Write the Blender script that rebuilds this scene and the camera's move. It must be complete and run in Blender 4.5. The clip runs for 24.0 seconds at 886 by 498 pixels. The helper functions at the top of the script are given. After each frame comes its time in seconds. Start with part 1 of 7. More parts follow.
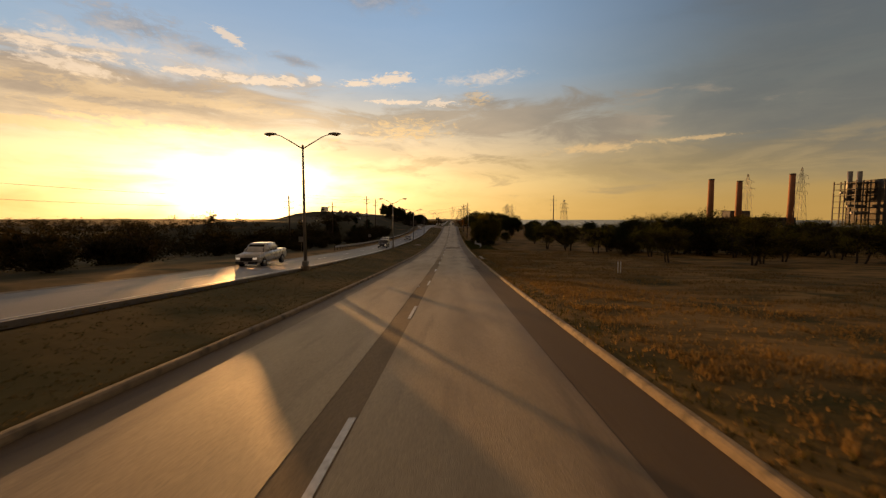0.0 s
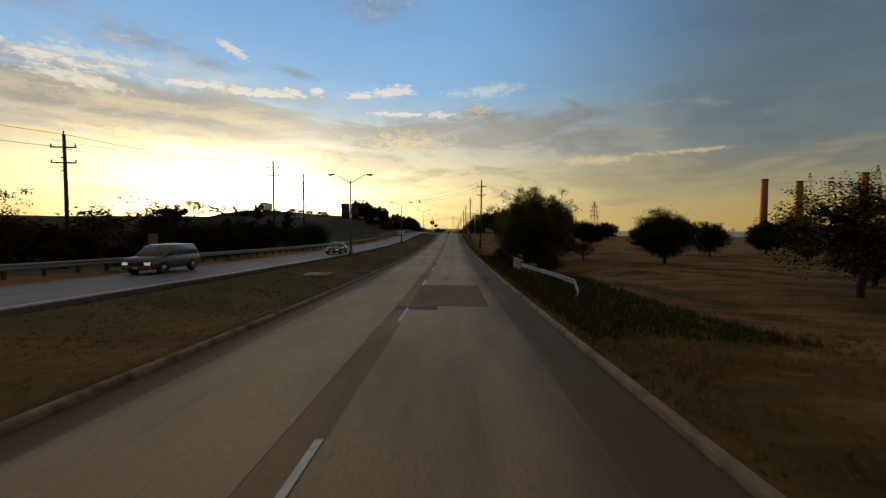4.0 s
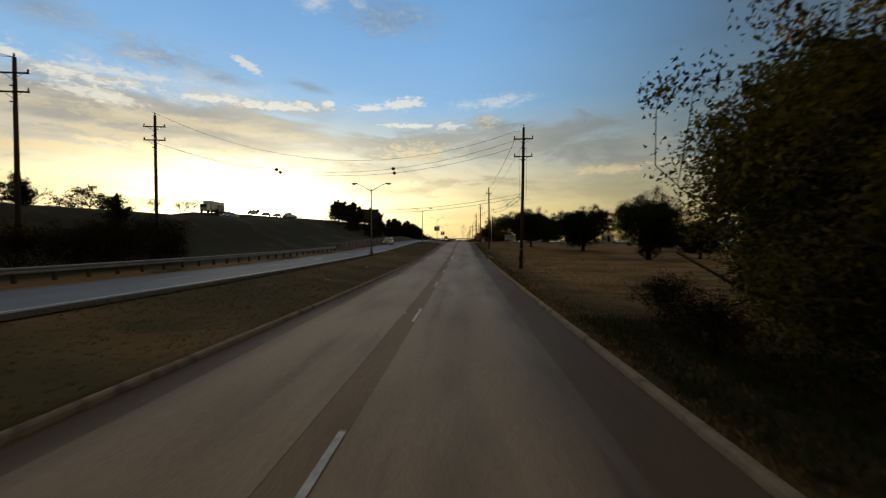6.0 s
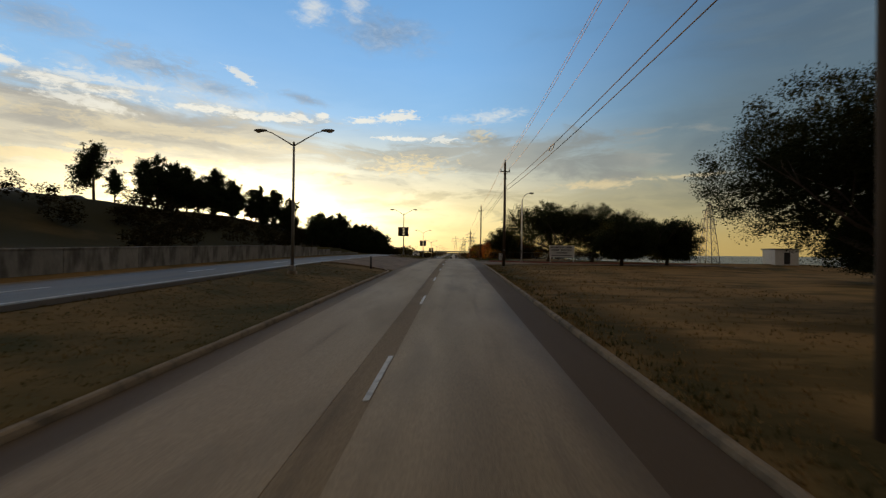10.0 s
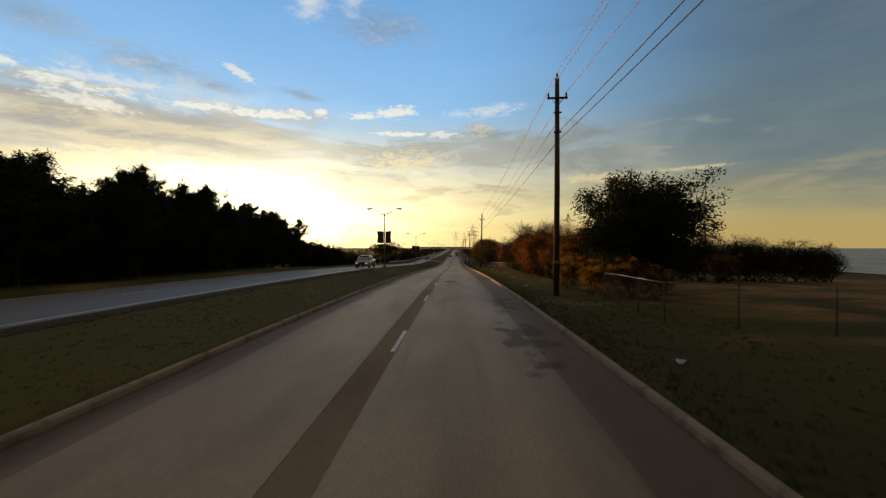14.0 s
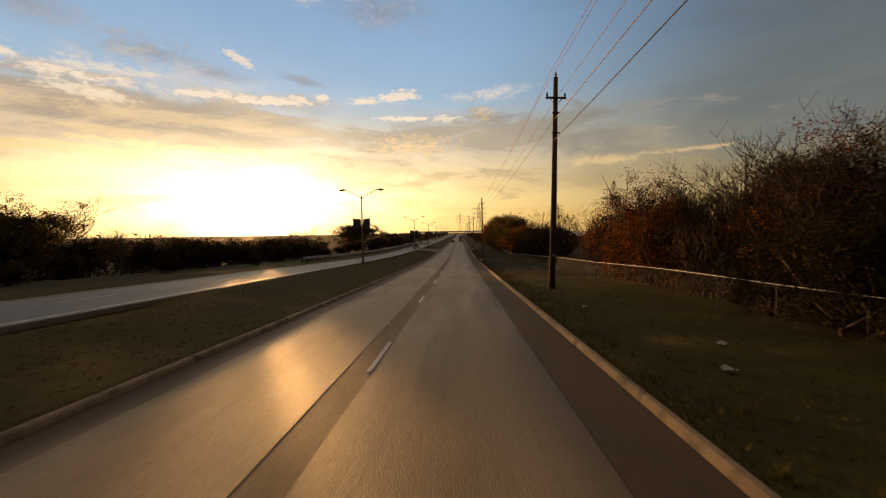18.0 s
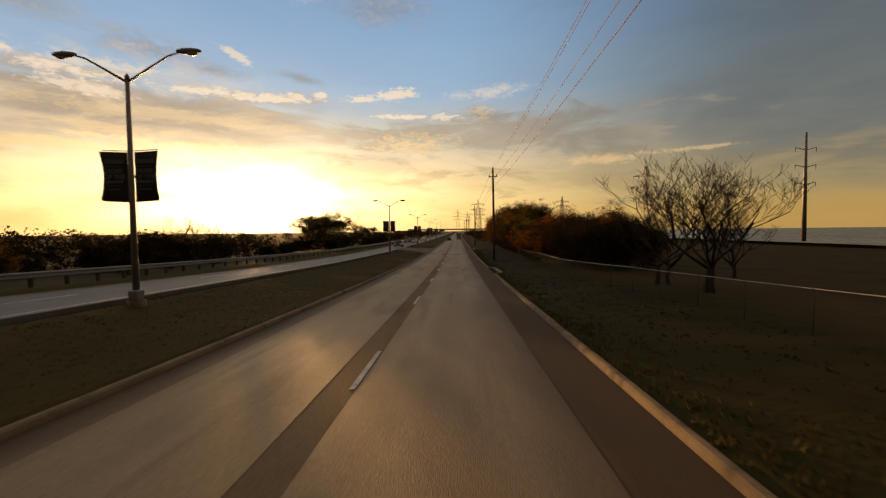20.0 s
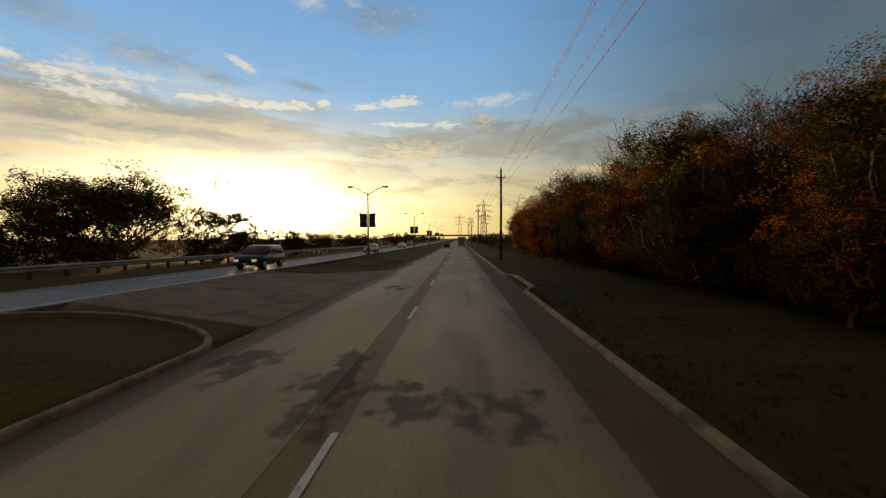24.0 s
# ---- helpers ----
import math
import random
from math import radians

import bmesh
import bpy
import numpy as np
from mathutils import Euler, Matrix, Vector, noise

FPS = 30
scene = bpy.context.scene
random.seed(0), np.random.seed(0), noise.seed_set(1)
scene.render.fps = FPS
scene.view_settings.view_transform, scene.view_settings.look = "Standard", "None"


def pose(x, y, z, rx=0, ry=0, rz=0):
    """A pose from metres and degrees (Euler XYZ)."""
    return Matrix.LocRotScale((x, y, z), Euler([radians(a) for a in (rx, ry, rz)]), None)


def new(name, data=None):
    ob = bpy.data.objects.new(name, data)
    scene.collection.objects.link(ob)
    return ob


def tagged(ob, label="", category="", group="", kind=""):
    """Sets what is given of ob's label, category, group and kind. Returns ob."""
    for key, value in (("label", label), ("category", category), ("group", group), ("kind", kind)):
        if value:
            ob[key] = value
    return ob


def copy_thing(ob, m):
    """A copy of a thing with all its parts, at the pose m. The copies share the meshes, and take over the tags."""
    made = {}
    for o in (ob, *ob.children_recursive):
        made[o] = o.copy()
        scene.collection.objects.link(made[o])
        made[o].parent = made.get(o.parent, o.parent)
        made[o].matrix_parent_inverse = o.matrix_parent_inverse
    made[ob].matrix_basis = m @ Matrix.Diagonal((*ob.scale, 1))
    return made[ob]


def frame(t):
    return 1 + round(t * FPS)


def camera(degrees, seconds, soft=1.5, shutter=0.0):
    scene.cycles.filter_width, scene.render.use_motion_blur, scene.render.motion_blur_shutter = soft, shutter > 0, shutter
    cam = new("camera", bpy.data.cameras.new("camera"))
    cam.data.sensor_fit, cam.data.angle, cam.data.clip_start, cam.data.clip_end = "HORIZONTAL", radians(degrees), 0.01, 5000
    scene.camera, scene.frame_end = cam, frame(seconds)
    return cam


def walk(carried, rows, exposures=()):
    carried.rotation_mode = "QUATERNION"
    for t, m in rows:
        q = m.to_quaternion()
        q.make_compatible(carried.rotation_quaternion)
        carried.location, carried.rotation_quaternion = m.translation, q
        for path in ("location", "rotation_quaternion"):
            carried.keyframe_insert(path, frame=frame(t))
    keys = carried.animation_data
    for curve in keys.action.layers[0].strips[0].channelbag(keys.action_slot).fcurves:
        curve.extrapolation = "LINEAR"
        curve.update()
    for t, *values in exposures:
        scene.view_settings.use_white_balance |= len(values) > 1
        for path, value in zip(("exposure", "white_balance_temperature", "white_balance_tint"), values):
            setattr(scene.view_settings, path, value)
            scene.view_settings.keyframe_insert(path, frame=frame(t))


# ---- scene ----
from mathutils import kdtree

LENS = 92.55
cam = camera(LENS, 24.0, soft=1.3, shutter=0.12)
# seconds, x, y, z, pitch, roll, yaw
PATH = (
    (0.0, 1.27, -0.32, 2.90, -4.22, -0.08, 1.26),
    (0.5, 1.23, 9.89, 2.29, -4.01, 0.20, 1.39),
    (1.0, 1.20, 20.13, 1.71, -3.90, 0.33, 1.49),
    (1.5, 1.19, 30.48, 1.15, -3.63, 0.47, 1.27),
    (2.0, 1.20, 41.00, 0.62, -3.42, 0.26, 1.27),
    (2.5, 1.25, 51.78, 0.11, -3.37, 0.02, 1.10),
    (3.5, 1.46, 74.15, -0.83, -2.91, -0.16, 1.27),
    (4.5, 1.64, 97.52, -1.62, -2.44, -0.33, 1.44),
    (5.0, 1.65, 109.54, -1.94, -1.99, -0.18, 1.76),
    (5.5, 1.59, 121.75, -2.19, -1.74, -0.03, 2.19),
    (6.0, 1.48, 134.11, -2.39, -1.36, -0.03, 2.71),
    (6.5, 1.35, 146.52, -2.53, -1.16, -0.63, 2.76),
    (7.0, 1.24, 158.86, -2.62, -1.20, -0.97, 2.41),
    (7.5, 1.17, 171.07, -2.65, -0.68, -0.98, 1.97),
    (8.0, 1.14, 183.07, -2.63, -0.35, -0.82, 1.75),
    (8.5, 1.14, 194.73, -2.54, -0.25, -1.12, 1.69),
    (9.0, 1.17, 205.94, -2.41, 0.25, -1.15, 1.67),
    (9.5, 1.20, 216.74, -2.24, 0.30, -0.85, 1.69),
    (10.0, 1.23, 227.29, -2.04, 0.35, -0.65, 1.66),
    (10.5, 1.25, 237.70, -1.82, 0.67, -0.52, 1.60),
    (11.5, 1.28, 258.26, -1.38, 0.44, -0.82, 1.57),
    (12.5, 1.31, 278.59, -1.00, 0.21, -1.11, 1.54),
    (13.0, 1.33, 288.69, -0.87, -0.08, -0.75, 1.62),
    (13.5, 1.36, 298.69, -0.78, -0.53, -0.58, 1.64),
    (14.0, 1.39, 308.53, -0.74, -0.30, 0.01, 1.70),
    (14.5, 1.44, 318.19, -0.76, -0.74, -0.12, 1.72),
    (15.0, 1.50, 327.70, -0.84, -1.81, 0.35, 1.75),
    (15.5, 1.57, 337.11, -0.98, -1.86, 0.80, 1.70),
    (16.0, 1.63, 346.46, -1.15, -1.63, 1.04, 1.63),
    (16.5, 1.69, 355.76, -1.37, -1.74, 0.79, 1.66),
    (17.0, 1.74, 365.05, -1.63, -2.69, 0.79, 1.75),
    (17.5, 1.78, 374.38, -1.93, -3.08, 0.74, 2.02),
    (18.0, 1.80, 383.77, -2.25, -2.30, 0.89, 2.30),
    (18.5, 1.81, 393.20, -2.57, -2.68, 0.92, 2.46),
    (19.5, 1.81, 412.14, -3.23, -2.58, 0.65, 2.11),
    (20.5, 1.77, 431.27, -3.88, -2.47, 0.39, 1.77),
    (21.0, 1.74, 440.94, -4.20, -2.77, -0.41, 1.63),
    (21.5, 1.71, 450.67, -4.49, -2.19, -0.39, 1.59),
    (22.0, 1.67, 460.46, -4.76, -2.23, -0.31, 2.15),
    (22.5, 1.63, 470.31, -4.99, -2.14, 0.01, 2.46),
    (23.0, 1.59, 480.19, -5.18, -1.26, -0.33, 2.61),
    (23.5, 1.55, 490.07, -5.33, -1.55, -0.24, 2.43),
    (24.0, 1.51, 499.96, -5.47, -1.50, 0.28, 2.23),
)
EXPOSURE = ((0.0, -0.12, 9000, 22), (2.0, -0.1, 9000, 22), (2.5, -0.1, 8600, 20), (4.5, -0.14, 6500, 8), (8.0, 0.0, 6450, 8), (14.5, 0.05, 6450, 7), (15.5, 0.0, 6600, 8), (16.3, -0.03, 6900, 10), (17.2, -0.03, 8100, 17), (18.5, -0.07, 8300, 19), (20.5, -0.12, 8400, 19), (21.0, -0.08, 8700, 21), (21.3, -0.12, 8300, 17), (22.0, -0.36, 7200, 12), (22.6, -0.27, 6900, 10), (24.0, -0.15, 6750, 8))
walk(cam, [(t, pose(x, y, z, 90 + p, r, w)) for t, x, y, z, p, r, w in PATH], EXPOSURE)

# ---- sky and sun ----
SUN_AZ, SUN_EL = 27.0, 1.15          # degrees left of the road's direction, degrees above the horizon
sun_dir = Vector((-math.sin(radians(SUN_AZ)) * math.cos(radians(SUN_EL)), math.cos(radians(SUN_AZ)) * math.cos(radians(SUN_EL)), math.sin(radians(SUN_EL))))


def build_world():
    w = bpy.data.worlds.new("sky")
    scene.world = w
    w.use_nodes = True
    nt = w.node_tree
    nt.nodes.clear()
    N, L = nt.nodes.new, nt.links.new

    def math_(op, a, b=None, clamp=False):
        n = N("ShaderNodeMath")
        n.operation, n.use_clamp = op, clamp
        for i, v in enumerate((a, b)):
            if v is None:
                continue
            if isinstance(v, (int, float)):
                n.inputs[i].default_value = v
            else:
                L(v, n.inputs[i])
        return n.outputs[0]

    def ramp(fac, stops):
        n = N("ShaderNodeValToRGB")
        els = n.color_ramp.elements
        while len(els) < len(stops):
            els.new(0.5)
        for e, (p, c) in zip(els, stops):
            e.position, e.color = p, (*c, 1)
        L(fac, n.inputs[0])
        return n.outputs[0]

    def mix(fac, a, b, mode="MIX"):
        n = N("ShaderNodeMix")
        n.data_type, n.blend_type = "RGBA", mode
        for sock, v in ((n.inputs[0], fac), (n.inputs[6], a), (n.inputs[7], b)):
            if isinstance(v, (int, float)):
                sock.default_value = v
            elif isinstance(v, tuple):
                sock.default_value = (*v, 1)
            else:
                L(v, sock)
        return n.outputs[2]

    co = N("ShaderNodeTexCoord").outputs["Generated"]
    sep = N("ShaderNodeSeparateXYZ")
    L(co, sep.inputs[0])
    x, y, z = sep.outputs
    sky = N("ShaderNodeTexSky")
    sky.sky_type, sky.sun_disc = "NISHITA", False
    sky.sun_elevation, sky.sun_rotation = radians(SUN_EL + 3.5), radians(-SUN_AZ)
    sky.altitude, sky.air_density, sky.dust_density, sky.ozone_density = 150, 1.0, 1.2, 2.5
    base = mix(1.0, sky.outputs[0], (0.10, 0.10, 0.10), "MULTIPLY")

    # azimuth to the left of the road and height above the horizon, in degrees
    az = math_("MULTIPLY", math_("ARCTAN2", math_("MULTIPLY", x, -1.0), y), 57.29578)
    el = math_("MULTIPLY", math_("ARCSINE", z), 57.29578)

    def smooth(v, lo, hi, a=0.0, b=1.0):
        n = N("ShaderNodeMapRange")
        n.interpolation_type = "SMOOTHSTEP"
        n.inputs[1].default_value, n.inputs[2].default_value, n.inputs[3].default_value, n.inputs[4].default_value = lo, hi, a, b
        L(v, n.inputs[0])
        return n.outputs[0]

    def oval(a0, e0, ra, re, soft=0.35, slope=0.0):
        """1 inside an oval of the sky, fading to 0 at its rim."""
        da = math_("DIVIDE", math_("SUBTRACT", az, a0), ra)
        de = math_("DIVIDE", math_("SUBTRACT", math_("SUBTRACT", el, e0), math_("MULTIPLY", math_("SUBTRACT", az, a0), slope)), re)
        r = math_("SQRT", math_("ADD", math_("MULTIPLY", da, da), math_("MULTIPLY", de, de)))
        return smooth(r, 1.0, soft, 0.0, 1.0)

    comb = N("ShaderNodeCombineXYZ")
    L(az, comb.inputs[0])
    L(el, comb.inputs[1])

    def cloud(scale, stretch, seed, detail, lo, hi, dist=0.4, rough=0.6):
        """Cloud stuff, drawn out along the horizon."""
        mp = N("ShaderNodeMapping")
        mp.inputs["Scale"].default_value = (scale, scale * stretch, 1)
        mp.inputs["Location"].default_value = (seed, seed * 1.7, seed * 0.3)
        L(comb.outputs[0], mp.inputs[0])
        nz = N("ShaderNodeTexNoise")
        nz.inputs["Scale"].default_value, nz.inputs["Detail"].default_value = 1.0, detail
        nz.inputs["Roughness"].default_value, nz.inputs["Distortion"].default_value = rough, dist
        L(mp.outputs[0], nz.inputs[0])
        return smooth(nz.outputs[0], lo, hi)

    times = lambda *v: v[0] if len(v) == 1 else math_("MULTIPLY", v[0], times(*v[1:]))
    over = lambda *v: v[0] if len(v) == 1 else math_("MAXIMUM", v[0], over(*v[1:]))

    # clear sky: warm at the horizon, blue above, duller away from the sunset
    west = ramp(smooth(el, 0.0, 40.0), ((0.0, (0.95, 0.68, 0.24)), (0.035, (0.98, 0.78, 0.36)), (0.11, (0.80, 0.70, 0.46)), (0.24, (0.50, 0.58, 0.60)), (0.40, (0.29, 0.545, 0.86)), (0.62, (0.235, 0.49, 0.86)), (1.0, (0.15, 0.36, 0.70))))
    east = ramp(smooth(el, 0.0, 40.0), ((0.0, (0.50, 0.35, 0.12)), (0.04, (0.40, 0.34, 0.17)), (0.11, (0.22, 0.245, 0.215)), (0.30, (0.13, 0.19, 0.22)), (0.6, (0.085, 0.15, 0.23)), (1.0, (0.06, 0.13, 0.25))))
    side = smooth(math_("ADD", az, math_("MULTIPLY", el, 0.25)), -36.0, 10.0)
    clear = mix(side, east, west)
    out = mix(0.12, clear, base)
    # unseen cloud added overhead and behind, tinted warm to brown the road's light
    cover = over(smooth(el, 30.0, 44.0), smooth(math_("ABSOLUTE", az), 58.0, 80.0))
    thick = cloud(0.03, 1.5, 31.0, 6, 0.3, 0.7)
    out = mix(times(cover, 0.93), out, mix(thick, (0.20, 0.155, 0.105), (0.30, 0.23, 0.155)))
    # the sky away from the sunset is already dusky
    dusk = times(smooth(math_("ABSOLUTE", az), 75.0, 125.0), smooth(el, 70.0, 35.0))
    out = mix(times(dusk, 0.72), out, (0.03, 0.033, 0.042))

    # the sunset's glow, flattened along the horizon
    def glow(a0, e0, ra, re, p):
        da = math_("DIVIDE", math_("SUBTRACT", az, a0), ra)
        de = math_("DIVIDE", math_("SUBTRACT", el, e0), re)
        return math_("POWER", math_("ADD", 1.0, math_("ADD", math_("MULTIPLY", da, da), math_("MULTIPLY", de, de))), -p)

    glow_far = glow(SUN_AZ, 2.0, 26.0, 7.0, 1.5)

    def field(scale, stretch, seed, detail, rough, dist):
        mp = N("ShaderNodeMapping")
        mp.inputs["Scale"].default_value = (scale, scale * stretch, 1)
        mp.inputs["Location"].default_value = (seed, seed * 1.7, seed * 0.3)
        L(comb.outputs[0], mp.inputs[0])
        nz = N("ShaderNodeTexNoise")
        nz.inputs["Scale"].default_value, nz.inputs["Detail"].default_value = 1.0, detail
        nz.inputs["Roughness"].default_value, nz.inputs["Distortion"].default_value = rough, dist
        L(mp.outputs[0], nz.inputs[0])
        return math_("SUBTRACT", nz.outputs[0], 0.5)

    streaky = field(0.10, 4.2, 3.7, 10, 0.62, 0.5)
    puffy = field(0.26, 2.0, 8.4, 10, 0.66, 0.7)
    ripply = field(0.62, 1.7, 4.7, 6, 0.60, 1.2)
    fine = field(0.75, 2.3, 5.9, 8, 0.62, 0.9)
    torn = math_("ADD", math_("MULTIPLY", streaky, 0.55), math_("ADD", math_("MULTIPLY", puffy, 0.5), math_("MULTIPLY", fine, 0.4)))
    broad = field(0.045, 2.6, 2.2, 6, 0.55, 0.4)

    def bank(a0, e0, ra, re, stuff, amp=2.4, slope=0.0, lo=0.2, hi=0.75):
        """A cloud: an oval whose edge the cloud stuff frays."""
        da = math_("DIVIDE", math_("SUBTRACT", az, a0), ra)
        de = math_("DIVIDE", math_("SUBTRACT", math_("SUBTRACT", el, e0), math_("MULTIPLY", math_("SUBTRACT", az, a0), slope)), re)
        r = math_("SQRT", math_("ADD", math_("MULTIPLY", da, da), math_("MULTIPLY", de, de)))
        return smooth(math_("ADD", math_("SUBTRACT", 1.0, r), math_("MULTIPLY", stuff, amp)), lo, hi)

    shade = smooth(broad, -0.12, 0.12)
    relief = smooth(streaky, -0.10, 0.12)
    # dull cloud away from the sunset
    gloom = bank(-52, 20, 36, 24, broad, 2.4, 0.0, 0.0, 0.9)
    out = mix(times(gloom, 0.65), out, mix(relief, (0.105, 0.148, 0.185), (0.13, 0.175, 0.205)))
    haze = bank(-30, 6.5, 34, 5.0, streaky, 1.6)
    out = mix(times(haze, 0.45), out, mix(relief, (0.20, 0.19, 0.13), (0.36, 0.31, 0.18)))
    # grey veil over the road's far end, and the tan deck over the sunset
    veil = bank(-5, 12.2, 32, 4.6, streaky, 2.6)
    out = mix(times(veil, 0.8), out, mix(shade, (0.225, 0.24, 0.235), (0.34, 0.335, 0.30)))
    deck = bank(40, 12.8, 36, 5.2, streaky, 2.0, 0.0, 0.1, 0.6)
    tan = mix(glow_far, mix(relief, (0.29, 0.28, 0.27), (0.46, 0.43, 0.37)), mix(relief, (0.52, 0.43, 0.30), (0.88, 0.70, 0.40)))
    out = mix(times(deck, 0.92), out, tan)
    # grey cloudlets, torn white strands and pale patches in the blue
    strand = math_("ADD", math_("MULTIPLY", streaky, 0.7), math_("ADD", math_("MULTIPLY", puffy, 0.45), math_("MULTIPLY", fine, 0.55)))
    rags = over(bank(36, 19.6, 7.5, 2.4, torn, 4.2, 0.06, 0.1, 1.1), bank(46, 21.5, 7, 2.6, torn, 2.6, 0.0, 0.1, 1.2), bank(20, 18.7, 4.5, 0.9, torn, 2.8, 0.16, 0.1, 1.0), bank(30, 18.4, 6, 1.4, torn, 3.0, 0.0, 0.1, 1.1), times(bank(10, 27.0, 10, 3.4, puffy, 2.2, 0.1, 0.0, 1.2), 0.9))
    out = mix(times(rags, 0.72), out, mix(smooth(torn, -0.10, 0.18), (0.205, 0.255, 0.33), (0.40, 0.46, 0.54)))
    pale = times(bank(36, 17.0, 17, 3.0, puffy, 2.4, 0.0, 0.1, 1.0), 0.42)
    out = mix(pale, out, (0.66, 0.68, 0.68))
    wisps = over(
        bank(37, 15.9, 15, 0.9, strand, 4.6, 0.0, 0.2, 0.9), bank(24.5, 16.0, 6, 0.7, strand, 4.2, -0.03, 0.2, 0.8),
        times(bank(43, 14.9, 9, 1.0, strand, 4.4, 0.04, 0.2, 1.0), 0.8), times(bank(40, 17.3, 9, 0.9, torn, 4.2), 0.6),
        bank(20.3, 16.5, 1.9, 0.55, strand, 4.0, 0.25), bank(17.8, 17.0, 1.1, 0.45, strand, 3.6),
        bank(12.6, 16.9, 2.5, 0.6, strand, 4.2, -0.1), bank(8.2, 17.4, 3.6, 0.95, strand, 4.2, -0.05),
        times(bank(-4.5, 17.9, 7.5, 1.4, strand, 3.6, -0.04, 0.2, 1.6), 0.8),
        bank(7.8, 14.8, 5.0, 0.6, strand, 4.2), times(bank(1.6, 14.8, 3.0, 0.6, fine, 4.0), 0.8),
        times(bank(27.2, 20.2, 2.8, 0.75, strand, 3.8, 0.38), 0.85), bank(48.5, 17.2, 2.4, 1.4, torn, 3.4),
        times(bank(19.2, 28.6, 3.6, 2.4, torn, 2.6, -0.2, 0.1, 1.3), 0.8), times(bank(13.8, 29.6, 2.4, 2.0, torn, 2.6, 0.0, 0.1, 1.3), 0.6))
    out = mix(times(wisps, 0.9), out, mix(glow_far, (0.78, 0.76, 0.70), (1.1, 0.98, 0.76)))
    ripple = over(
        times(bank(6.3, 11.3, 8.0, 1.9, ripply, 3.0, -0.06, 0.1, 0.9), smooth(fine, -0.12, 0.08)),
        times(bank(-3.2, 15.4, 2.6, 1.3, torn, 3.4), smooth(fine, -0.06, 0.10), 0.6),
        bank(30, 9.9, 13, 0.75, strand, 4.4, 0.01), times(bank(40, 11.2, 8, 0.7, strand, 3.4), 0.5),
        times(bank(-17, 8.6, 7.0, 0.9, torn, 3.4, 0.0, 0.1, 0.9), 0.85), times(bank(-29, 9.1, 8, 0.5, strand, 3.0, -0.02), 0.7), bank(44, 9.0, 10, 0.9, strand, 3.6), times(bank(38, 13.0, 20, 1.2, strand, 3.6), 0.4))
    out = mix(times(ripple, 0.85), out, mix(glow_far, (0.66, 0.53, 0.31), (1.3, 0.98, 0.50)))
    bars = times(bank(12, 5.2, 48, 4.0, streaky, 3.0), smooth(streaky, 0.0, 0.12))
    out = mix(times(bars, 0.5), out, mix(glow_far, (0.30, 0.28, 0.19), (0.66, 0.46, 0.17)))
    # light of the sunset through it all
    broken = math_("ADD", 0.55, times(cloud(0.08, 4.0, 21.0, 6, 0.35, 0.65), 0.75))
    out = mix(1.0, out, mix(times(glow(SUN_AZ - 1, 4.0, 14.0, 4.4, 1.7), broken), (0, 0, 0), (2.9, 2.5, 1.6)), "ADD")
    out = mix(1.0, out, mix(glow(SUN_AZ, SUN_EL + 1.2, 5.0, 3.8, 2.2), (0, 0, 0), (9.0, 7.4, 4.2)), "ADD")
    out = mix(1.0, out, mix(glow(SUN_AZ, SUN_EL, 0.9, 0.9, 4.0), (0, 0, 0), (40.0, 30.0, 14.0)), "ADD")
    bg = N("ShaderNodeBackground")
    bg.inputs[1].default_value = 1.0
    L(out, bg.inputs[0])
    L(bg.outputs[0], N("ShaderNodeOutputWorld").inputs[0])


build_world()
lamp = bpy.data.lights.new("sun", "SUN")
lamp.energy, lamp.color, lamp.angle = 5.0, (1.0, 0.56, 0.22), radians(0.6)
sun = new("sun", lamp)
sun.matrix_world = Matrix.Translation((-60, 60, 60)) @ (-sun_dir).to_track_quat("-Z", "Y").to_matrix().to_4x4()
tagged(sun, kind="structure")

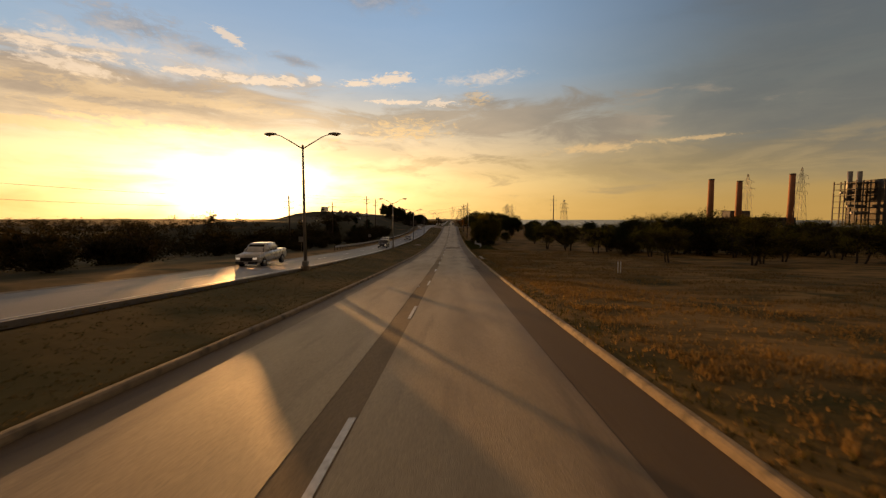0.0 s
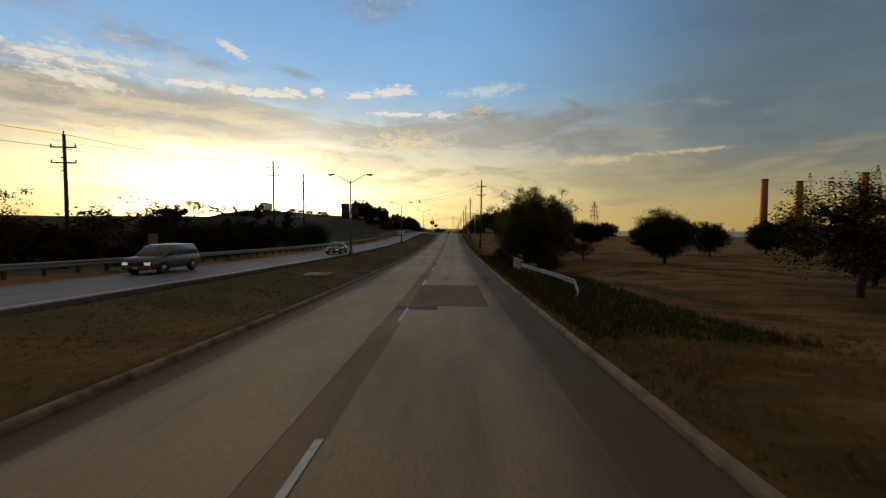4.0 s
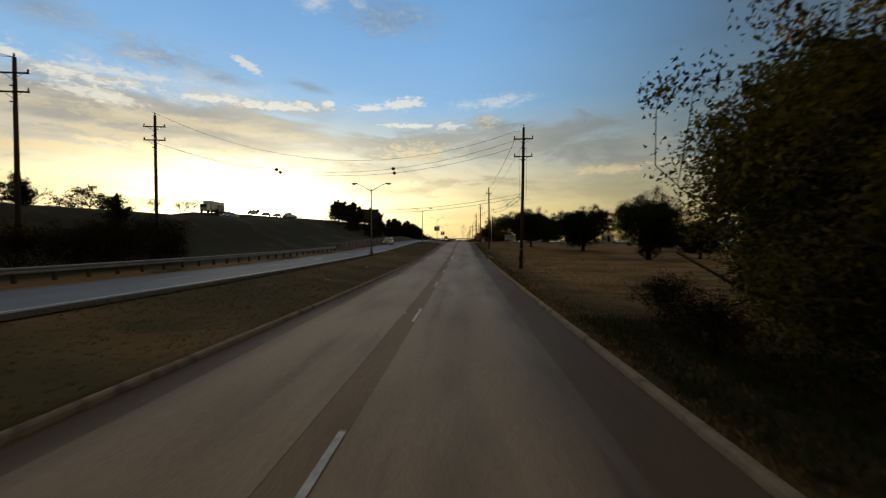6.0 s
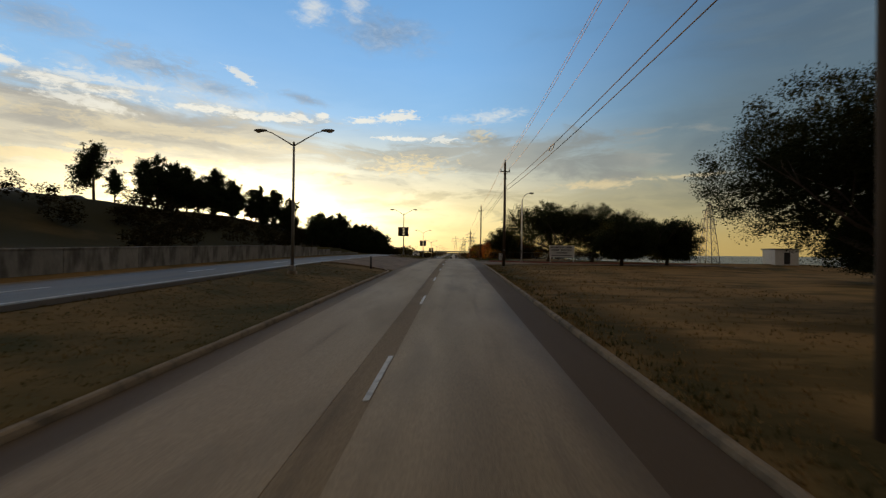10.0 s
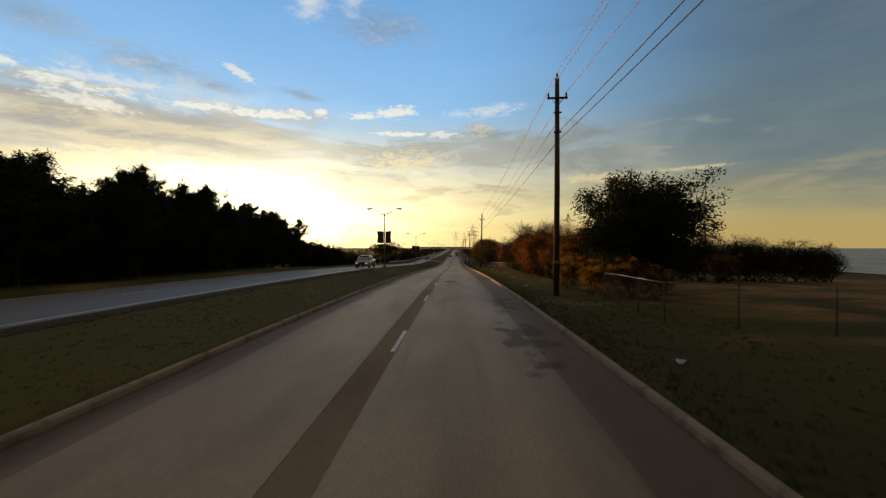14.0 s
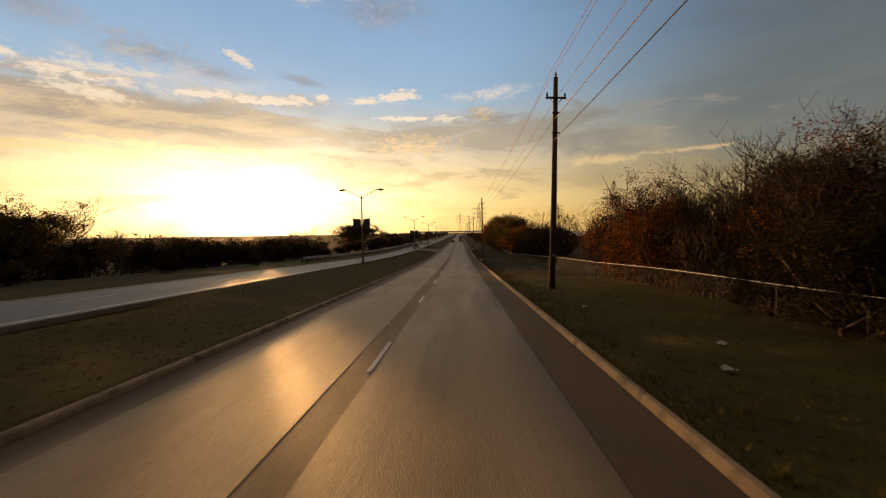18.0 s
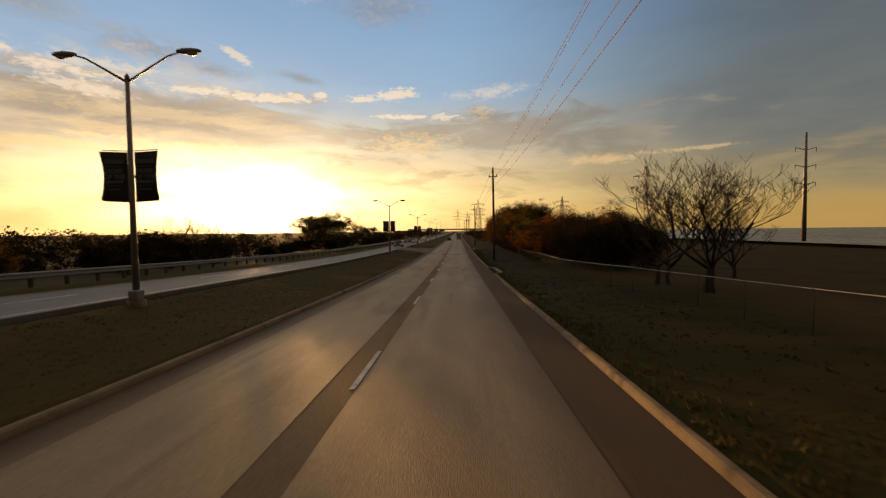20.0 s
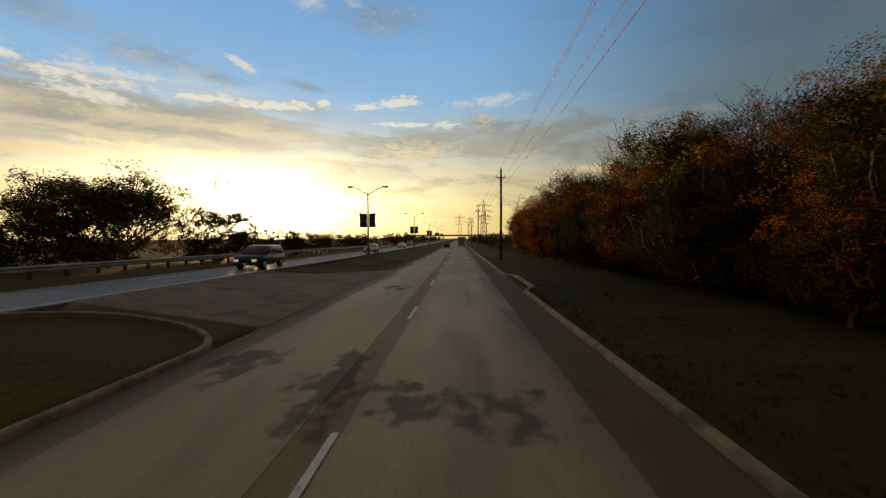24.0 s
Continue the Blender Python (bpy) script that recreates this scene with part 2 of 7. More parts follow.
# ---- materials ----
def material(name, colour, colour2=None, rough=0.8, metal=0.0, grain=8.0, stain=0.6, amount=0.5, bump=0.0, bump_scale=40.0, dark=None, coords="Object", stretch=(1, 1, 1), spec=0.5, dark_at=(0.5, 0.7)):
    """A surface that varies between two colours at a fine and a coarse scale, with relief."""
    m = bpy.data.materials.new(name)
    m.use_nodes = True
    nt = m.node_tree
    b = nt.nodes["Principled BSDF"]
    N, L = nt.nodes.new, nt.links.new
    b.inputs["Metallic"].default_value = metal
    b.inputs["Specular IOR Level"].default_value = spec
    tc = N("ShaderNodeTexCoord")
    mp = N("ShaderNodeMapping")
    mp.inputs["Scale"].default_value = stretch
    L(tc.outputs[coords], mp.inputs[0])

    def noise_(scale, detail):
        n = N("ShaderNodeTexNoise")
        n.inputs["Scale"].default_value, n.inputs["Detail"].default_value = scale, detail
        L(mp.outputs[0], n.inputs[0])
        return n.outputs[0]

    def mixc(fac, a, c, mode="MIX"):
        n = N("ShaderNodeMix")
        n.data_type, n.blend_type = "RGBA", mode
        for sock, v in ((n.inputs[0], fac), (n.inputs[6], a), (n.inputs[7], c)):
            if isinstance(v, (int, float)):
                sock.default_value = v
            elif isinstance(v, tuple):
                sock.default_value = (*v, 1)
            else:
                L(v, sock)
        return n.outputs[2]

    def steep(v, lo, hi):
        n = N("ShaderNodeMapRange")
        n.inputs[1].default_value, n.inputs[2].default_value = lo, hi
        L(v, n.inputs[0])
        return n.outputs[0]

    c2 = colour2 or tuple(v * (1 - amount * 0.6) for v in colour)
    fine, coarse = noise_(grain, 6), noise_(stain, 5)
    col = mixc(steep(coarse, 0.35, 0.65), colour, c2)
    col = mixc(0.35, col, mixc(steep(fine, 0.3, 0.7), tuple(v * 0.6 for v in colour), tuple(min(1, v * 1.3) for v in colour)))
    if dark:
        col = mixc(steep(noise_(stain * 2.3, 4), *dark_at), col, dark)
    oi = N("ShaderNodeObjectInfo")
    vary = N("ShaderNodeMapRange")
    vary.inputs[3].default_value, vary.inputs[4].default_value = 0.9, 1.08
    L(oi.outputs["Random"], vary.inputs[0])
    hsv = N("ShaderNodeHueSaturation")
    L(col, hsv.inputs["Color"])
    L(vary.outputs[0], hsv.inputs["Value"])
    L(hsv.outputs[0], b.inputs["Base Color"])
    rr = N("ShaderNodeMapRange")
    rr.inputs[3].default_value, rr.inputs[4].default_value = max(0.03, rough - 0.12), min(1, rough + 0.1)
    L(coarse, rr.inputs[0])
    L(rr.outputs[0], b.inputs["Roughness"])
    if bump:
        bp = N("ShaderNodeBump")
        bp.inputs["Strength"].default_value, bp.inputs["Distance"].default_value = bump, 0.02
        L(noise_(bump_scale, 5), bp.inputs["Height"])
        L(bp.outputs[0], b.inputs["Normal"])
    return m


def leaf_material(name, colour, colour2, through_light=0.35):
    """Leaves: each one its own shade, some light passing through."""
    m = bpy.data.materials.new(name)
    m.use_nodes = True
    nt = m.node_tree
    b = nt.nodes["Principled BSDF"]
    N, L = nt.nodes.new, nt.links.new
    geo = N("ShaderNodeNewGeometry")
    mx = N("ShaderNodeMix")
    mx.data_type = "RGBA"
    mx.inputs[6].default_value, mx.inputs[7].default_value = (*colour, 1), (*colour2, 1)
    L(geo.outputs["Random Per Island"], mx.inputs[0])
    oi = N("ShaderNodeObjectInfo")
    mr = N("ShaderNodeMapRange")
    mr.inputs[3].default_value, mr.inputs[4].default_value = 0.75, 1.25
    L(oi.outputs["Random"], mr.inputs[0])
    hsv = N("ShaderNodeHueSaturation")
    L(mx.outputs[2], hsv.inputs["Color"])
    L(mr.outputs[0], hsv.inputs["Value"])
    L(hsv.outputs[0], b.inputs["Base Color"])
    b.inputs["Roughness"].default_value = 0.85
    b.inputs["Specular IOR Level"].default_value = 0.06
    tr = N("ShaderNodeBsdfTranslucent")
    L(hsv.outputs[0], tr.inputs[0])
    ms = N("ShaderNodeMixShader")
    ms.inputs[0].default_value = through_light
    L(b.outputs[0], ms.inputs[1])
    L(tr.outputs[0], ms.inputs[2])
    L(ms.outputs[0], nt.nodes["Material Output"].inputs[0])
    return m


STAINS = ((1.1, 470.6, 3.4, 1.5), (-3.2, 469.8, 2.4, 0.8), (-0.6, 507.2, 1.0, 3.4), (1.6, 507.2, 4.4, 2.6), (-1.1, 508.8, 1.6, 5.5), (-3.6, 510, 2.4, 3.2), (-2.6, 526, 2.4, 3.6), (3.6, 322, 2.2, 7.0), (4.0, 332, 1.8, 9.0), (3.9, 206, 2.0, 10.5), (-3.0, 296, 2.4, 1.6), (0.9, 350, 1.8, 3.0), (3.8, 45, 1.6, 12.0), (4.0, 118, 1.2, 5.0))


def road_material(name, colour, colour2, rough=0.6, spec=0.2):
    """Concrete with long stains, dirt towards the gutters, dark drips down the lanes and damp, glossy spots."""
    m = material(name, colour, colour2, rough, grain=26, stain=0.34, bump=0.55, bump_scale=75, dark=tuple(v * 0.8 for v in colour2), stretch=(1, 0.22, 1), dark_at=(0.50, 0.78), spec=spec)
    nt = m.node_tree
    b = nt.nodes["Principled BSDF"]
    N, L = nt.nodes.new, nt.links.new
    tc = N("ShaderNodeTexCoord")
    sp = N("ShaderNodeSeparateXYZ")
    L(tc.outputs["Object"], sp.inputs[0])

    def rng_(v, lo, hi, a=0.0, c=1.0):
        n = N("ShaderNodeMapRange")
        n.interpolation_type = "SMOOTHSTEP"
        n.inputs[1].default_value, n.inputs[2].default_value, n.inputs[3].default_value, n.inputs[4].default_value = lo, hi, a, c
        L(v, n.inputs[0])
        return n.outputs[0]

    def op(o, a, c):
        n = N("ShaderNodeMath")
        n.operation = o
        for i, v in enumerate((a, c)):
            if isinstance(v, (int, float)):
                n.inputs[i].default_value = v
            else:
                L(v, n.inputs[i])
        return n.outputs[0]

    def noise_(scale, sy, detail):
        mp = N("ShaderNodeMapping")
        mp.inputs["Scale"].default_value = (1, sy, 1)
        L(tc.outputs["Object"], mp.inputs[0])
        n = N("ShaderNodeTexNoise")
        n.inputs["Scale"].default_value, n.inputs["Detail"].default_value = scale, detail
        L(mp.outputs[0], n.inputs[0])
        return n.outputs[0]

    wob = op("MULTIPLY", op("SUBTRACT", noise_(0.5, 0.2, 4), 0.5), 2.4)
    xs = op("ADD", sp.outputs[0], wob)
    dirt = op("MAXIMUM", rng_(xs, 2.3, 4.3), rng_(xs, -3.7, -5.0))
    oil = op("MULTIPLY", op("SUBTRACT", 1.0, rng_(op("ABSOLUTE", op("SUBTRACT", xs, 1.45), 0.0), 0.15, 0.9)), 0.35)
    streak = op("MULTIPLY", rng_(noise_(1.6, 0.05, 5), 0.56, 0.75), 0.35)
    fac = op("MINIMUM", op("ADD", op("MULTIPLY", dirt, 0.85), op("ADD", op("MULTIPLY", oil, noise_(0.25, 0.25, 3)), streak)), 0.9)
    src = b.inputs["Base Color"].links[0].from_socket
    mx = N("ShaderNodeMix")
    mx.data_type = "RGBA"
    L(fac, mx.inputs[0])
    L(src, mx.inputs[6])
    mx.inputs[7].default_value = (0.095, 0.066, 0.043, 1)
    # broad damp blotches, darker and smoother
    wet = op("MULTIPLY", rng_(noise_(0.16, 0.45, 7), 0.60, 0.72), 0.12)
    # separate stains with frayed edges: place along the road, width, length
    fray = op("MULTIPLY", op("SUBTRACT", noise_(1.3, 0.7, 7), 0.5), 4.2)
    for sx, sy, w, l in STAINS:
        u = op("DIVIDE", op("SUBTRACT", sp.outputs[0], sx), w * 0.5)
        v = op("DIVIDE", op("SUBTRACT", sp.outputs[1], sy), l * 0.5)
        d = op("SQRT", op("ADD", op("MULTIPLY", u, u), op("MULTIPLY", v, v)), 0.0)
        wet = op("MAXIMUM", wet, rng_(op("ADD", op("SUBTRACT", 1.0, d), fray), 0.15, 0.75))
    my = N("ShaderNodeMix")
    my.data_type = "RGBA"
    L(op("MULTIPLY", wet, 0.85), my.inputs[0])
    L(mx.outputs[2], my.inputs[6])
    my.inputs[7].default_value = (0.075, 0.052, 0.032, 1)
    L(my.outputs[2], b.inputs["Base Color"])
    ro = b.inputs["Roughness"].links[0].from_socket
    L(op("ADD", ro, op("MULTIPLY", wet, 0.08)), b.inputs["Roughness"])
    return m


def ground_material():
    """Dry turf: tan straw, brown soil and darker green patches in long drifts."""
    m = material("dry_turf", (0.26, 0.16, 0.062), (0.165, 0.10, 0.04), 0.95, grain=2.2, stain=0.10, bump=1.0, bump_scale=7, dark=(0.055, 0.052, 0.02), dark_at=(0.50, 0.66), spec=0.05)
    nt = m.node_tree
    b = nt.nodes["Principled BSDF"]
    N, L = nt.nodes.new, nt.links.new
    tc = N("ShaderNodeTexCoord")
    sp = N("ShaderNodeSeparateXYZ")
    L(tc.outputs["Object"], sp.inputs[0])
    nz = N("ShaderNodeTexNoise")
    nz.inputs["Scale"].default_value, nz.inputs["Detail"].default_value = 0.12, 6

    def rng_(v, lo, hi):
        n = N("ShaderNodeMapRange")
        n.interpolation_type = "SMOOTHSTEP"
        n.inputs[1].default_value, n.inputs[2].default_value = lo, hi
        L(v, n.inputs[0])
        return n.outputs[0]

    def op(o, a, c):
        n = N("ShaderNodeMath")
        n.operation, n.use_clamp = o, True
        for i, v in enumerate((a, c)):
            if isinstance(v, (int, float)):
                n.inputs[i].default_value = v
            else:
                L(v, n.inputs[i])
        return n.outputs[0]

    def blend(fac, src, colour):
        n = N("ShaderNodeMix")
        n.data_type = "RGBA"
        L(fac, n.inputs[0])
        L(src, n.inputs[6])
        n.inputs[7].default_value = (*colour, 1)
        return n.outputs[2]

    L(tc.outputs["Object"], nz.inputs[0])
    # damp green turf past the entrance; weeds and briars on the far bank
    patchy = rng_(nz.outputs[0], 0.26, 0.5)
    col = b.inputs["Base Color"].links[0].from_socket
    col = blend(op("MULTIPLY", op("MULTIPLY", rng_(sp.outputs[1], 240.0, 325.0), op("MULTIPLY", patchy, rng_(sp.outputs[0], 19.0, 12.0))), 0.92), col, (0.056, 0.056, 0.015))
    col = blend(op("MULTIPLY", rng_(sp.outputs[0], -19.0, -23.0), op("ADD", 0.6, op("MULTIPLY", patchy, 0.4))), col, (0.045, 0.042, 0.02))
    turf = op("MULTIPLY", op("MULTIPLY", rng_(sp.outputs[0], -5.0, -5.4), rng_(sp.outputs[0], -14.0, -11.0)), op("ADD", 0.35, op("MULTIPLY", rng_(nz.outputs[0], 0.36, 0.6), 0.5)))
    col = blend(turf, col, (0.072, 0.064, 0.024))
    lush = op("MULTIPLY", op("MULTIPLY", rng_(sp.outputs[1], 285.0, 300.0), rng_(sp.outputs[1], 372.0, 340.0)), op("MULTIPLY", rng_(sp.outputs[0], -5.0, -5.4), rng_(sp.outputs[0], -14.0, -11.0)))
    col = blend(op("MULTIPLY", lush, 0.7), col, (0.095, 0.09, 0.026))
    # past y 398, shade on the right verge is put into the turf colour
    verge_shade = op("MULTIPLY", rng_(sp.outputs[1], 398.0, 440.0), rng_(sp.outputs[0], 5.0, 5.6))
    col = blend(op("MULTIPLY", verge_shade, 0.8), col, (0.028, 0.026, 0.010))
    straw = op("MULTIPLY", op("MULTIPLY", rng_(sp.outputs[1], 160.0, 180.0), rng_(sp.outputs[1], 300.0, 262.0)), rng_(sp.outputs[0], 7.0, 9.5))
    col = blend(op("MULTIPLY", straw, 0.4), col, (0.40, 0.245, 0.10))
    # rank streaks in the field, and much darker ground round the culvert
    mp = N("ShaderNodeMapping")
    mp.inputs["Scale"].default_value = (0.16, 0.5, 1)
    L(tc.outputs["Object"], mp.inputs[0])
    nk = N("ShaderNodeTexNoise")
    nk.inputs["Scale"].default_value, nk.inputs["Detail"].default_value, nk.inputs["Roughness"].default_value = 1.0, 7, 0.65
    L(mp.outputs[0], nk.inputs[0])
    streak = op("MULTIPLY", rng_(nk.outputs[0], 0.47, 0.60), rng_(sp.outputs[0], 5.0, 6.5))
    col = blend(op("MULTIPLY", streak, 0.62), col, (0.062, 0.048, 0.018))
    darkened = op("MULTIPLY", op("MULTIPLY", rng_(sp.outputs[1], 92.0, 106.0), rng_(sp.outputs[1], 162.0, 148.0)), op("MULTIPLY", rng_(sp.outputs[0], 5.0, 5.6), rng_(sp.outputs[0], 12.5, 8.5)))
    col = blend(op("MULTIPLY", darkened, 0.88), col, (0.032, 0.027, 0.013))
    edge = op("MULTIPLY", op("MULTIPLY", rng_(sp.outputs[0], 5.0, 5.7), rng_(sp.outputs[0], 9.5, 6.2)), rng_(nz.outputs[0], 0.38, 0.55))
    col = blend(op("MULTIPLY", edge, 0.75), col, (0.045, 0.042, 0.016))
    L(col, b.inputs["Base Color"])
    return m


M = {
    "concrete": road_material("road_concrete", (0.385, 0.288, 0.172), (0.285, 0.211, 0.124)),
    "strip": road_material("filled_joint_strip", (0.25, 0.183, 0.112), (0.18, 0.131, 0.08), 0.82, 0.12),
    "pale_strip": road_material("pale_joint_strip", (0.31, 0.229, 0.137), (0.23, 0.168, 0.10), 0.72, 0.15),
    "shoulder": road_material("gutter_asphalt", (0.205, 0.152, 0.10), (0.148, 0.11, 0.072), 0.82, 0.14),
    "kerb": material("kerb_concrete", (0.30, 0.232, 0.155), (0.20, 0.155, 0.103), 0.9, grain=20, stain=0.8, bump=0.6, bump_scale=40, dark=(0.10, 0.085, 0.065), spec=0.3),
    "apron": material("pale_apron_concrete", (0.43, 0.36, 0.26), (0.34, 0.28, 0.20), 0.9, grain=20, stain=0.8, bump=0.4, bump_scale=40, spec=0.2),
    "asphalt": material("grey_asphalt", (0.15, 0.132, 0.115), (0.11, 0.097, 0.084), 0.62, grain=30, stain=0.2, bump=0.4, bump_scale=80, dark=(0.08, 0.08, 0.085), stretch=(1, 0.2, 1)),
    "paint": material("worn_road_paint", (0.62, 0.60, 0.55), (0.45, 0.42, 0.38), 0.52, grain=14, stain=2, dark=(0.28, 0.25, 0.22), dark_at=(0.55, 0.75)),
    "red_paint": material("red_kerb_paint", (0.36, 0.07, 0.05), (0.26, 0.06, 0.05), 0.75, grain=14, stain=1.2, dark=(0.24, 0.18, 0.15)),
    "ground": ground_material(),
    "tar": material("black_tar", (0.025, 0.022, 0.02), None, 0.7, grain=20, stain=2),
    "crossover": material("stained_asphalt", (0.23, 0.16, 0.10), (0.155, 0.107, 0.068), 0.8, grain=25, stain=0.35, bump=0.5, bump_scale=60, dark=(0.12, 0.084, 0.054), spec=0.2),
    "water": material("lake_water", (0.05, 0.07, 0.085), None, 0.3, grain=0.6, stain=0.05, bump=0.8, bump_scale=0.5, spec=0.35),
    "white_paint": material("white_paint", (0.82, 0.82, 0.80), (0.72, 0.72, 0.69), 0.45, grain=6, stain=0.8),
    "black_paint": material("black_lettering", (0.02, 0.02, 0.022), None, 0.6),
    "banner": material("dark_banner_cloth", (0.045, 0.04, 0.042), (0.03, 0.028, 0.03), 0.85, grain=20, stain=1.5, bump=0.3, bump_scale=30),
    "print": material("faded_print", (0.22, 0.22, 0.22), None, 0.8),
    "banner_print": material("pale_banner_print", (0.15, 0.145, 0.135), None, 0.85),
    "wire": material("overhead_wire", (0.10, 0.075, 0.06), None, 0.8, 0.0, spec=0.15),
    # the low sun's orange on the high lines is put into this colour
    "bare_wire": material("sun_tinted_line", (0.34, 0.20, 0.11), (0.26, 0.15, 0.085), 0.7, 0.35, spec=0.2),
    "wall": material("stained_wall_concrete", (0.30, 0.28, 0.25), (0.2, 0.185, 0.16), 0.9, grain=10, stain=0.7, bump=0.4, bump_scale=20, dark=(0.09, 0.08, 0.07), stretch=(1, 1, 0.3)),
    "brick": material("chimney_brick", (0.42, 0.19, 0.10), (0.34, 0.15, 0.08), 0.9, grain=0.8, stain=0.1),
    "plant_steel": material("weathered_plant_cladding", (0.12, 0.11, 0.10), (0.07, 0.065, 0.06), 0.7, 0.2, grain=0.5, stain=0.08),
    "darkened": material("damp_stain", (0.07, 0.053, 0.039), (0.11, 0.084, 0.06), 0.75, grain=8, stain=1.0, spec=0.2),
    "lens": material("amber_lens", (0.55, 0.40, 0.22), None, 0.25),
    "hydrant": material("faded_hydrant_paint", (0.10, 0.06, 0.05), (0.07, 0.05, 0.045), 0.7, grain=12, stain=3),
    "fence_wire": material("old_fence_wire", (0.075, 0.066, 0.055), None, 0.7, 0.3),
    "litter": material("dirty_paper", (0.42, 0.40, 0.37), None, 0.9),
    "bark": material("bark", (0.09, 0.07, 0.055), (0.05, 0.04, 0.03), 0.95, grain=14, stain=2, bump=0.8, bump_scale=18, stretch=(1, 1, 0.25), spec=0.1),
    "twig": material("bare_twigs", (0.075, 0.056, 0.045), (0.045, 0.034, 0.027), 0.95, grain=10, stain=2, spec=0.1),
    "pole_wood": material("weathered_pole_wood", (0.11, 0.08, 0.058), (0.06, 0.044, 0.033), 0.9, grain=12, stain=1.2, bump=0.6, bump_scale=25, stretch=(1, 1, 0.06), spec=0.15),
    "galv": material("galvanised_steel", (0.34, 0.33, 0.31), (0.24, 0.235, 0.22), 0.55, 0.6, grain=9, stain=0.9),
    "steel_dark": material("dark_steel", (0.05, 0.05, 0.055), None, 0.55, 0.4, grain=9, stain=1),
    "oak_leaf": leaf_material("dark_evergreen_leaves", (0.018, 0.026, 0.010), (0.042, 0.048, 0.018), 0.2),
    "willow_leaf": leaf_material("yellow_green_leaves", (0.055, 0.065, 0.014), (0.25, 0.19, 0.032), 0.5),
    "autumn_leaf": leaf_material("rust_autumn_leaves", (0.085, 0.033, 0.011), (0.38, 0.125, 0.018), 0.5),
    "gold_leaf": leaf_material("golden_leaves", (0.26, 0.15, 0.025), (0.46, 0.22, 0.03), 0.5),
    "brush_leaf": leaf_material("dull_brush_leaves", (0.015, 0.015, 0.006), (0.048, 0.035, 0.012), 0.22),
    "cedar_leaf": leaf_material("cedar_needles", (0.015, 0.026, 0.011), (0.035, 0.045, 0.018), 0.15),
    "grass": leaf_material("grass_blades", (0.16, 0.105, 0.042), (0.32, 0.20, 0.08), 0.4),
    "dark_grass": leaf_material("damp_green_blades", (0.038, 0.046, 0.013), (0.10, 0.10, 0.032), 0.3),
    "green_grass": leaf_material("green_grass_blades", (0.065, 0.064, 0.022), (0.15, 0.125, 0.045), 0.3),
}

# ---- helpers of this scene ----
def mesh_from(name, verts, faces, mat):
    me = bpy.data.meshes.new(name)
    me.from_pydata([tuple(v) for v in verts], [], [tuple(f) for f in faces])
    me.materials.append(mat)
    me.update()
    return me


def smooth_(me):
    me.polygons.foreach_set("use_smooth", [True] * len(me.polygons))
    return me


def part(name, data, mat, parent, label=""):
    """A bmesh or mesh as one object under a thing or a part."""
    if isinstance(data, bmesh.types.BMesh):
        me = bpy.data.meshes.new(name)
        data.to_mesh(me)
        data.free()
        me.materials.append(mat)
    else:
        me = data
    ob = new(name, me)
    ob.parent = parent
    if label:
        ob["label"] = label
    return ob


def thing(name, label, category, m=None, group="", kind=""):
    ob = new(name)
    ob.empty_display_size = 0.3
    if m is not None:
        ob.matrix_basis = m
    return tagged(ob, label, category, group, kind)


def box(bm, x0, x1, y0, y1, z0, z1, bevel=0.0):
    v = [bm.verts.new((x, y, z)) for z in (z0, z1) for y in (y0, y1) for x in (x0, x1)]
    fs = [bm.faces.new([v[i] for i in f]) for f in ((0, 2, 3, 1), (4, 5, 7, 6), (0, 1, 5, 4), (2, 6, 7, 3), (0, 4, 6, 2), (1, 3, 7, 5))]
    if bevel:
        es = list({e for f in fs for e in f.edges})
        bmesh.ops.bevel(bm, geom=es, offset=bevel, segments=1, affect="EDGES")
    return bm


def new_box(*a, bevel=0.0):
    return box(bmesh.new(), *a, bevel=bevel)


def tube(points, radii, sides=8, cap=True):
    """Verts and faces of a tapered tube through points."""
    pts = [Vector(p) for p in points]
    vs, fs = [], []
    n = len(pts)
    for i, p in enumerate(pts):
        t = (pts[min(i + 1, n - 1)] - pts[max(i - 1, 0)]).normalized()
        a = t.orthogonal().normalized() if abs(t.z) > 0.95 else t.cross(Vector((0, 0, 1))).normalized()
        b = t.cross(a)
        for k in range(sides):
            an = 2 * math.pi * k / sides
            vs.append(p + radii[i] * (math.cos(an) * a + math.sin(an) * b))
    for i in range(n - 1):
        for k in range(sides):
            q = (k + 1) % sides
            fs.append((i * sides + k, i * sides + q, (i + 1) * sides + q, (i + 1) * sides + k))
    if cap:
        fs.append(tuple(range(sides))[::-1])
        fs.append(tuple(range((n - 1) * sides, n * sides)))
    return vs, fs


def tubes(name, runs, mat):
    vs, fs = [], []
    for points, radii, sides in runs:
        v, f = tube(points, radii, sides)
        o = len(vs)
        vs += v
        fs += [tuple(i + o for i in q) for q in f]
    return smooth_(mesh_from(name, vs, fs, mat))


# ---- the lie of the land ----
PROFILE_Z = (3.68, 2.44, 1.21, -0.02, -1.19, -2.23, -3.15, -3.95, -4.59, -5.06, -5.36, -5.52, -5.54, -5.39, -5.08, -4.67, -4.24, -3.88, -3.68, -3.67, -3.93, -4.38, -5.02, -5.71, -6.40, -7.07, -7.65, -8.08, -8.37)


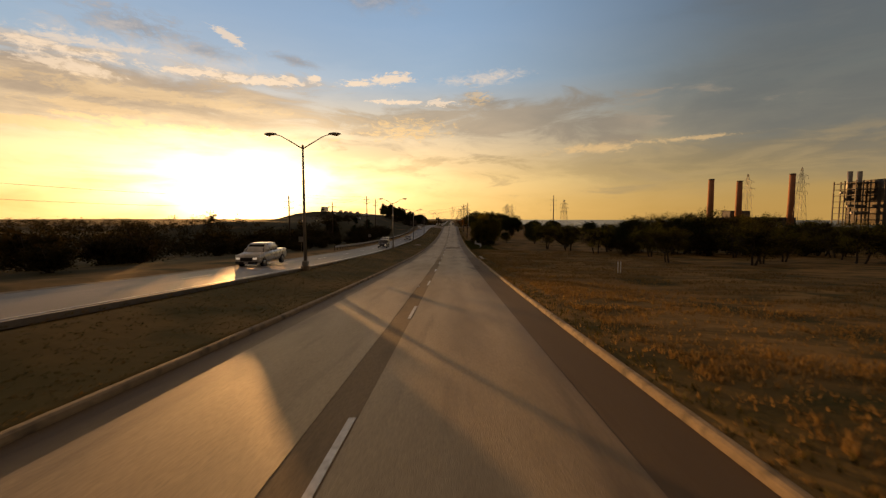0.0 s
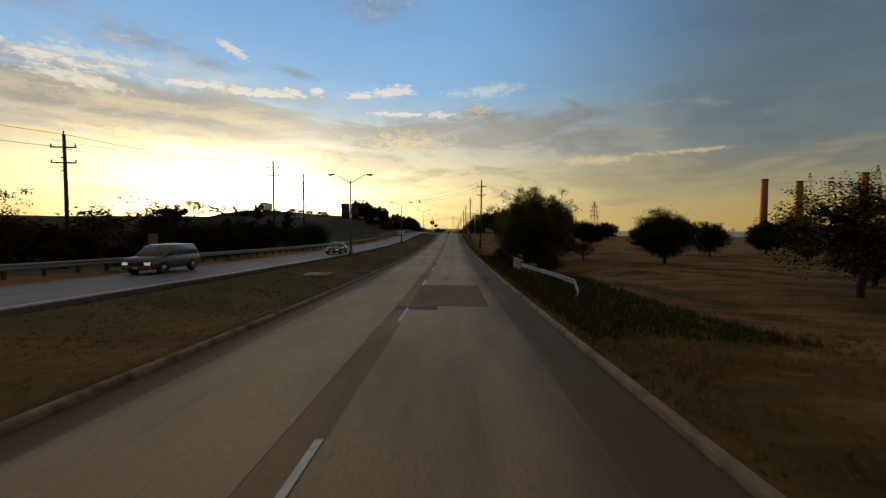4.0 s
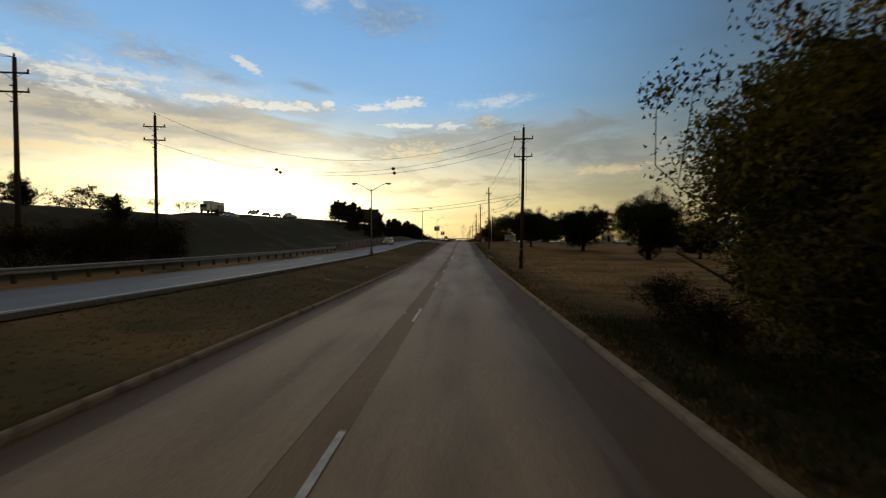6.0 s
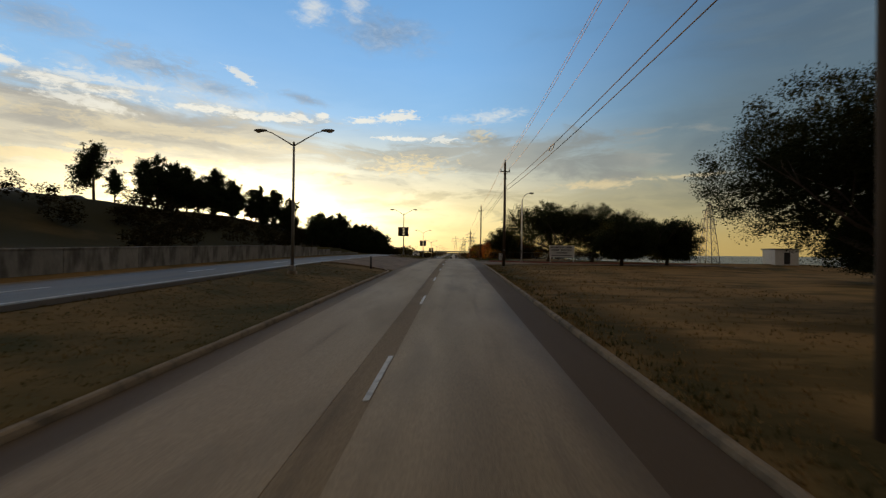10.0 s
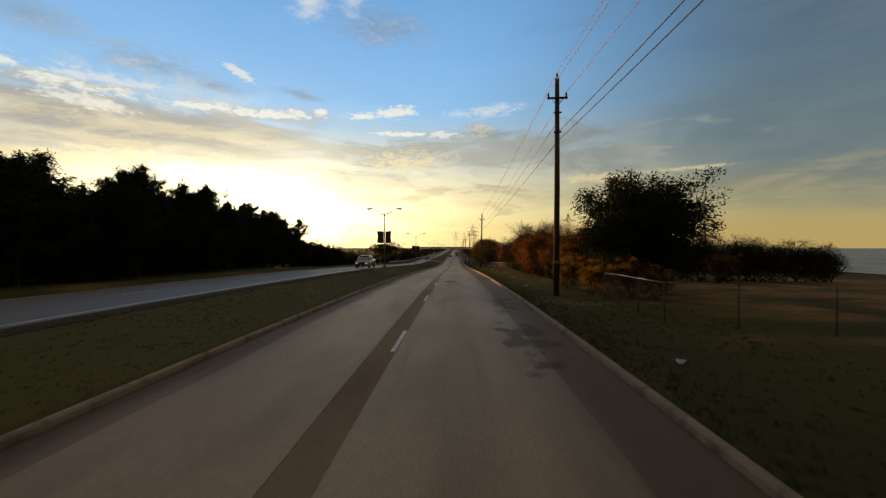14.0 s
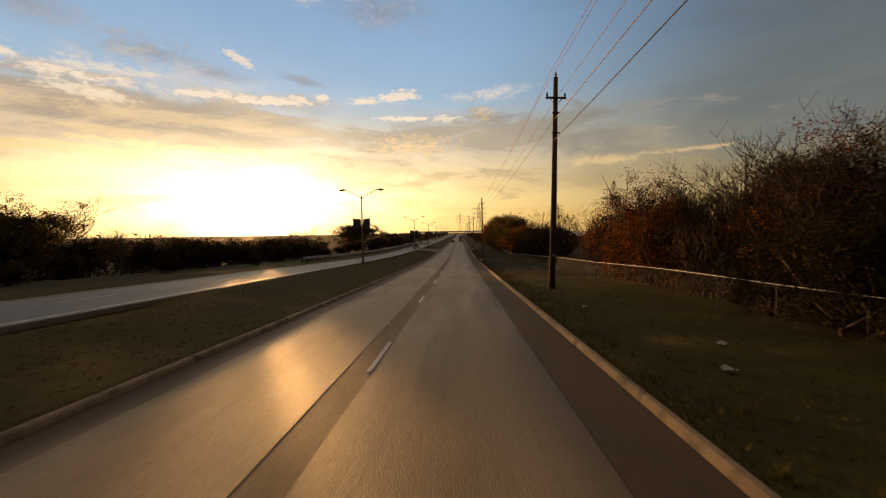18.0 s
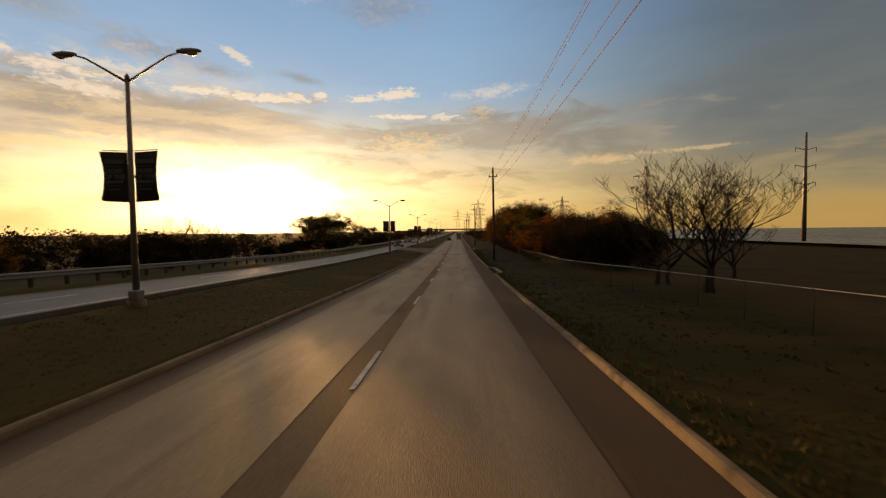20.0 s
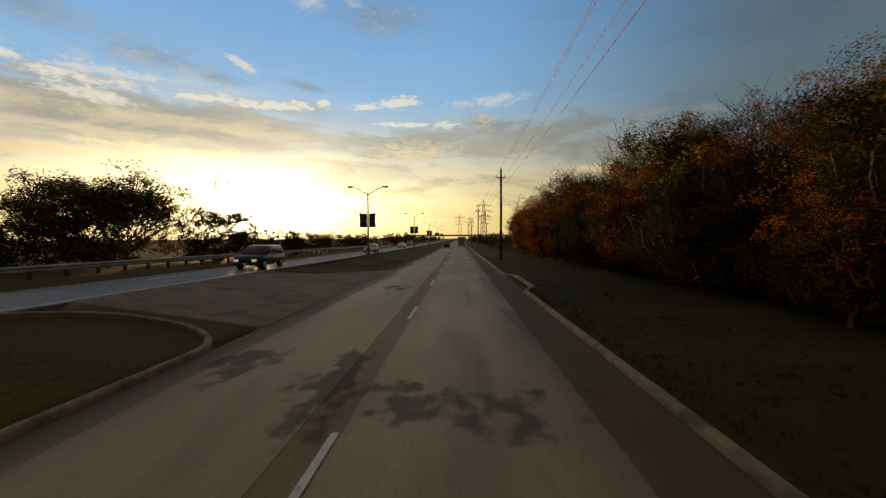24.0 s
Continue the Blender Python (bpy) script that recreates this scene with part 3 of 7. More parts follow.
def road_z(y):
    """Height of the roadway along its length."""
    if y >= 500:
        a = min(y - 500, 260)
        return PROFILE_Z[-1] - 0.006 * a + 0.000012 * a * a
    if y <= -60:
        return PROFILE_Z[0] - (y + 60) * 0.045 if y > -200 else PROFILE_Z[0] + 140 * 0.045
    f = (y + 60) / 20
    i = min(int(f), len(PROFILE_Z) - 2)
    p0, p1, p2, p3 = (PROFILE_Z[max(0, min(len(PROFILE_Z) - 1, i + k))] for k in (-1, 0, 1, 2))
    u = f - i
    return 0.5 * (2 * p1 + (p2 - p0) * u + (2 * p0 - 5 * p1 + 4 * p2 - p3) * u * u + (3 * p1 - p0 - 3 * p2 + p3) * u ** 3)


def step(a, b, v):
    u = max(0.0, min(1.0, (v - a) / (b - a)))
    return u * u * (3 - 2 * u)


ROAD_L, ROAD_R = -5.1, 5.05       # faces of the kerbs
BACK_L, BACK_R = -5.30, 5.25      # outer edges of the kerbs
LIFT = 0.85                       # the other roadway lies this much higher


def other_near(y):
    """Near edge of the other roadway."""
    return -10.2 - 1.6 * step(30, 120, y) - 0.6 * step(200, 240, y) + 2.3 * step(255, 315, y) - 1.7 * step(340, 460, y)


def other_far(y):
    return other_near(y) - 6.6 + 1.3 * step(420, 460, y)


def break_z(x, y):
    """Height of the paving in the gaps of the median, from our roadway up to the other one."""
    u = max(0.0, min(1.0, (ROAD_L - x) / (ROAD_L - other_near(y))))
    return road_z(y) + LIFT * u


GAPS = ((270.5, 299.9), (513.0, 530.0))   # openings in the median
DRIVE = (286.5, 301.0)                    # the entrance of the power station


TAPER = ((-0.8, 0.98), (-0.3, 0.80), (0.5, 0.62), (3.5, 0.48), (6.5, 0.32), (10.0, 0.1), (14.0, 0.0))   # metres past a gap, share of the median's width


def median_edge(y):
    """The median's kerb on our side, set back beyond each gap."""
    for a, b in GAPS:
        for (p, u), (q, v) in zip(TAPER, TAPER[1:]):
            if p <= y - b < q:
                w = u + (v - u) * (y - b - p) / (q - p)
                return ROAD_L + (other_near(y) + 0.3 - ROAD_L) * w
    return ROAD_L


def land(x, y):
    """Height of the ground."""
    if other_near(y) < x < BACK_L and any(a - 1 < y < b + 1 for a, b in GAPS):
        return break_z(x, y) - 0.3 if any(a + 3 < y < b - 3 for a, b in GAPS) else break_z(x, y) - 0.02
    if median_edge(y) + 0.1 < x < BACK_L:
        return break_z(x, y) - 0.3
    z = road_z(y)
    n = noise.noise((x * 0.06, y * 0.06, 0)) * 0.25 + noise.noise((x * 0.4, y * 0.4, 3)) * 0.05
    if x > BACK_R:
        d = x - BACK_R
        z += 0.10 + n * min(1, d / 3) - 0.35 * step(1, 12, d) * (1 - step(120, 170, y)) - 0.012 * max(0, d - 12) * (1 - step(60, 140, d))
        z -= 1.5 * step(50, 160, d) + 1.6 * step(24, 90, d) * step(300, 350, y)
        z += (-11.6 - z) * step(165, 215, x) * step(455, 545, y + 0.35 * (x - 100))
        if DRIVE[0] - 4 < y < DRIVE[1] + 4 and d < 60:
            z = road_z(y) + (0.10 if not DRIVE[0] < y < DRIVE[1] else -0.3)
        # the ditch of the culvert under the willow
        z -= 0.9 * step(1.6, 4.0, d) * (1 - step(9, 16, d)) * step(118, 126, y) * (1 - step(142, 152, y))
        return z
    if x < BACK_L:
        d = BACK_L - x
        e = other_near(y)
        near_gap = max(step(a - 25, a - 6, y) * (1 - step(b + 10, b + 30, y)) for a, b in GAPS)
        u = min(1.0, d / (BACK_L - e)) ** (1.8 - 0.8 * near_gap)
        z += 0.10 + (LIFT - 0.10) * u + n * 0.25 * (1 if x > e else 0)
        f = BACK_L - other_far(y)
        if d > f + 0.5:
            q = d - f
            z += 0.12 + n * min(1, q / 6) * 1.2
            bank = step(118, 172, y) * (1 - step(345, 420, y))
            cut = step(205, 235, y) * (1 - step(300, 330, y))
            top = 5.7 + 1.0 * step(200, 260, y) + 0.075 * max(0.0, min(40.0, q - 25)) * step(252, 275, y) * (1 - step(325, 375, y))
            z += bank * (top * step(7.5, 25, q) * (1 - step(72, 115, q)) + 1.2 * cut * step(3.6, 3.9, q) * (1 - step(8, 20, q)))
            z -= (1 - bank) * 1.3 * step(4, 30, q)
        return z
    return z - 0.3


def strip(name, x0, x1, y0, y1, mat, dz=0.0, dy=2.0, thick=0.2, crown=True, across=None, z_of=None, parent=None):
    """A ribbon of paving along the road, with thickness. x0, x1: numbers or functions of y."""
    fx0 = x0 if callable(x0) else (lambda y: x0)
    fx1 = x1 if callable(x1) else (lambda y: x1)
    zf = z_of or road_z
    ys = [y0 + (y1 - y0) * i / max(1, round((y1 - y0) / dy)) for i in range(max(1, round((y1 - y0) / dy)) + 1)]
    vs, fs = [], []
    for y in ys:
        a, b, z = fx0(y), fx1(y), zf(y) + dz
        vs += [(a, y, z), (b, y, z), (b, y, z - thick), (a, y, z - thick)]
    for i in range(len(ys) - 1):
        o, p = 4 * i, 4 * i + 4
        fs += [(o, o + 1, p + 1, p), (o + 1, o + 2, p + 2, p + 1), (o + 2, o + 3, p + 3, p + 2), (o + 3, o, p, p + 3)]
    fs += [(0, 3, 2, 1), (4 * len(ys) - 4, 4 * len(ys) - 3, 4 * len(ys) - 2, 4 * len(ys) - 1)]
    ob = new(name, mesh_from(name, vs, fs, mat))
    ob.parent = parent
    return ob


FAR = 1500.0


def build_ground():
    xs = [-2500, -1200, -600, -350, -220, -160, -140, -125, -112, -100, -90, -80, -70, -64, -58, -53, -49, -46, -43, -40.5, -38, -36, -34, -32, -30, -28.5, -27, -25.5, -24, -23, -22.4, -22, -21.5, -21, -20.5, -20, -19.4, -18.8, -18, -16, -14, -12.5, -11.8, -11, -10.3, -9.6, -8.8, -8, -7, -6.3, -5.7, -5.31, -5.23, 5.18, 5.26, 5.6, 6.2, 6.9, 7.6, 8.4, 9.3, 10.3, 11.4, 12.6, 14, 15.5, 17, 19, 21, 23.5, 26, 29, 33, 38, 44, 52, 62, 75, 95, 120, 150, 190, 260, 400, 700, 1300, 2500]
    ys = [-700, -350, -200, -120, -80, -60] + [-50 + 2.5 * i for i in range(0, 249)] + [575 + 8 * i for i in range(20)] + [745, 790, 850, 950, 1100, 1300, 1600, 2200, 3200]
    vs = []
    for y in ys:
        e, f = other_near(y), other_far(y)
        for x in xs:
            z = land(x, y)
            if f < x < e:
                z -= 0.25
            vs.append((x, y, z))
    w = len(xs)
    fs = [(j * w + i, j * w + i + 1, (j + 1) * w + i + 1, (j + 1) * w + i) for j in range(len(ys) - 1) for i in range(w - 1)]
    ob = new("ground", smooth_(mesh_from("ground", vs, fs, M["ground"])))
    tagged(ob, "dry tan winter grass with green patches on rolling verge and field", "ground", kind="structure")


build_ground()

road = tagged(new("road"), "worn concrete carriageway with dark filled joints and stains", "road", kind="structure")
strip("lane_slab", -4.25, -0.97, -60, FAR, M["concrete"], 0.0, parent=road)
for y0, y1, mat in ((-60, 62, "strip"), (62, 262, "pale_strip"), (262, 352, "strip"), (352, 424, "pale_strip"), (424, 474, "strip"), (474, FAR, "pale_strip")):
    strip("joint_strip", -0.966, -0.284, y0, y1, M[mat], -0.006, parent=road)
strip("lane_slab", -0.28, 3.74, -60, FAR, M["concrete"], 0.0, parent=road)
for y0, y1, mat in ((-60, 68, "shoulder"), (68, 210, "pale_strip"), (210, 280, "shoulder"), (280, 352, "pale_strip"), (352, FAR, "shoulder")):
    strip("edge_strip", 3.746, ROAD_R + 0.02, y0, y1, M[mat], -0.006, parent=road)
strip("edge_strip", ROAD_L - 0.02, -4.256, -60, FAR, M["pale_strip"], -0.006, parent=road)
other_z = lambda y: road_z(y) + LIFT
other = tagged(new("road"), "grey asphalt carriageway for oncoming traffic beyond the median", "road", kind="structure")
strip("asphalt_slab", other_far, other_near, -60, FAR, M["asphalt"], 0.0, z_of=other_z, parent=other)

for k in range(-5, 70):
    if k == 16:                       # worn away
        continue
    d = 18.6 + 12.19 * k
    strip("lane_dash", -0.43, -0.31, d - 3.05, d, M["paint"], 0.012, dy=1.0, thick=0.012, parent=road)
strip("edge_line", lambda y: other_near(y) - 0.45, lambda y: other_near(y) - 0.33, -60, FAR, M["paint"], 0.012, z_of=other_z, thick=0.012, parent=other)
strip("gutter", lambda y: other_far(y) - 0.02, lambda y: other_far(y) + 0.5, -60, FAR, M["kerb"], 0.01, z_of=other_z, thick=0.05, parent=other)
for k in range(-4, 60):
    d = 10 + 12.19 * k
    strip("lane_dash", lambda y: other_near(y) - 3.45, lambda y: other_near(y) - 3.33, d, d + 3.05, M["paint"], 0.012, dy=1.0, z_of=other_z, thick=0.012, parent=other)

# crosswise joints, cracks and patches in the concrete
rng = random.Random(4)
for y, x0, x1 in ((108.5, -4.25, -0.45), (213.0, -3.85, -3.1), (212.95, -2.6, -2.0), (213.0, -1.1, -0.3), (212.95, 0.5, 1.1), (213.0, 2.7, 3.3), (206.2, -4.25, 4.6), (312.5, -4.25, 3.2)):
    n = 9
    vs, fs = [], []
    for i in range(n + 1):
        x = x0 + (x1 - x0) * i / n
        w = rng.uniform(0.012, 0.05)
        yy = y + rng.uniform(-0.03, 0.03)
        vs += [(x, yy - w, road_z(yy) + 0.008), (x, yy + w, road_z(yy) + 0.008)]
    fs = [(2 * i, 2 * i + 2, 2 * i + 3, 2 * i + 1) for i in range(n)]
    part("tar_joint", mesh_from("tar_joint", vs, fs, M["tar"]), None, road)
for name, x0, x1, y0, y1, mat in (("repair_patch", -0.41, 3.2, 104.6, 113.2, "strip"), ("pothole_patch", -0.9, 0.9, 103.6, 104.5, "tar"), ("faded_paint", -0.30, -0.1, 198.0, 207.5, "paint")):
    strip(name, x0, x1, y0, y1, M[mat], 0.008, dy=1.0, thick=0.01, parent=road)
# skid arc across the junction
arc = [(-0.65 - 3.0 * math.cos(math.radians(-8 + 196 * i / 24)), 295.0 + 3.0 * math.sin(math.radians(-8 + 196 * i / 24))) for i in range(25)]
vs = []
for i, (x, y) in enumerate(arc):
    w = 0.05
    vs += [(x, y - w, road_z(y) + 0.008), (x, y + w, road_z(y) + 0.008)]
part("tyre_mark", mesh_from("tyre_mark", vs, [(2 * i, 2 * i + 2, 2 * i + 3, 2 * i + 1) for i in range(24)], M["tar"]), None, road)
# raised lane buttons beside the dashes
for i, y in enumerate((27.0, 39.3, 51.2, 88, 100.2, 151.5, 202.3, 290, 311.5, 387, 399.5)):
    bm = new_box(-0.98, -0.86, y, y + 0.1, road_z(y) - 0.01, road_z(y) + 0.02, bevel=0.008)
    part("lane_button", bm, M["paint"], road)


def swept_kerb(pts, side, z_of, mat, label, width=0.21, high=0.15):
    """A kerb along points on the ground; side +1: the raised back lies to the right of the way along them."""
    prof = ((0.0, -0.2), (0.0, 0.03), (0.02, high * 0.72), (0.06, high * 0.95), (0.12, high), (width - 0.05, high), (width, high - 0.03), (width, -0.2))
    fine = [pts[0]]
    for a, b in zip(pts, pts[1:]):
        n = max(1, round(math.dist(a, b) / 2.0))
        fine += [(a[0] + (b[0] - a[0]) * i / n, a[1] + (b[1] - a[1]) * i / n) for i in range(1, n + 1)]
    vs, fs = [], []
    m = len(prof)
    r2 = random.Random(len(fine))
    for i, (x, y) in enumerate(fine):
        p, q = fine[max(0, i - 1)], fine[min(len(fine) - 1, i + 1)]
        t = Vector((q[0] - p[0], q[1] - p[1])).normalized()
        nrm = Vector((t.y, -t.x)) * side
        j = r2.uniform(-0.008, 0.008)
        vs += [(x + nrm.x * a, y + nrm.y * a, z_of(x, y) + b + (j if b > 0 else 0)) for a, b in prof]
    for i in range(len(fine) - 1):
        fs += [(i * m + k, i * m + k + 1, (i + 1) * m + k + 1, (i + 1) * m + k) for k in range(m - 1)]
    fs += [tuple(range(m)), tuple(range((len(fine) - 1) * m, len(fine) * m))]
    return tagged(new("kerb", mesh_from("kerb", vs, fs, mat)), label, "kerb", kind="structure")


def nose(y, sgn):
    """The rounded end of the median from our kerb to the other road's edge."""
    e = other_near(y) + 0.3
    w = (ROAD_L - e) / 2
    c = (ROAD_L + e) / 2
    return [(c + w * math.cos(a), y + sgn * (w * 0.8 * math.sin(a) - w * 0.8)) for a in [math.pi * i / 12 for i in range(13)]]


rz = lambda x, y: road_z(y)
for y0, y1 in ((-60, GAPS[0][0]), (GAPS[0][1], GAPS[1][0]), (GAPS[1][1], 900)):
    pts = []
    if y0 > 0:
        pts += [(other_near(y0 + 7) + 0.3, y0 + 7), (other_near(y0 + 2) + 0.3, y0 + 2)] + [(ROAD_L + (other_near(y0 + p) + 0.3 - ROAD_L) * u, y0 + p) for p, u in TAPER]
    else:
        pts += [(ROAD_L, y0)]
    if y1 < 800:
        pts += nose(y1, 1)
    else:
        pts += [(ROAD_L, y1)]
    zf = lambda x, y: (break_z(x, y) if x < ROAD_L - 0.01 else road_z(y))
    swept_kerb(pts, -1, zf, M["kerb"], "rounded pale concrete kerb round the grass median")
for y0, y1 in ((-60, 59.5), (69.5, 197), (207, 283.5), (305.5, 460.0), (469, 523.5), (534.5, 900)):
    swept_kerb([(ROAD_R, y0), (ROAD_R, y1)], 1, rz, M["kerb"], "worn pale concrete kerb along the verge")
swept_kerb([(ROAD_R, 283.5), (6.0, 284.2), (7.6, 285.4), (9.6, 286.4), (14, 287.0), (40, 287.5)], 1, rz, M["kerb"], "curved concrete kerb return of the entrance")
swept_kerb([(7.2, 301.6), (9.5, 300.5), (13, 298.6), (18, 297.4), (40, 296.6)], -1, rz, M["red_paint"], "red-painted kerb of the power station entrance")
swept_kerb([(ROAD_R, 305.5), (5.6, 304.6), (6.5, 302.4), (7.2, 301.3)], 1, rz, M["kerb"], "concrete kerb ramp corner beside the entrance")
for a, b in GAPS:
    n = 16
    ys = [a - 4 + (b - a + 20) * i / 30 for i in range(31)]
    vs, fs = [], []
    for y in ys:
        for i in range(n + 1):
            x = ROAD_L + ((other_near(y) if y < b - 0.8 else median_edge(y)) - ROAD_L) * i / n
            vs.append((x, y, break_z(x, y) + (0.012 if a < y < b + 15.5 else -0.6)))
    fs = [(j * (n + 1) + i, j * (n + 1) + i + 1, (j + 1) * (n + 1) + i + 1, (j + 1) * (n + 1) + i) for j in range(30) for i in range(n)]
    part("crossover", mesh_from("crossover", vs, fs, M["crossover"]), None, road, "stained dark asphalt crossover through the median")
strip("entrance_paving", ROAD_R + 0.03, 42, 284.0, 304.0, M["crossover"], -0.004, thick=0.25, parent=road)


# storm drains in the kerb
def storm_inlet(y0, y1):
    t = thing("storm_inlet", "concrete storm drain inlet set into the kerb with a dark throat", "storm drain", group="storm drains along the kerb")
    ym = (y0 + y1) / 2
    z = road_z(ym)
    sl = (road_z(y1) - road_z(y0)) / (y1 - y0)
    t.matrix_basis = pose(ROAD_R, ym, z, math.degrees(math.atan(sl)), 0, 0)
    L = (y1 - y0) / 2
    part("apron", new_box(-0.3, 0.62, -L, L, -0.25, -0.03, bevel=0.01), M["darkened"], t, "wet dark gutter apron")
    # solid black panel in place of an opening; its colour stands for the shade inside
    part("throat", new_box(0.6, 0.7, -L + 1.5, L - 1.5, -0.2, 0.12), M["tar"], t, "black panel standing for the dark opening under the slab")
    part("cover_slab", new_box(0.52, 0.95, -L + 1.3, L - 1.3, 0.11, 0.19, bevel=0.02), M["wall"], t)
    for s in (-1, 1):
        bm = bmesh.new()
        a, b = L * s, (L - 1.5) * s
        v = [bm.verts.new(p) for p in ((0, a, -0.2), (0.28, a, -0.2), (0.86, b, -0.2), (0.56, b, -0.2), (0.02, a, 0.15), (0.28, a, 0.16), (0.86, b, 0.2), (0.58, b, 0.19))]
        for f in ((0, 1, 2, 3), (4, 7, 6, 5), (0, 4, 5, 1), (1, 5, 6, 2), (2, 6, 7, 3), (3, 7, 4, 0)):
            bm.faces.new([v[k] for k in f])
        bmesh.ops.recalc_face_normals(bm, faces=bm.faces)
        part("wing_kerb", bm, M["kerb"], t)


for a, b in ((59.5, 69.5), (197, 207), (460.0, 469), (523.5, 534.5)):
    storm_inlet(a, b)


# the lake, beyond the field
vs = [(150, 440, -10.4), (2500, 300, -10.4), (2500, 3000, -10.4), (150, 3000, -10.4)]
lake = tagged(new("lake", mesh_from("lake", vs, [(0, 1, 2, 3)], M["water"])), "calm grey-blue lake beyond the grass field", "lake", kind="structure")


# pale concrete apron on the tip of the median past the first gap
vs = []
for i in range(9):
    y = GAPS[0][1] + 0.4 + 0.42 * i
    a, b = median_edge(y) - 0.28, other_near(y) + 0.6
    b = max(b, a - 3.5 + 0.42 * i)
    vs += [(a, y, land(a, y) + 0.05), (b, y, land(b, y) + 0.05)]
tagged(new("pavement", mesh_from("pavement", vs, [(2 * i, 2 * i + 2, 2 * i + 3, 2 * i + 1) for i in range(8)], M["apron"])), "pale concrete apron on the tip of the median", "pavement", kind="structure")

# ---- plants ----
def grow(rng, p, d, length, radius, depth, spread, runs, tips, up=0.15, kids=(2, 3), shrink=0.72, twig=0.016):
    """A limb in three bends, with smaller limbs from it."""
    pts, q, v = [p], p.copy(), d.normalized()
    for i in range(3):
        v = (v + Vector((rng.uniform(-1, 1), rng.uniform(-1, 1), rng.uniform(-0.6, 1))) * 0.22 + Vector((0, 0, up))).normalized()
        q = q + v * (length / 3)
        pts.append(q.copy())
    end = radius * 0.66
    runs.append((pts, [radius, radius * 0.85, radius * 0.7, end], 7 if depth > 2 else (4 if depth > 1 else 3)) if depth > 0 else ([pts[0], pts[2], pts[3]], [radius, radius * 0.8, end * 0.6], 3))
    if depth <= 0:
        tips.append(q)
        return
    for _ in range(rng.randint(*kids)):
        k = rng.uniform(0.45, 1.0)
        s = pts[0].lerp(pts[3], k) if k < 0.9 else q
        a = Vector((rng.gauss(0, 1), rng.gauss(0, 1), rng.gauss(0.1, 0.6))).normalized()
        grow(rng, s.copy(), (v + a * spread), length * shrink * rng.uniform(0.75, 1.15), max(twig, end * rng.uniform(0.62, 0.9)), depth - 1, spread, runs, tips, up, kids, shrink, twig)


def leaf_mesh(name, rng, centres, radius, per, size, mat, flat=0.7, droop=0.0, core=0, deep=0.9):
    """Leaves in clumps: each a small bent blade."""
    vs, fs = [], []
    mid = sum(centres, Vector()) / len(centres)
    for _ in range(core):
        # oversized blades added inside the crown to block light and darken it
        p = mid.lerp(rng.choice(centres), rng.uniform(0.1, deep))
        a = Vector((rng.gauss(0, 1), rng.gauss(0, 1), rng.gauss(0, 0.6))).normalized() * size * rng.uniform(1.5, 3.0)
        b = a.cross(Vector((rng.gauss(0, 1), rng.gauss(0, 1), rng.gauss(0, 1)))).normalized() * size * rng.uniform(0.7, 1.1)
        i = len(vs)
        vs += [p - a, p + b - a * 0.2, p + a, p - b * 0.8]
        fs.append((i, i + 1, i + 2, i + 3))
    for c in centres:
        rr = (radius(c) if callable(radius) else radius) * rng.uniform(0.6, 1.3)
        for _ in range(max(1, int(per * rng.uniform(0.6, 1.3)))):
            o = Vector((rng.gauss(0, 1), rng.gauss(0, 1), rng.gauss(0, 1))).normalized() * rng.random() ** 0.55
            o = Vector((o.x, o.y, o.z * flat)) * rr * 1.05
            o.z -= droop * rng.random() * rr
            p = c + o
            a = Vector((rng.gauss(0, 1), rng.gauss(0, 1), rng.gauss(-0.2, 0.7))).normalized()
            b = a.cross(Vector((rng.gauss(0, 1), rng.gauss(0, 1), rng.gauss(0, 1)))).normalized()
            s = size * rng.uniform(0.6, 1.4)
            i = len(vs)
            vs += [p - b * s * 0.24, p + b * s * 0.3, p + a * s]
            fs.append((i, i + 1, i + 2))
    return mesh_from(name, vs, fs, mat)


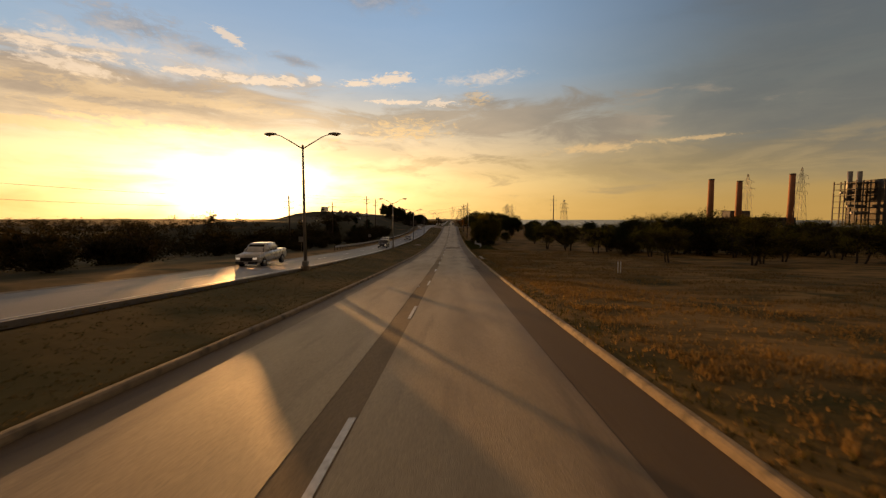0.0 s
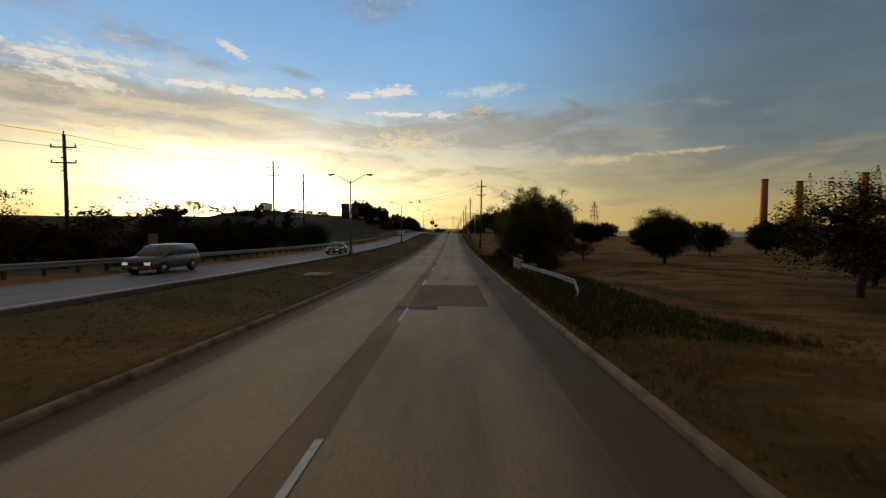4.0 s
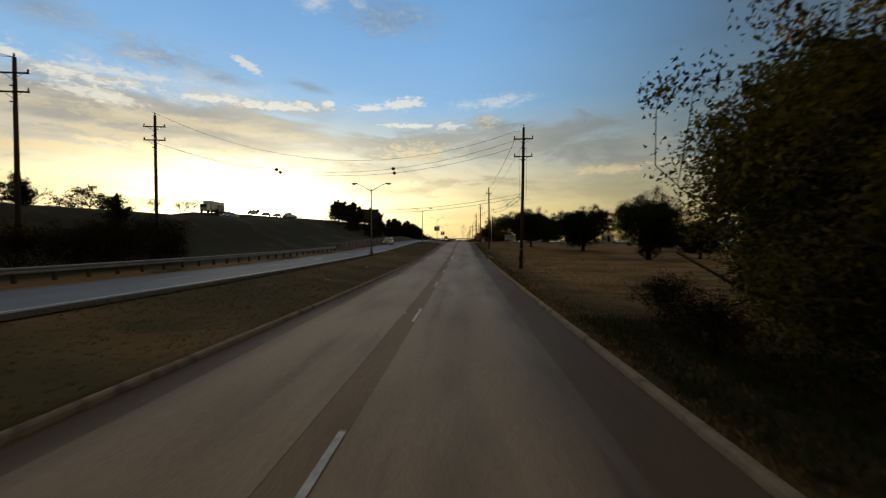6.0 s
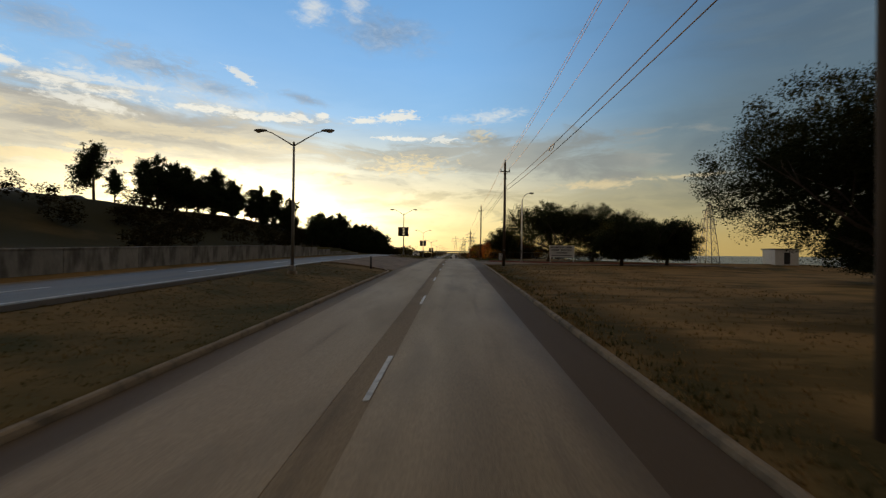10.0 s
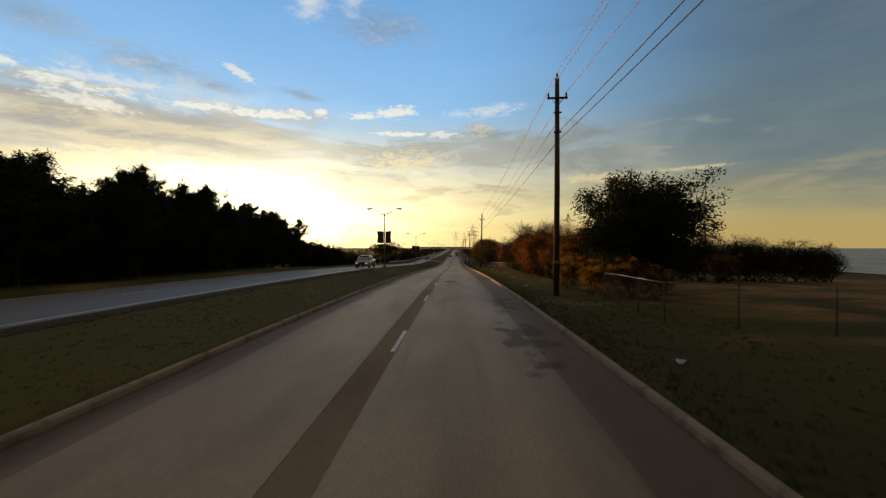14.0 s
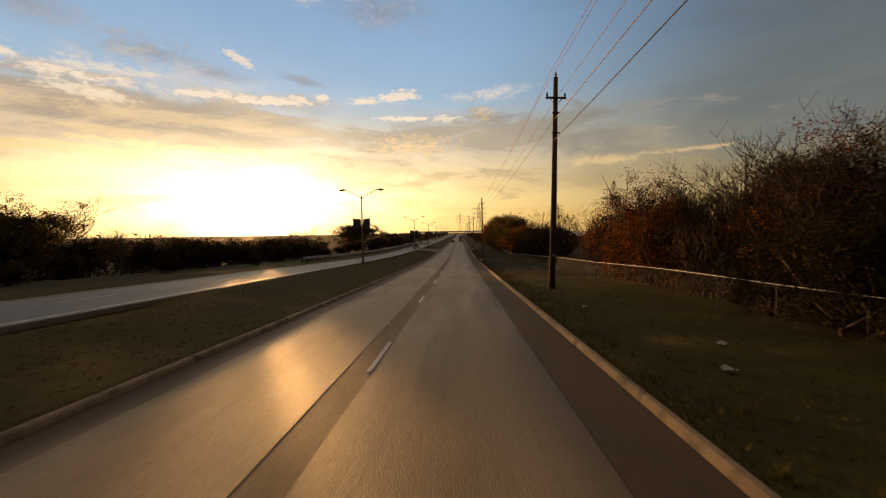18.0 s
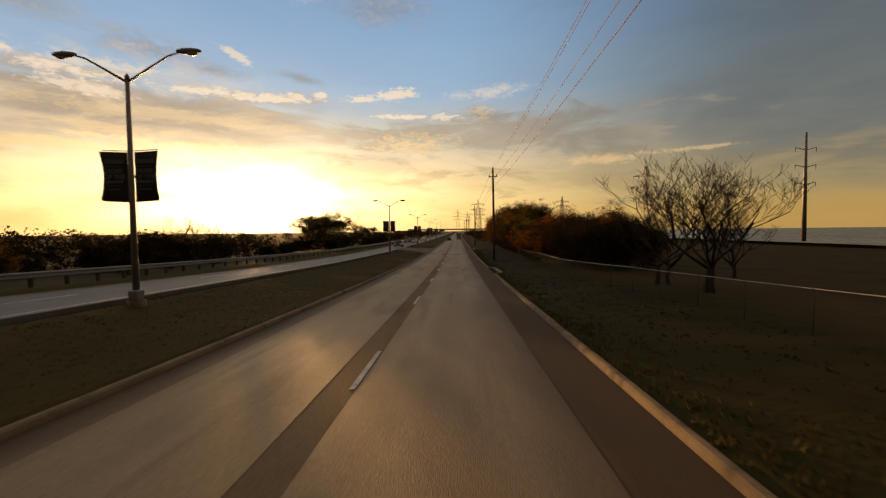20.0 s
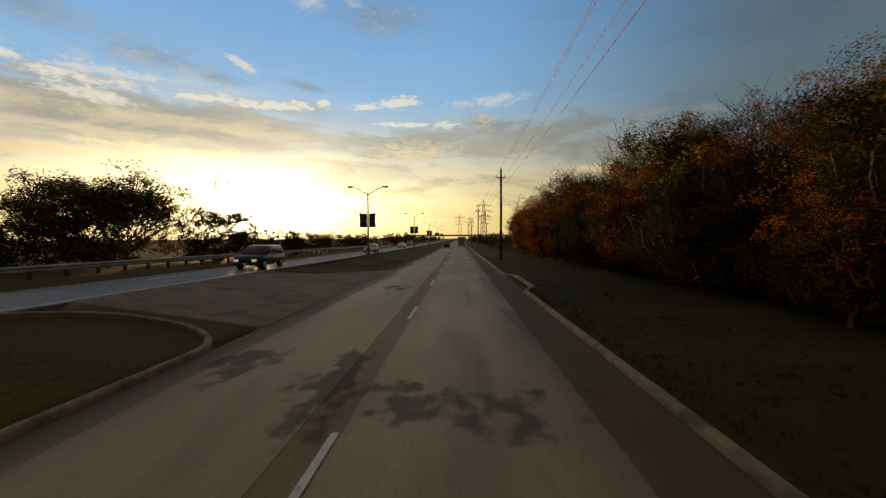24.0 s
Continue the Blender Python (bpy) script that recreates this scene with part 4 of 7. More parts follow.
def tree_kind(seed, height, width, trunk_h, leaf, per=70, size=0.22, clump=0.85, fill=60, depth=3, bare=False, trunk_r=0.26, flat_top=0.9, lean=0.0, stems=1, low=0.25, leaf2=None, share2=0.0, droop=0.0, bark="bark", per_bare=0, core=500, deep=0.88, kids=(2, 3), twig=0.016, hem=0.0):
    """The meshes of one kind of tree: trunk with limbs, and a crown that fills an uneven ellipsoid."""
    rng = random.Random(seed)
    runs, tips = [], []
    for s in range(stems):
        base = Vector((rng.uniform(-0.5, 0.5) * (stems > 1), rng.uniform(-0.5, 0.5) * (stems > 1), -0.3))
        top = base + Vector((rng.uniform(-0.3, 0.3) + lean, rng.uniform(-0.3, 0.3), trunk_h + 0.3))
        mid = base.lerp(top, 0.5) + Vector((rng.uniform(-0.15, 0.15), rng.uniform(-0.15, 0.15), 0))
        r = trunk_r / math.sqrt(stems)
        runs.append(([base, base.lerp(mid, 0.25), mid, top], [r * 1.35, r * 1.05, r * 0.9, r * 0.8], 9))
        n = rng.randint(4, 6) if stems == 1 else rng.randint(2, 4)
        for k in range(n):
            an = 2 * math.pi * (k + rng.random() * 0.7) / n
            d = Vector((math.cos(an), math.sin(an), rng.uniform(0.5, 1.2)))
            grow(rng, top - Vector((0, 0, rng.uniform(0, 0.25) * trunk_h)), d, (height - trunk_h) * rng.uniform(0.38, 0.52), r * rng.uniform(0.4, 0.6), depth - 1, 0.75, runs, tips, 0.15, kids, 0.72, twig)
    # fit the limbs into the crown's size
    zs = [p.z for p in tips]
    xs = [max(abs(p.x), abs(p.y)) for p in tips]
    fz = (height - trunk_h) / max(0.1, max(zs) - trunk_h) * 0.92
    fx = width * 0.5 / max(0.1, sorted(xs)[-1 if hem else int(len(xs) * 0.9)]) * 0.9

    def fit(p):
        if p.z <= trunk_h * 0.75:
            return p
        k = min(1.0, (p.z - trunk_h * 0.75) / (0.35 * trunk_h + 0.3))
        return Vector((p.x * (1 + (fx - 1) * k), p.y * (1 + (fx - 1) * k), trunk_h + (p.z - trunk_h) * (fz if p.z > trunk_h else 1)))

    runs = [([fit(p) for p in pts], rad, sd) for pts, rad, sd in runs]
    tips = [fit(p) for p in tips]
    if bare and not per_bare:
        return tubes("trunk", [q for q in runs if q[2] == 9], M[bark]), tubes("crown", [q for q in runs if q[2] != 9], M[bark]), None
    trunk = tubes("trunk", runs, M[bark])
    if bare:
        return trunk, leaf_mesh("crown", rng, rng.sample(tips, max(1, int(len(tips) * 0.5))), clump, per_bare, size, M[leaf]), None
    cz, rzv = (height + trunk_h * low / 0.25 * 0.6) / 2, (height - trunk_h * low / 0.25 * 0.6) / 2
    centres = [p for p in tips if (p.x / (width * 0.53)) ** 2 + (p.y / (width * 0.53)) ** 2 + ((p.z - cz) / (rzv * 1.06)) ** 2 < 1]
    kept = len(centres)
    lumps = [(Vector((rng.gauss(0, 1), rng.gauss(0, 1), rng.gauss(0.2, 0.8))).normalized(), rng.uniform(0.7, 1.05)) for _ in range(14)]
    while len(centres) < kept + fill:
        d = Vector((rng.gauss(0, 1), rng.gauss(0, 1), rng.gauss(0, 1))).normalized()
        m = max(lumps, key=lambda L: L[0].dot(d))
        k = m[1] * rng.uniform(0.55, 1.0) * (0.72 + 0.28 * m[0].dot(d))
        centres.append(Vector((d.x * width / 2 * k, d.y * width / 2 * k, cz + d.z * rzv * k * (flat_top if d.z > 0 else 1))))
    if hem:                       # browsed off below: the skirt ends at one height
        centres = [c if c.z > hem else Vector((c.x, c.y, hem + abs(rng.gauss(0, 0.35)))) for c in centres]
    second = [c for c in centres if rng.random() < share2] if leaf2 else []
    first = [c for c in centres if c not in second] if second else centres
    crown = leaf_mesh("crown", rng, first, clump, per, size, M[leaf], droop=droop, core=core if not second else 0, deep=deep)
    extra = leaf_mesh("crown", rng, second, clump, per, size, M[leaf2], droop=droop, core=core, deep=deep) if second else None
    return trunk, crown, extra


def plant(kind, x, y, label, category="tree", name="tree", scale=1.0, turn=None, group="", sink=0.0, z=None, tall=1.0):
    trunk, crown, extra = kind
    r = random.Random(int(x * 37 + y * 91))
    t = thing(name, label, category, Matrix.Translation((x, y, (land(x, y) if z is None else z) - sink)) @ pose(0, 0, 0, 0, 0, r.uniform(0, 360) if turn is None else turn) @ Matrix.Diagonal((scale, scale, scale * tall * r.uniform(0.96, 1.04), 1)), group)
    part("trunk", trunk, None, t)
    if crown:
        part("crown", crown, None, t)
    if extra:
        part("turning_foliage", extra, None, t)
    return t


OAK = [tree_kind(11 + i, 9.2, 12.5, 1.9, "oak_leaf", per=125, size=0.19, clump=0.95, fill=430, trunk_r=0.34, low=-0.15, core=7000, deep=0.95, hem=1.5) for i in range(3)]
BIG_OAK = tree_kind(16, 12.4, 18.6, 2.6, "oak_leaf", per=220, size=0.125, clump=1.0, fill=600, depth=4, trunk_r=0.42, low=0.26, lean=-0.7, core=5600, hem=2.7)
WIDE_OAK = [tree_kind(17, 10.4, 16.6, 1.9, "oak_leaf", per=210, size=0.135, clump=0.85, fill=560, depth=4, trunk_r=0.4, low=0.1, core=6500, deep=0.9, hem=1.15),
            tree_kind(19, 11.0, 13.6, 2.2, "oak_leaf", per=200, size=0.13, clump=0.85, fill=430, depth=4, trunk_r=0.4, low=0.1, core=5200, deep=0.9, hem=2.1)]
SMALL_OAK = [tree_kind(31 + i, 7.4, 8.2, 1.0, "oak_leaf", per=110, size=0.15, clump=0.8, fill=290, trunk_r=0.24, low=-0.1, core=2600) for i in range(2)]
MESQUITE = [tree_kind(41 + i, 6.0, 7.5, 1.4, "willow_leaf", per=55, size=0.14, clump=0.8, fill=130, trunk_r=0.2, low=0.1, leaf2="brush_leaf", share2=0.55, stems=2, core=400) for i in range(2)]
AIRY = [tree_kind(46 + i, 6.0, 8.0, 1.0, "willow_leaf", per=44, size=0.11, clump=0.5, fill=40, depth=5, trunk_r=0.2, low=0.2, leaf2="brush_leaf", share2=0.5, stems=3, core=30) for i in range(2)]
WILLOW = tree_kind(51, 9.2, 12.4, 1.2, "willow_leaf", per=210, size=0.125, clump=0.85, fill=760, trunk_r=0.22, stems=4, leaf2="oak_leaf", share2=0.25, low=-0.1, droop=0.6, core=5000, deep=0.9)
def juniper_kind(seed, height=8.0, reach=2.5, bare_foot=0.06, boughs=46):
    """A ragged juniper: boughs of sprays that tilt upward, longer low down, round one tapered trunk."""
    rng = random.Random(seed)
    runs = [([(0, 0, -0.3), (0.08, 0, height * 0.4), (rng.uniform(-0.2, 0.2), 0.05, height)], [0.19, 0.12, 0.02], 6)]
    cs = []
    for k in range(boughs):
        u = bare_foot + (1 - bare_foot) * (k + rng.random()) / boughs
        a = rng.uniform(0, 2 * math.pi)
        length = (0.12 + (1 - u) ** 0.7 * min(1.0, 0.55 + 3 * (u - bare_foot))) * reach * rng.choice((0.6, 0.85, 1.0, 1.05, 1.3))
        root = Vector((0, 0, u * height * 0.93))
        tip = root + Vector((math.cos(a) * length, math.sin(a) * length, length * rng.uniform(0.15, 0.6)))
        runs.append(([root, root.lerp(tip, 0.5) - Vector((0, 0, 0.06)), tip], [0.05, 0.03, 0.01], 3))
        n = 2 + int(length * 2.2)
        for m in range(n):
            q = 0.25 + 0.8 * (m + rng.random()) / n
            cs.append(root.lerp(tip, q) + Vector((rng.gauss(0, 0.16), rng.gauss(0, 0.16), rng.gauss(0.06, 0.14))))
    cs += [Vector((rng.gauss(0, 0.08), rng.gauss(0, 0.08), height * (0.9 + 0.03 * k))) for k in range(4)]
    crown = leaf_mesh("crown", rng, cs, lambda c: 0.60 - 0.02 * c.z, 44, 0.19, M["cedar_leaf"], flat=0.9, core=700, deep=0.8)
    return tubes("trunk", runs, M["bark"]), crown, None


CEDAR = [juniper_kind(60, 8.0, 3.2), juniper_kind(61, 7.4, 3.6, 0.04, 54), juniper_kind(62, 8.4, 2.9, 0.08, 50), juniper_kind(63, 7.0, 2.9, 0.2, 38)]
BUSH = [tree_kind(71 + i, 3.8, 5.0, 0.3, "brush_leaf", per=70, size=0.082, clump=0.58, fill=125, depth=2, trunk_r=0.16, stems=5, low=0.0, bark="twig", core=450, deep=0.7) for i in range(3)]
FAR_BUSH = [tree_kind(76 + i, 3.8, 5.0, 0.3, "brush_leaf", per=12, size=0.27, clump=0.7, fill=80, depth=1, trunk_r=0.16, stems=4, low=0.0, bark="twig", core=220) for i in range(3)]
TALL = tree_kind(84, 10.5, 8.6, 1.6, "autumn_leaf", per=120, size=0.08, clump=0.62, fill=300, depth=4, trunk_r=0.22, stems=2, low=0.05, leaf2="brush_leaf", share2=0.42, bark="twig", core=1500, deep=0.7)
AUTUMN = [tree_kind(81, 5.4, 5.2, 0.5, "autumn_leaf", per=85, size=0.075, clump=0.65, fill=200, depth=2, trunk_r=0.2, stems=4, low=0.0, leaf2="brush_leaf", share2=0.42, bark="twig", core=900, deep=0.66),
          tree_kind(82, 4.6, 5.0, 0.4, "gold_leaf", per=75, size=0.075, clump=0.62, fill=170, depth=2, trunk_r=0.18, stems=5, low=0.0, leaf2="brush_leaf", share2=0.62, bark="twig", core=750, deep=0.66),
          tree_kind(83, 6.2, 5.6, 0.8, "autumn_leaf", per=85, size=0.078, clump=0.65, fill=210, depth=2, trunk_r=0.2, stems=3, low=0.0, leaf2="brush_leaf", share2=0.68, bark="twig", core=950, deep=0.66)]
BARE = [tree_kind(91 + i, 8.2, 8.0, 1.4, "autumn_leaf", bare=True, depth=5, trunk_r=0.2, stems=2, bark="twig", per_bare=0, kids=(3, 4), twig=0.0085) for i in range(2)]
SCRUB = [tree_kind(95 + i, 3.4, 3.6, 0.4, "autumn_leaf", bare=True, depth=3, trunk_r=0.14, stems=5, bark="twig", per_bare=1, size=0.055, clump=0.4) for i in range(2)]

OAK_L = "broad dark evergreen oak standing in the dry grass field"
for x, y, k, s in ((36.5, 318, 1, 1.2), (36, 262, 2, 0.85), (46, 232, 0, 0.8), (40, 205, 1, 0.75), (60, 250, 2, 0.8), (47, 185, 2, 0.72), (70, 215, 0, 0.8), (24, 286, 2, 0.78), (33, 292, 1, 0.85)):
    plant(OAK[k], x, y, OAK_L, scale=s, group="oaks in the field")
plant(WIDE_OAK[0], 26.6, 224.5, "wide low live oak with a dense dark crown in the field", turn=40)
plant(BIG_OAK, 19.2, 245.3, "spreading live oak with a forked trunk near the verge", turn=70, scale=0.8, tall=1.06)
plant(WIDE_OAK[1], 29.3, 199, "spreading live oak with a broad dark crown in the field", turn=120)
plant(BUSH[1], 28.6, 197.6, "dark shoots grown up round the foot of the oak", category="bush", name="bush", scale=0.85, sink=0.2)
plant(BIG_OAK, 18.8, 308.2, "spreading live oak with a thick forked trunk beside the entrance", turn=130, scale=0.93)
plant(BIG_OAK, 28.5, 313, "spreading live oak with a thick forked trunk behind the sign", turn=205, scale=1.02)
for x, y, k, s in ((28.4, 140, 0, 1.0), (46, 160, 1, 0.85), (56, 152, 0, 0.95), (64, 172, 1, 1.0), (14.2, 338.0, 1, 1.22), (40, 330, 0, 0.7), (33, 118, 1, 0.8), (21, 158, 0, 0.5), (80, 190, 1, 1.0), (90, 165, 0, 1.0)):
    plant(SMALL_OAK[k], x, y, "dense rounded dark green oak on dry grass", scale=s, group="small oaks")
plant(WILLOW, 12.4, 144.2, "yellowing willow-like tree overhanging the road culvert", turn=20, scale=1.1, tall=1.16)
rng = random.Random(12)
for i, (x, y) in enumerate([(32, 90), (40, 84), (49, 92), (38, 100), (57, 84), (66, 90), (74, 80), (60, 100), (83, 92), (48, 108), (30, 104), (26, 112)] + [(34 + 8 * k + rng.uniform(-3, 3), 62 + 1.5 * k + rng.uniform(-7, 7)) for k in range(9)]):
    plant(MESQUITE[i % 2], x, y, "twisted mesquite with thin yellow-brown foliage at the field edge", scale=rng.uniform(1.0, 1.3), group="mesquite trees")
# trees before the first oak, right beside the road far ahead
for x, y, s in ((13, 150, 0.55), (20, 146, 0.5)):
    plant(MESQUITE[0], x, y, "low mesquite behind the willow", scale=s, group="mesquite trees")
# cedars on the bank beyond the other road
rng = random.Random(21)
bank_x = lambda y: -26 - 14 * (1 - step(298, 332, y))
ced = [(bank_x(y) - rng.uniform(0, 8), y + rng.uniform(-1.2, 1.2), rng.uniform(0.72, 1.05) * (1.0 - 0.15 * step(355, 378, y))) for y in [286 + 2.3 * i for i in range(41)]]
ced += [(-40 - rng.uniform(0, 3), y + rng.uniform(-0.6, 0.6), s) for y, s in ((276.5, 0.98), (279, 0.6), (289, 0.8), (292, 0.86), (294, 0.6), (304, 1.0), (307, 0.9))]
ced += [(-21.5 - rng.uniform(0, 3.5), 312 + 2.2 * i + rng.uniform(-1.2, 1.2), rng.uniform(0.55, 0.85)) for i in range(28)]
ced += [(-24 - rng.uniform(0, 6) - 12 * (1 - step(298, 332, 296 + 2.2 * i)), 296 + 2.2 * i + rng.uniform(-1.2, 1.2), rng.uniform(0.42, 0.66)) for i in range(38)]
ced += [(-23.5 - rng.uniform(0, 5.5), 348.5 + 1.9 * i + rng.uniform(-0.8, 0.8), rng.uniform(0.98, 1.2) * (1 - 0.016 * i)) for i in range(14)]
ced += [(-34, 176, 0.55), (-38, 170, 0.5), (-30, 158, 0.5), (-34, 152, 0.45)]
for i, (x, y, s) in enumerate(ced):
    plant(CEDAR[3 if 270 < y < 281 or y > 374 else (i * 7) % 4], x, y, "ragged dark juniper on the bank beyond the road", scale=s, group="junipers on the bank", name="juniper_tree")
# brush along the far side of the other road
rng = random.Random(22)


massed = []                       # x, y, height of brush that nobody could count


def brush_height(x, y, low):
    """Brush grows low beside the other road and taller behind."""
    return (low + 0.21 * max(0.0, -x - 23)) / 4.2


for i in range(84):
    y = -20 + 2.1 * i + rng.uniform(-1.5, 1.5)
    x = -23.5 - 17 * rng.random() ** 1.3 - 2 * step(110, 150, y)
    s = brush_height(x, y, 2.0) * (1 - step(118, 134, y)) + 1.0 * step(118, 134, y)
    plant(FAR_BUSH[i % 3], x, y, "dense brown-green brush behind the other road", category="bush", name="bush", scale=s * rng.uniform(0.85, 1.12), group="brush on the far side", sink=0.2)
for i in range(56):
    y = 262 + 1.35 * i + rng.uniform(-1, 1)
    x = -23.5 - rng.uniform(0, 17) * (1 - 0.6 * step(300, 330, y))
    massed.append((x, y, rng.uniform(2.0, 3.6)))
for i in range(16):
    y = 376 + 1.2 * i + rng.uniform(-1, 1)
    plant(FAR_BUSH[i % 3], -21.8 - 5 * rng.random(), y, "dense brown-green brush behind the other road", category="bush", name="bush", scale=rng.uniform(1.05, 1.35), group="brush on the far side", sink=0.2)
for i in range(110):
    y = 392 + 2.1 * i + rng.uniform(-1.5, 1.5)
    k = FAR_BUSH[i % 3] if i % 5 else AUTUMN[1]
    tall = step(492, 505, y)
    x = -23.0 - (19 - 8 * tall) * rng.random() ** (1.0 + tall)
    s = (rng.uniform(0.85, 1.2) if i % 5 else 0.7) * (brush_height(x, y, 1.75) * (1 - tall) + 0.92 * tall)
    if y > 505:
        massed.append((x, y, 3.9 * s))
    else:
        plant(k, x, y, "dense brown-green brush behind the other road", category="bush", name="bush", scale=s, group="brush on the far side", sink=0.2)
for x, y, s in ((-38, 484.5, 1.12), (-33, 487, 0.7), (-44, 488, 0.8), (-34, 556, 0.55), (-40, 168, 0.6), (-46, 163, 0.6), (-46, 60, 0.55), (-40, 125, 0.6), (-37, 131, 0.55), (-28, 420, 0.6), (-45, 455, 0.6)):
    plant(BARE[int(x) % 2], x, y, "leafless tree standing in the brush", scale=s, group="bare trees")
for x, y, s in ((-38, 545, 2.15), (-34, 541, 1.7), (-42, 553, 1.6), (-36.5, 538, 1.3), (-25.6, 547, 1.15), (-33, 566, 0.9), (-24, 578, 0.6)):
    plant(AIRY[int(y) % 2], x, y, "thin-leaved tree in front of the setting sun", scale=s, group="mesquite trees")
for x, y, s in ((-43, 424, 1.65), (-46, 426.5, 1.5), (-41, 421, 1.4)):
    plant(AIRY[int(y) % 2], x, y, "thin-leaved golden tree rising from the brush", scale=s, group="mesquite trees")
plant(BARE[0], -42, 431.5, "leafless tree standing in the brush", scale=0.85, group="bare trees")
for i in range(26):
    x, y = 36 + 2.4 * i + rng.uniform(-2, 2), 92 + rng.uniform(-9, 10) + 0.5 * i
    plant(FAR_BUSH[i % 3] if i % 3 else BUSH[2], x, y, "dark brush under the mesquite at the field edge", category="bush", name="bush", scale=rng.uniform(1.0, 1.4), group="brush at the field edge", sink=0.2)
# thin growth along the crest of the bank
rng = random.Random(30)
for i in range(22):
    y = 164 + 2.6 * i + rng.uniform(-1, 1)
    x = -42 - rng.uniform(0, 9)
    if i % 3 == 0:
        plant(BARE[i % 2], x, y, "leafless tree on the crest of the bank", scale=rng.uniform(0.3, 0.48), group="bare trees")
    elif y < 196:
        massed.append((x, y, rng.uniform(1.8, 3.0)))
# the thicket along the right verge
rng = random.Random(23)
for i in range(92):
    y = 345 + 0.86 * i + rng.uniform(-0.8, 0.8)
    deep = rng.random()
    x = 12.0 + 13 * deep * deep + rng.uniform(-0.5, 0.8) + 1.9 * step(372, 386, y)
    k = ((AUTUMN[1], AUTUMN[0], AUTUMN[1], AUTUMN[2], BUSH[1], AUTUMN[0], SCRUB[0]) if y < 392 else (SCRUB[1], AUTUMN[2], BUSH[0], AUTUMN[2], BUSH[1], AUTUMN[0], SCRUB[0]))[i % 7]
    s = rng.uniform(0.9, 1.35) * (0.8 + 0.4 * step(345, 380, y) - 0.2 * step(386, 394, y) * (k in AUTUMN))
    plant(k, x, y, "tangled autumn thicket of rust and gold leaves along the verge", category="bush", name="thicket_bush", scale=s, group="thicket along the verge", sink=0.15)
for x, y, s in ((16.5, 388, 0.75), (20, 396, 0.85), (17, 405, 0.9), (15.6, 397.5, 0.9), (16.4, 401, 1.05), (18.2, 399, 1.1), (15.4, 408, 0.95), (18.5, 409, 1.1), (17.4, 403, 1.1), (19.6, 406, 1.2), (16.2, 412, 1.0), (22, 412, 1.0), (19, 420, 0.95), (26, 426, 0.9), (15.5, 380, 1.3), (16.8, 383, 1.2), (18.5, 391, 0.85), (20, 383, 1.2), (14.8, 374, 1.1), (22, 378, 1.2), (15.2, 450, 0.95), (15.6, 445.3, 1.15), (24, 456, 0.85), (13.5, 352, 0.55), (15, 362, 0.6), (17, 372, 0.7)):
    plant(BARE[int(y) % 2], x, y, "bare winter tree with fine upright branches", scale=s, group="bare trees")
plant(AUTUMN[0], 18.5, 424, "rust-red tree among bare branches", scale=1.25)
rng = random.Random(24)
for i in range(104):
    y = 478 + 1.15 * i + rng.uniform(-0.8, 0.8)
    x = 14.2 + (5 + 9 * step(480, 496, y)) * rng.random() ** 2 + rng.uniform(-0.4, 0.6) + 5 * (1 - step(470, 492, y))
    k = (AUTUMN[0], AUTUMN[2], BUSH[2], BUSH[1], AUTUMN[2], BUSH[0])[i % 6]
    plant(k, x, y, "tall autumn thicket of rust and dark leaves along the verge", category="bush", name="thicket_bush", scale=rng.uniform(1.0, 1.55) * (0.8 + 0.2 * step(514, 524, y)), group="thicket along the verge", sink=0.15)
for i in range(16):
    plant(BARE[i % 2], 17 + rng.uniform(0, 7), 488 + 5 * i, "bare winter tree with fine upright branches", scale=rng.uniform(0.74, 0.92) * (1 + 0.3 * step(512, 530, 488 + 5 * i)), group="bare trees")
for i in range(24):
    y = 465 + 0.85 * i + rng.uniform(-0.6, 0.6)
    x = 16.8 + (4.5 + 5.5 * step(470, 482, y)) * rng.random() ** 1.3
    k, s = ((AUTUMN[2], 0.95), (BUSH[1], 1.55), (BUSH[2], 1.6), (AUTUMN[2], 1.0), (BUSH[0], 1.65))[i % 5]
    plant(k, x, y, "dark autumn thicket at its end beside the field", category="bush", name="thicket_bush", scale=s * (0.95 + 0.3 * step(468, 484, y)) * rng.uniform(0.9, 1.1), group="thicket along the verge", sink=0.15)
# far woods, nobody could count them
rng = random.Random(25)
spots = [(-52 - rng.uniform(0, 70), -20 + 2.6 * i) for i in range(62)] + [(-46 - rng.uniform(0, 80), 385 + 2.6 * i) for i in range(100)]
spots += [(13.5 + 22 * rng.random() ** 2, 606 + 4 * i) for i in range(110)] + [(-24 - 26 * rng.random() ** 2, 628 + 4 * i) for i in range(110)]
spots += [(rng.uniform(-700, -60), rng.uniform(640, 1500)) for _ in range(160)] + [(rng.uniform(30, 100), rng.uniform(620, 1400)) for _ in range(60)]
centres = []
for x, y in spots:
    z = land(x, y)
    hgt, wid = rng.uniform(3.0, 6.0), rng.uniform(2.0, 4.0)
    for _ in range(13):
        a, q = rng.uniform(0, 6.283), rng.random()
        centres.append(Vector((x + math.cos(a) * wid * (1 - q * 0.6) * rng.random(), y + math.sin(a) * wid * rng.random(), z + q * hgt)))
rl = random.Random(26)
back = [(x, y, 4.6) for x, y in ((rl.uniform(-330, -66), rl.uniform(60, 330)) for _ in range(420)) if -x > 1.1 * (y - 95)] + [(-41 - 15 * rl.random(), 470 + 2.6 * i, 4.4) for i in range(20)] + [(-64 - 50 * rl.random(), 430 + 2.4 * i, 5.4) for i in range(60)]
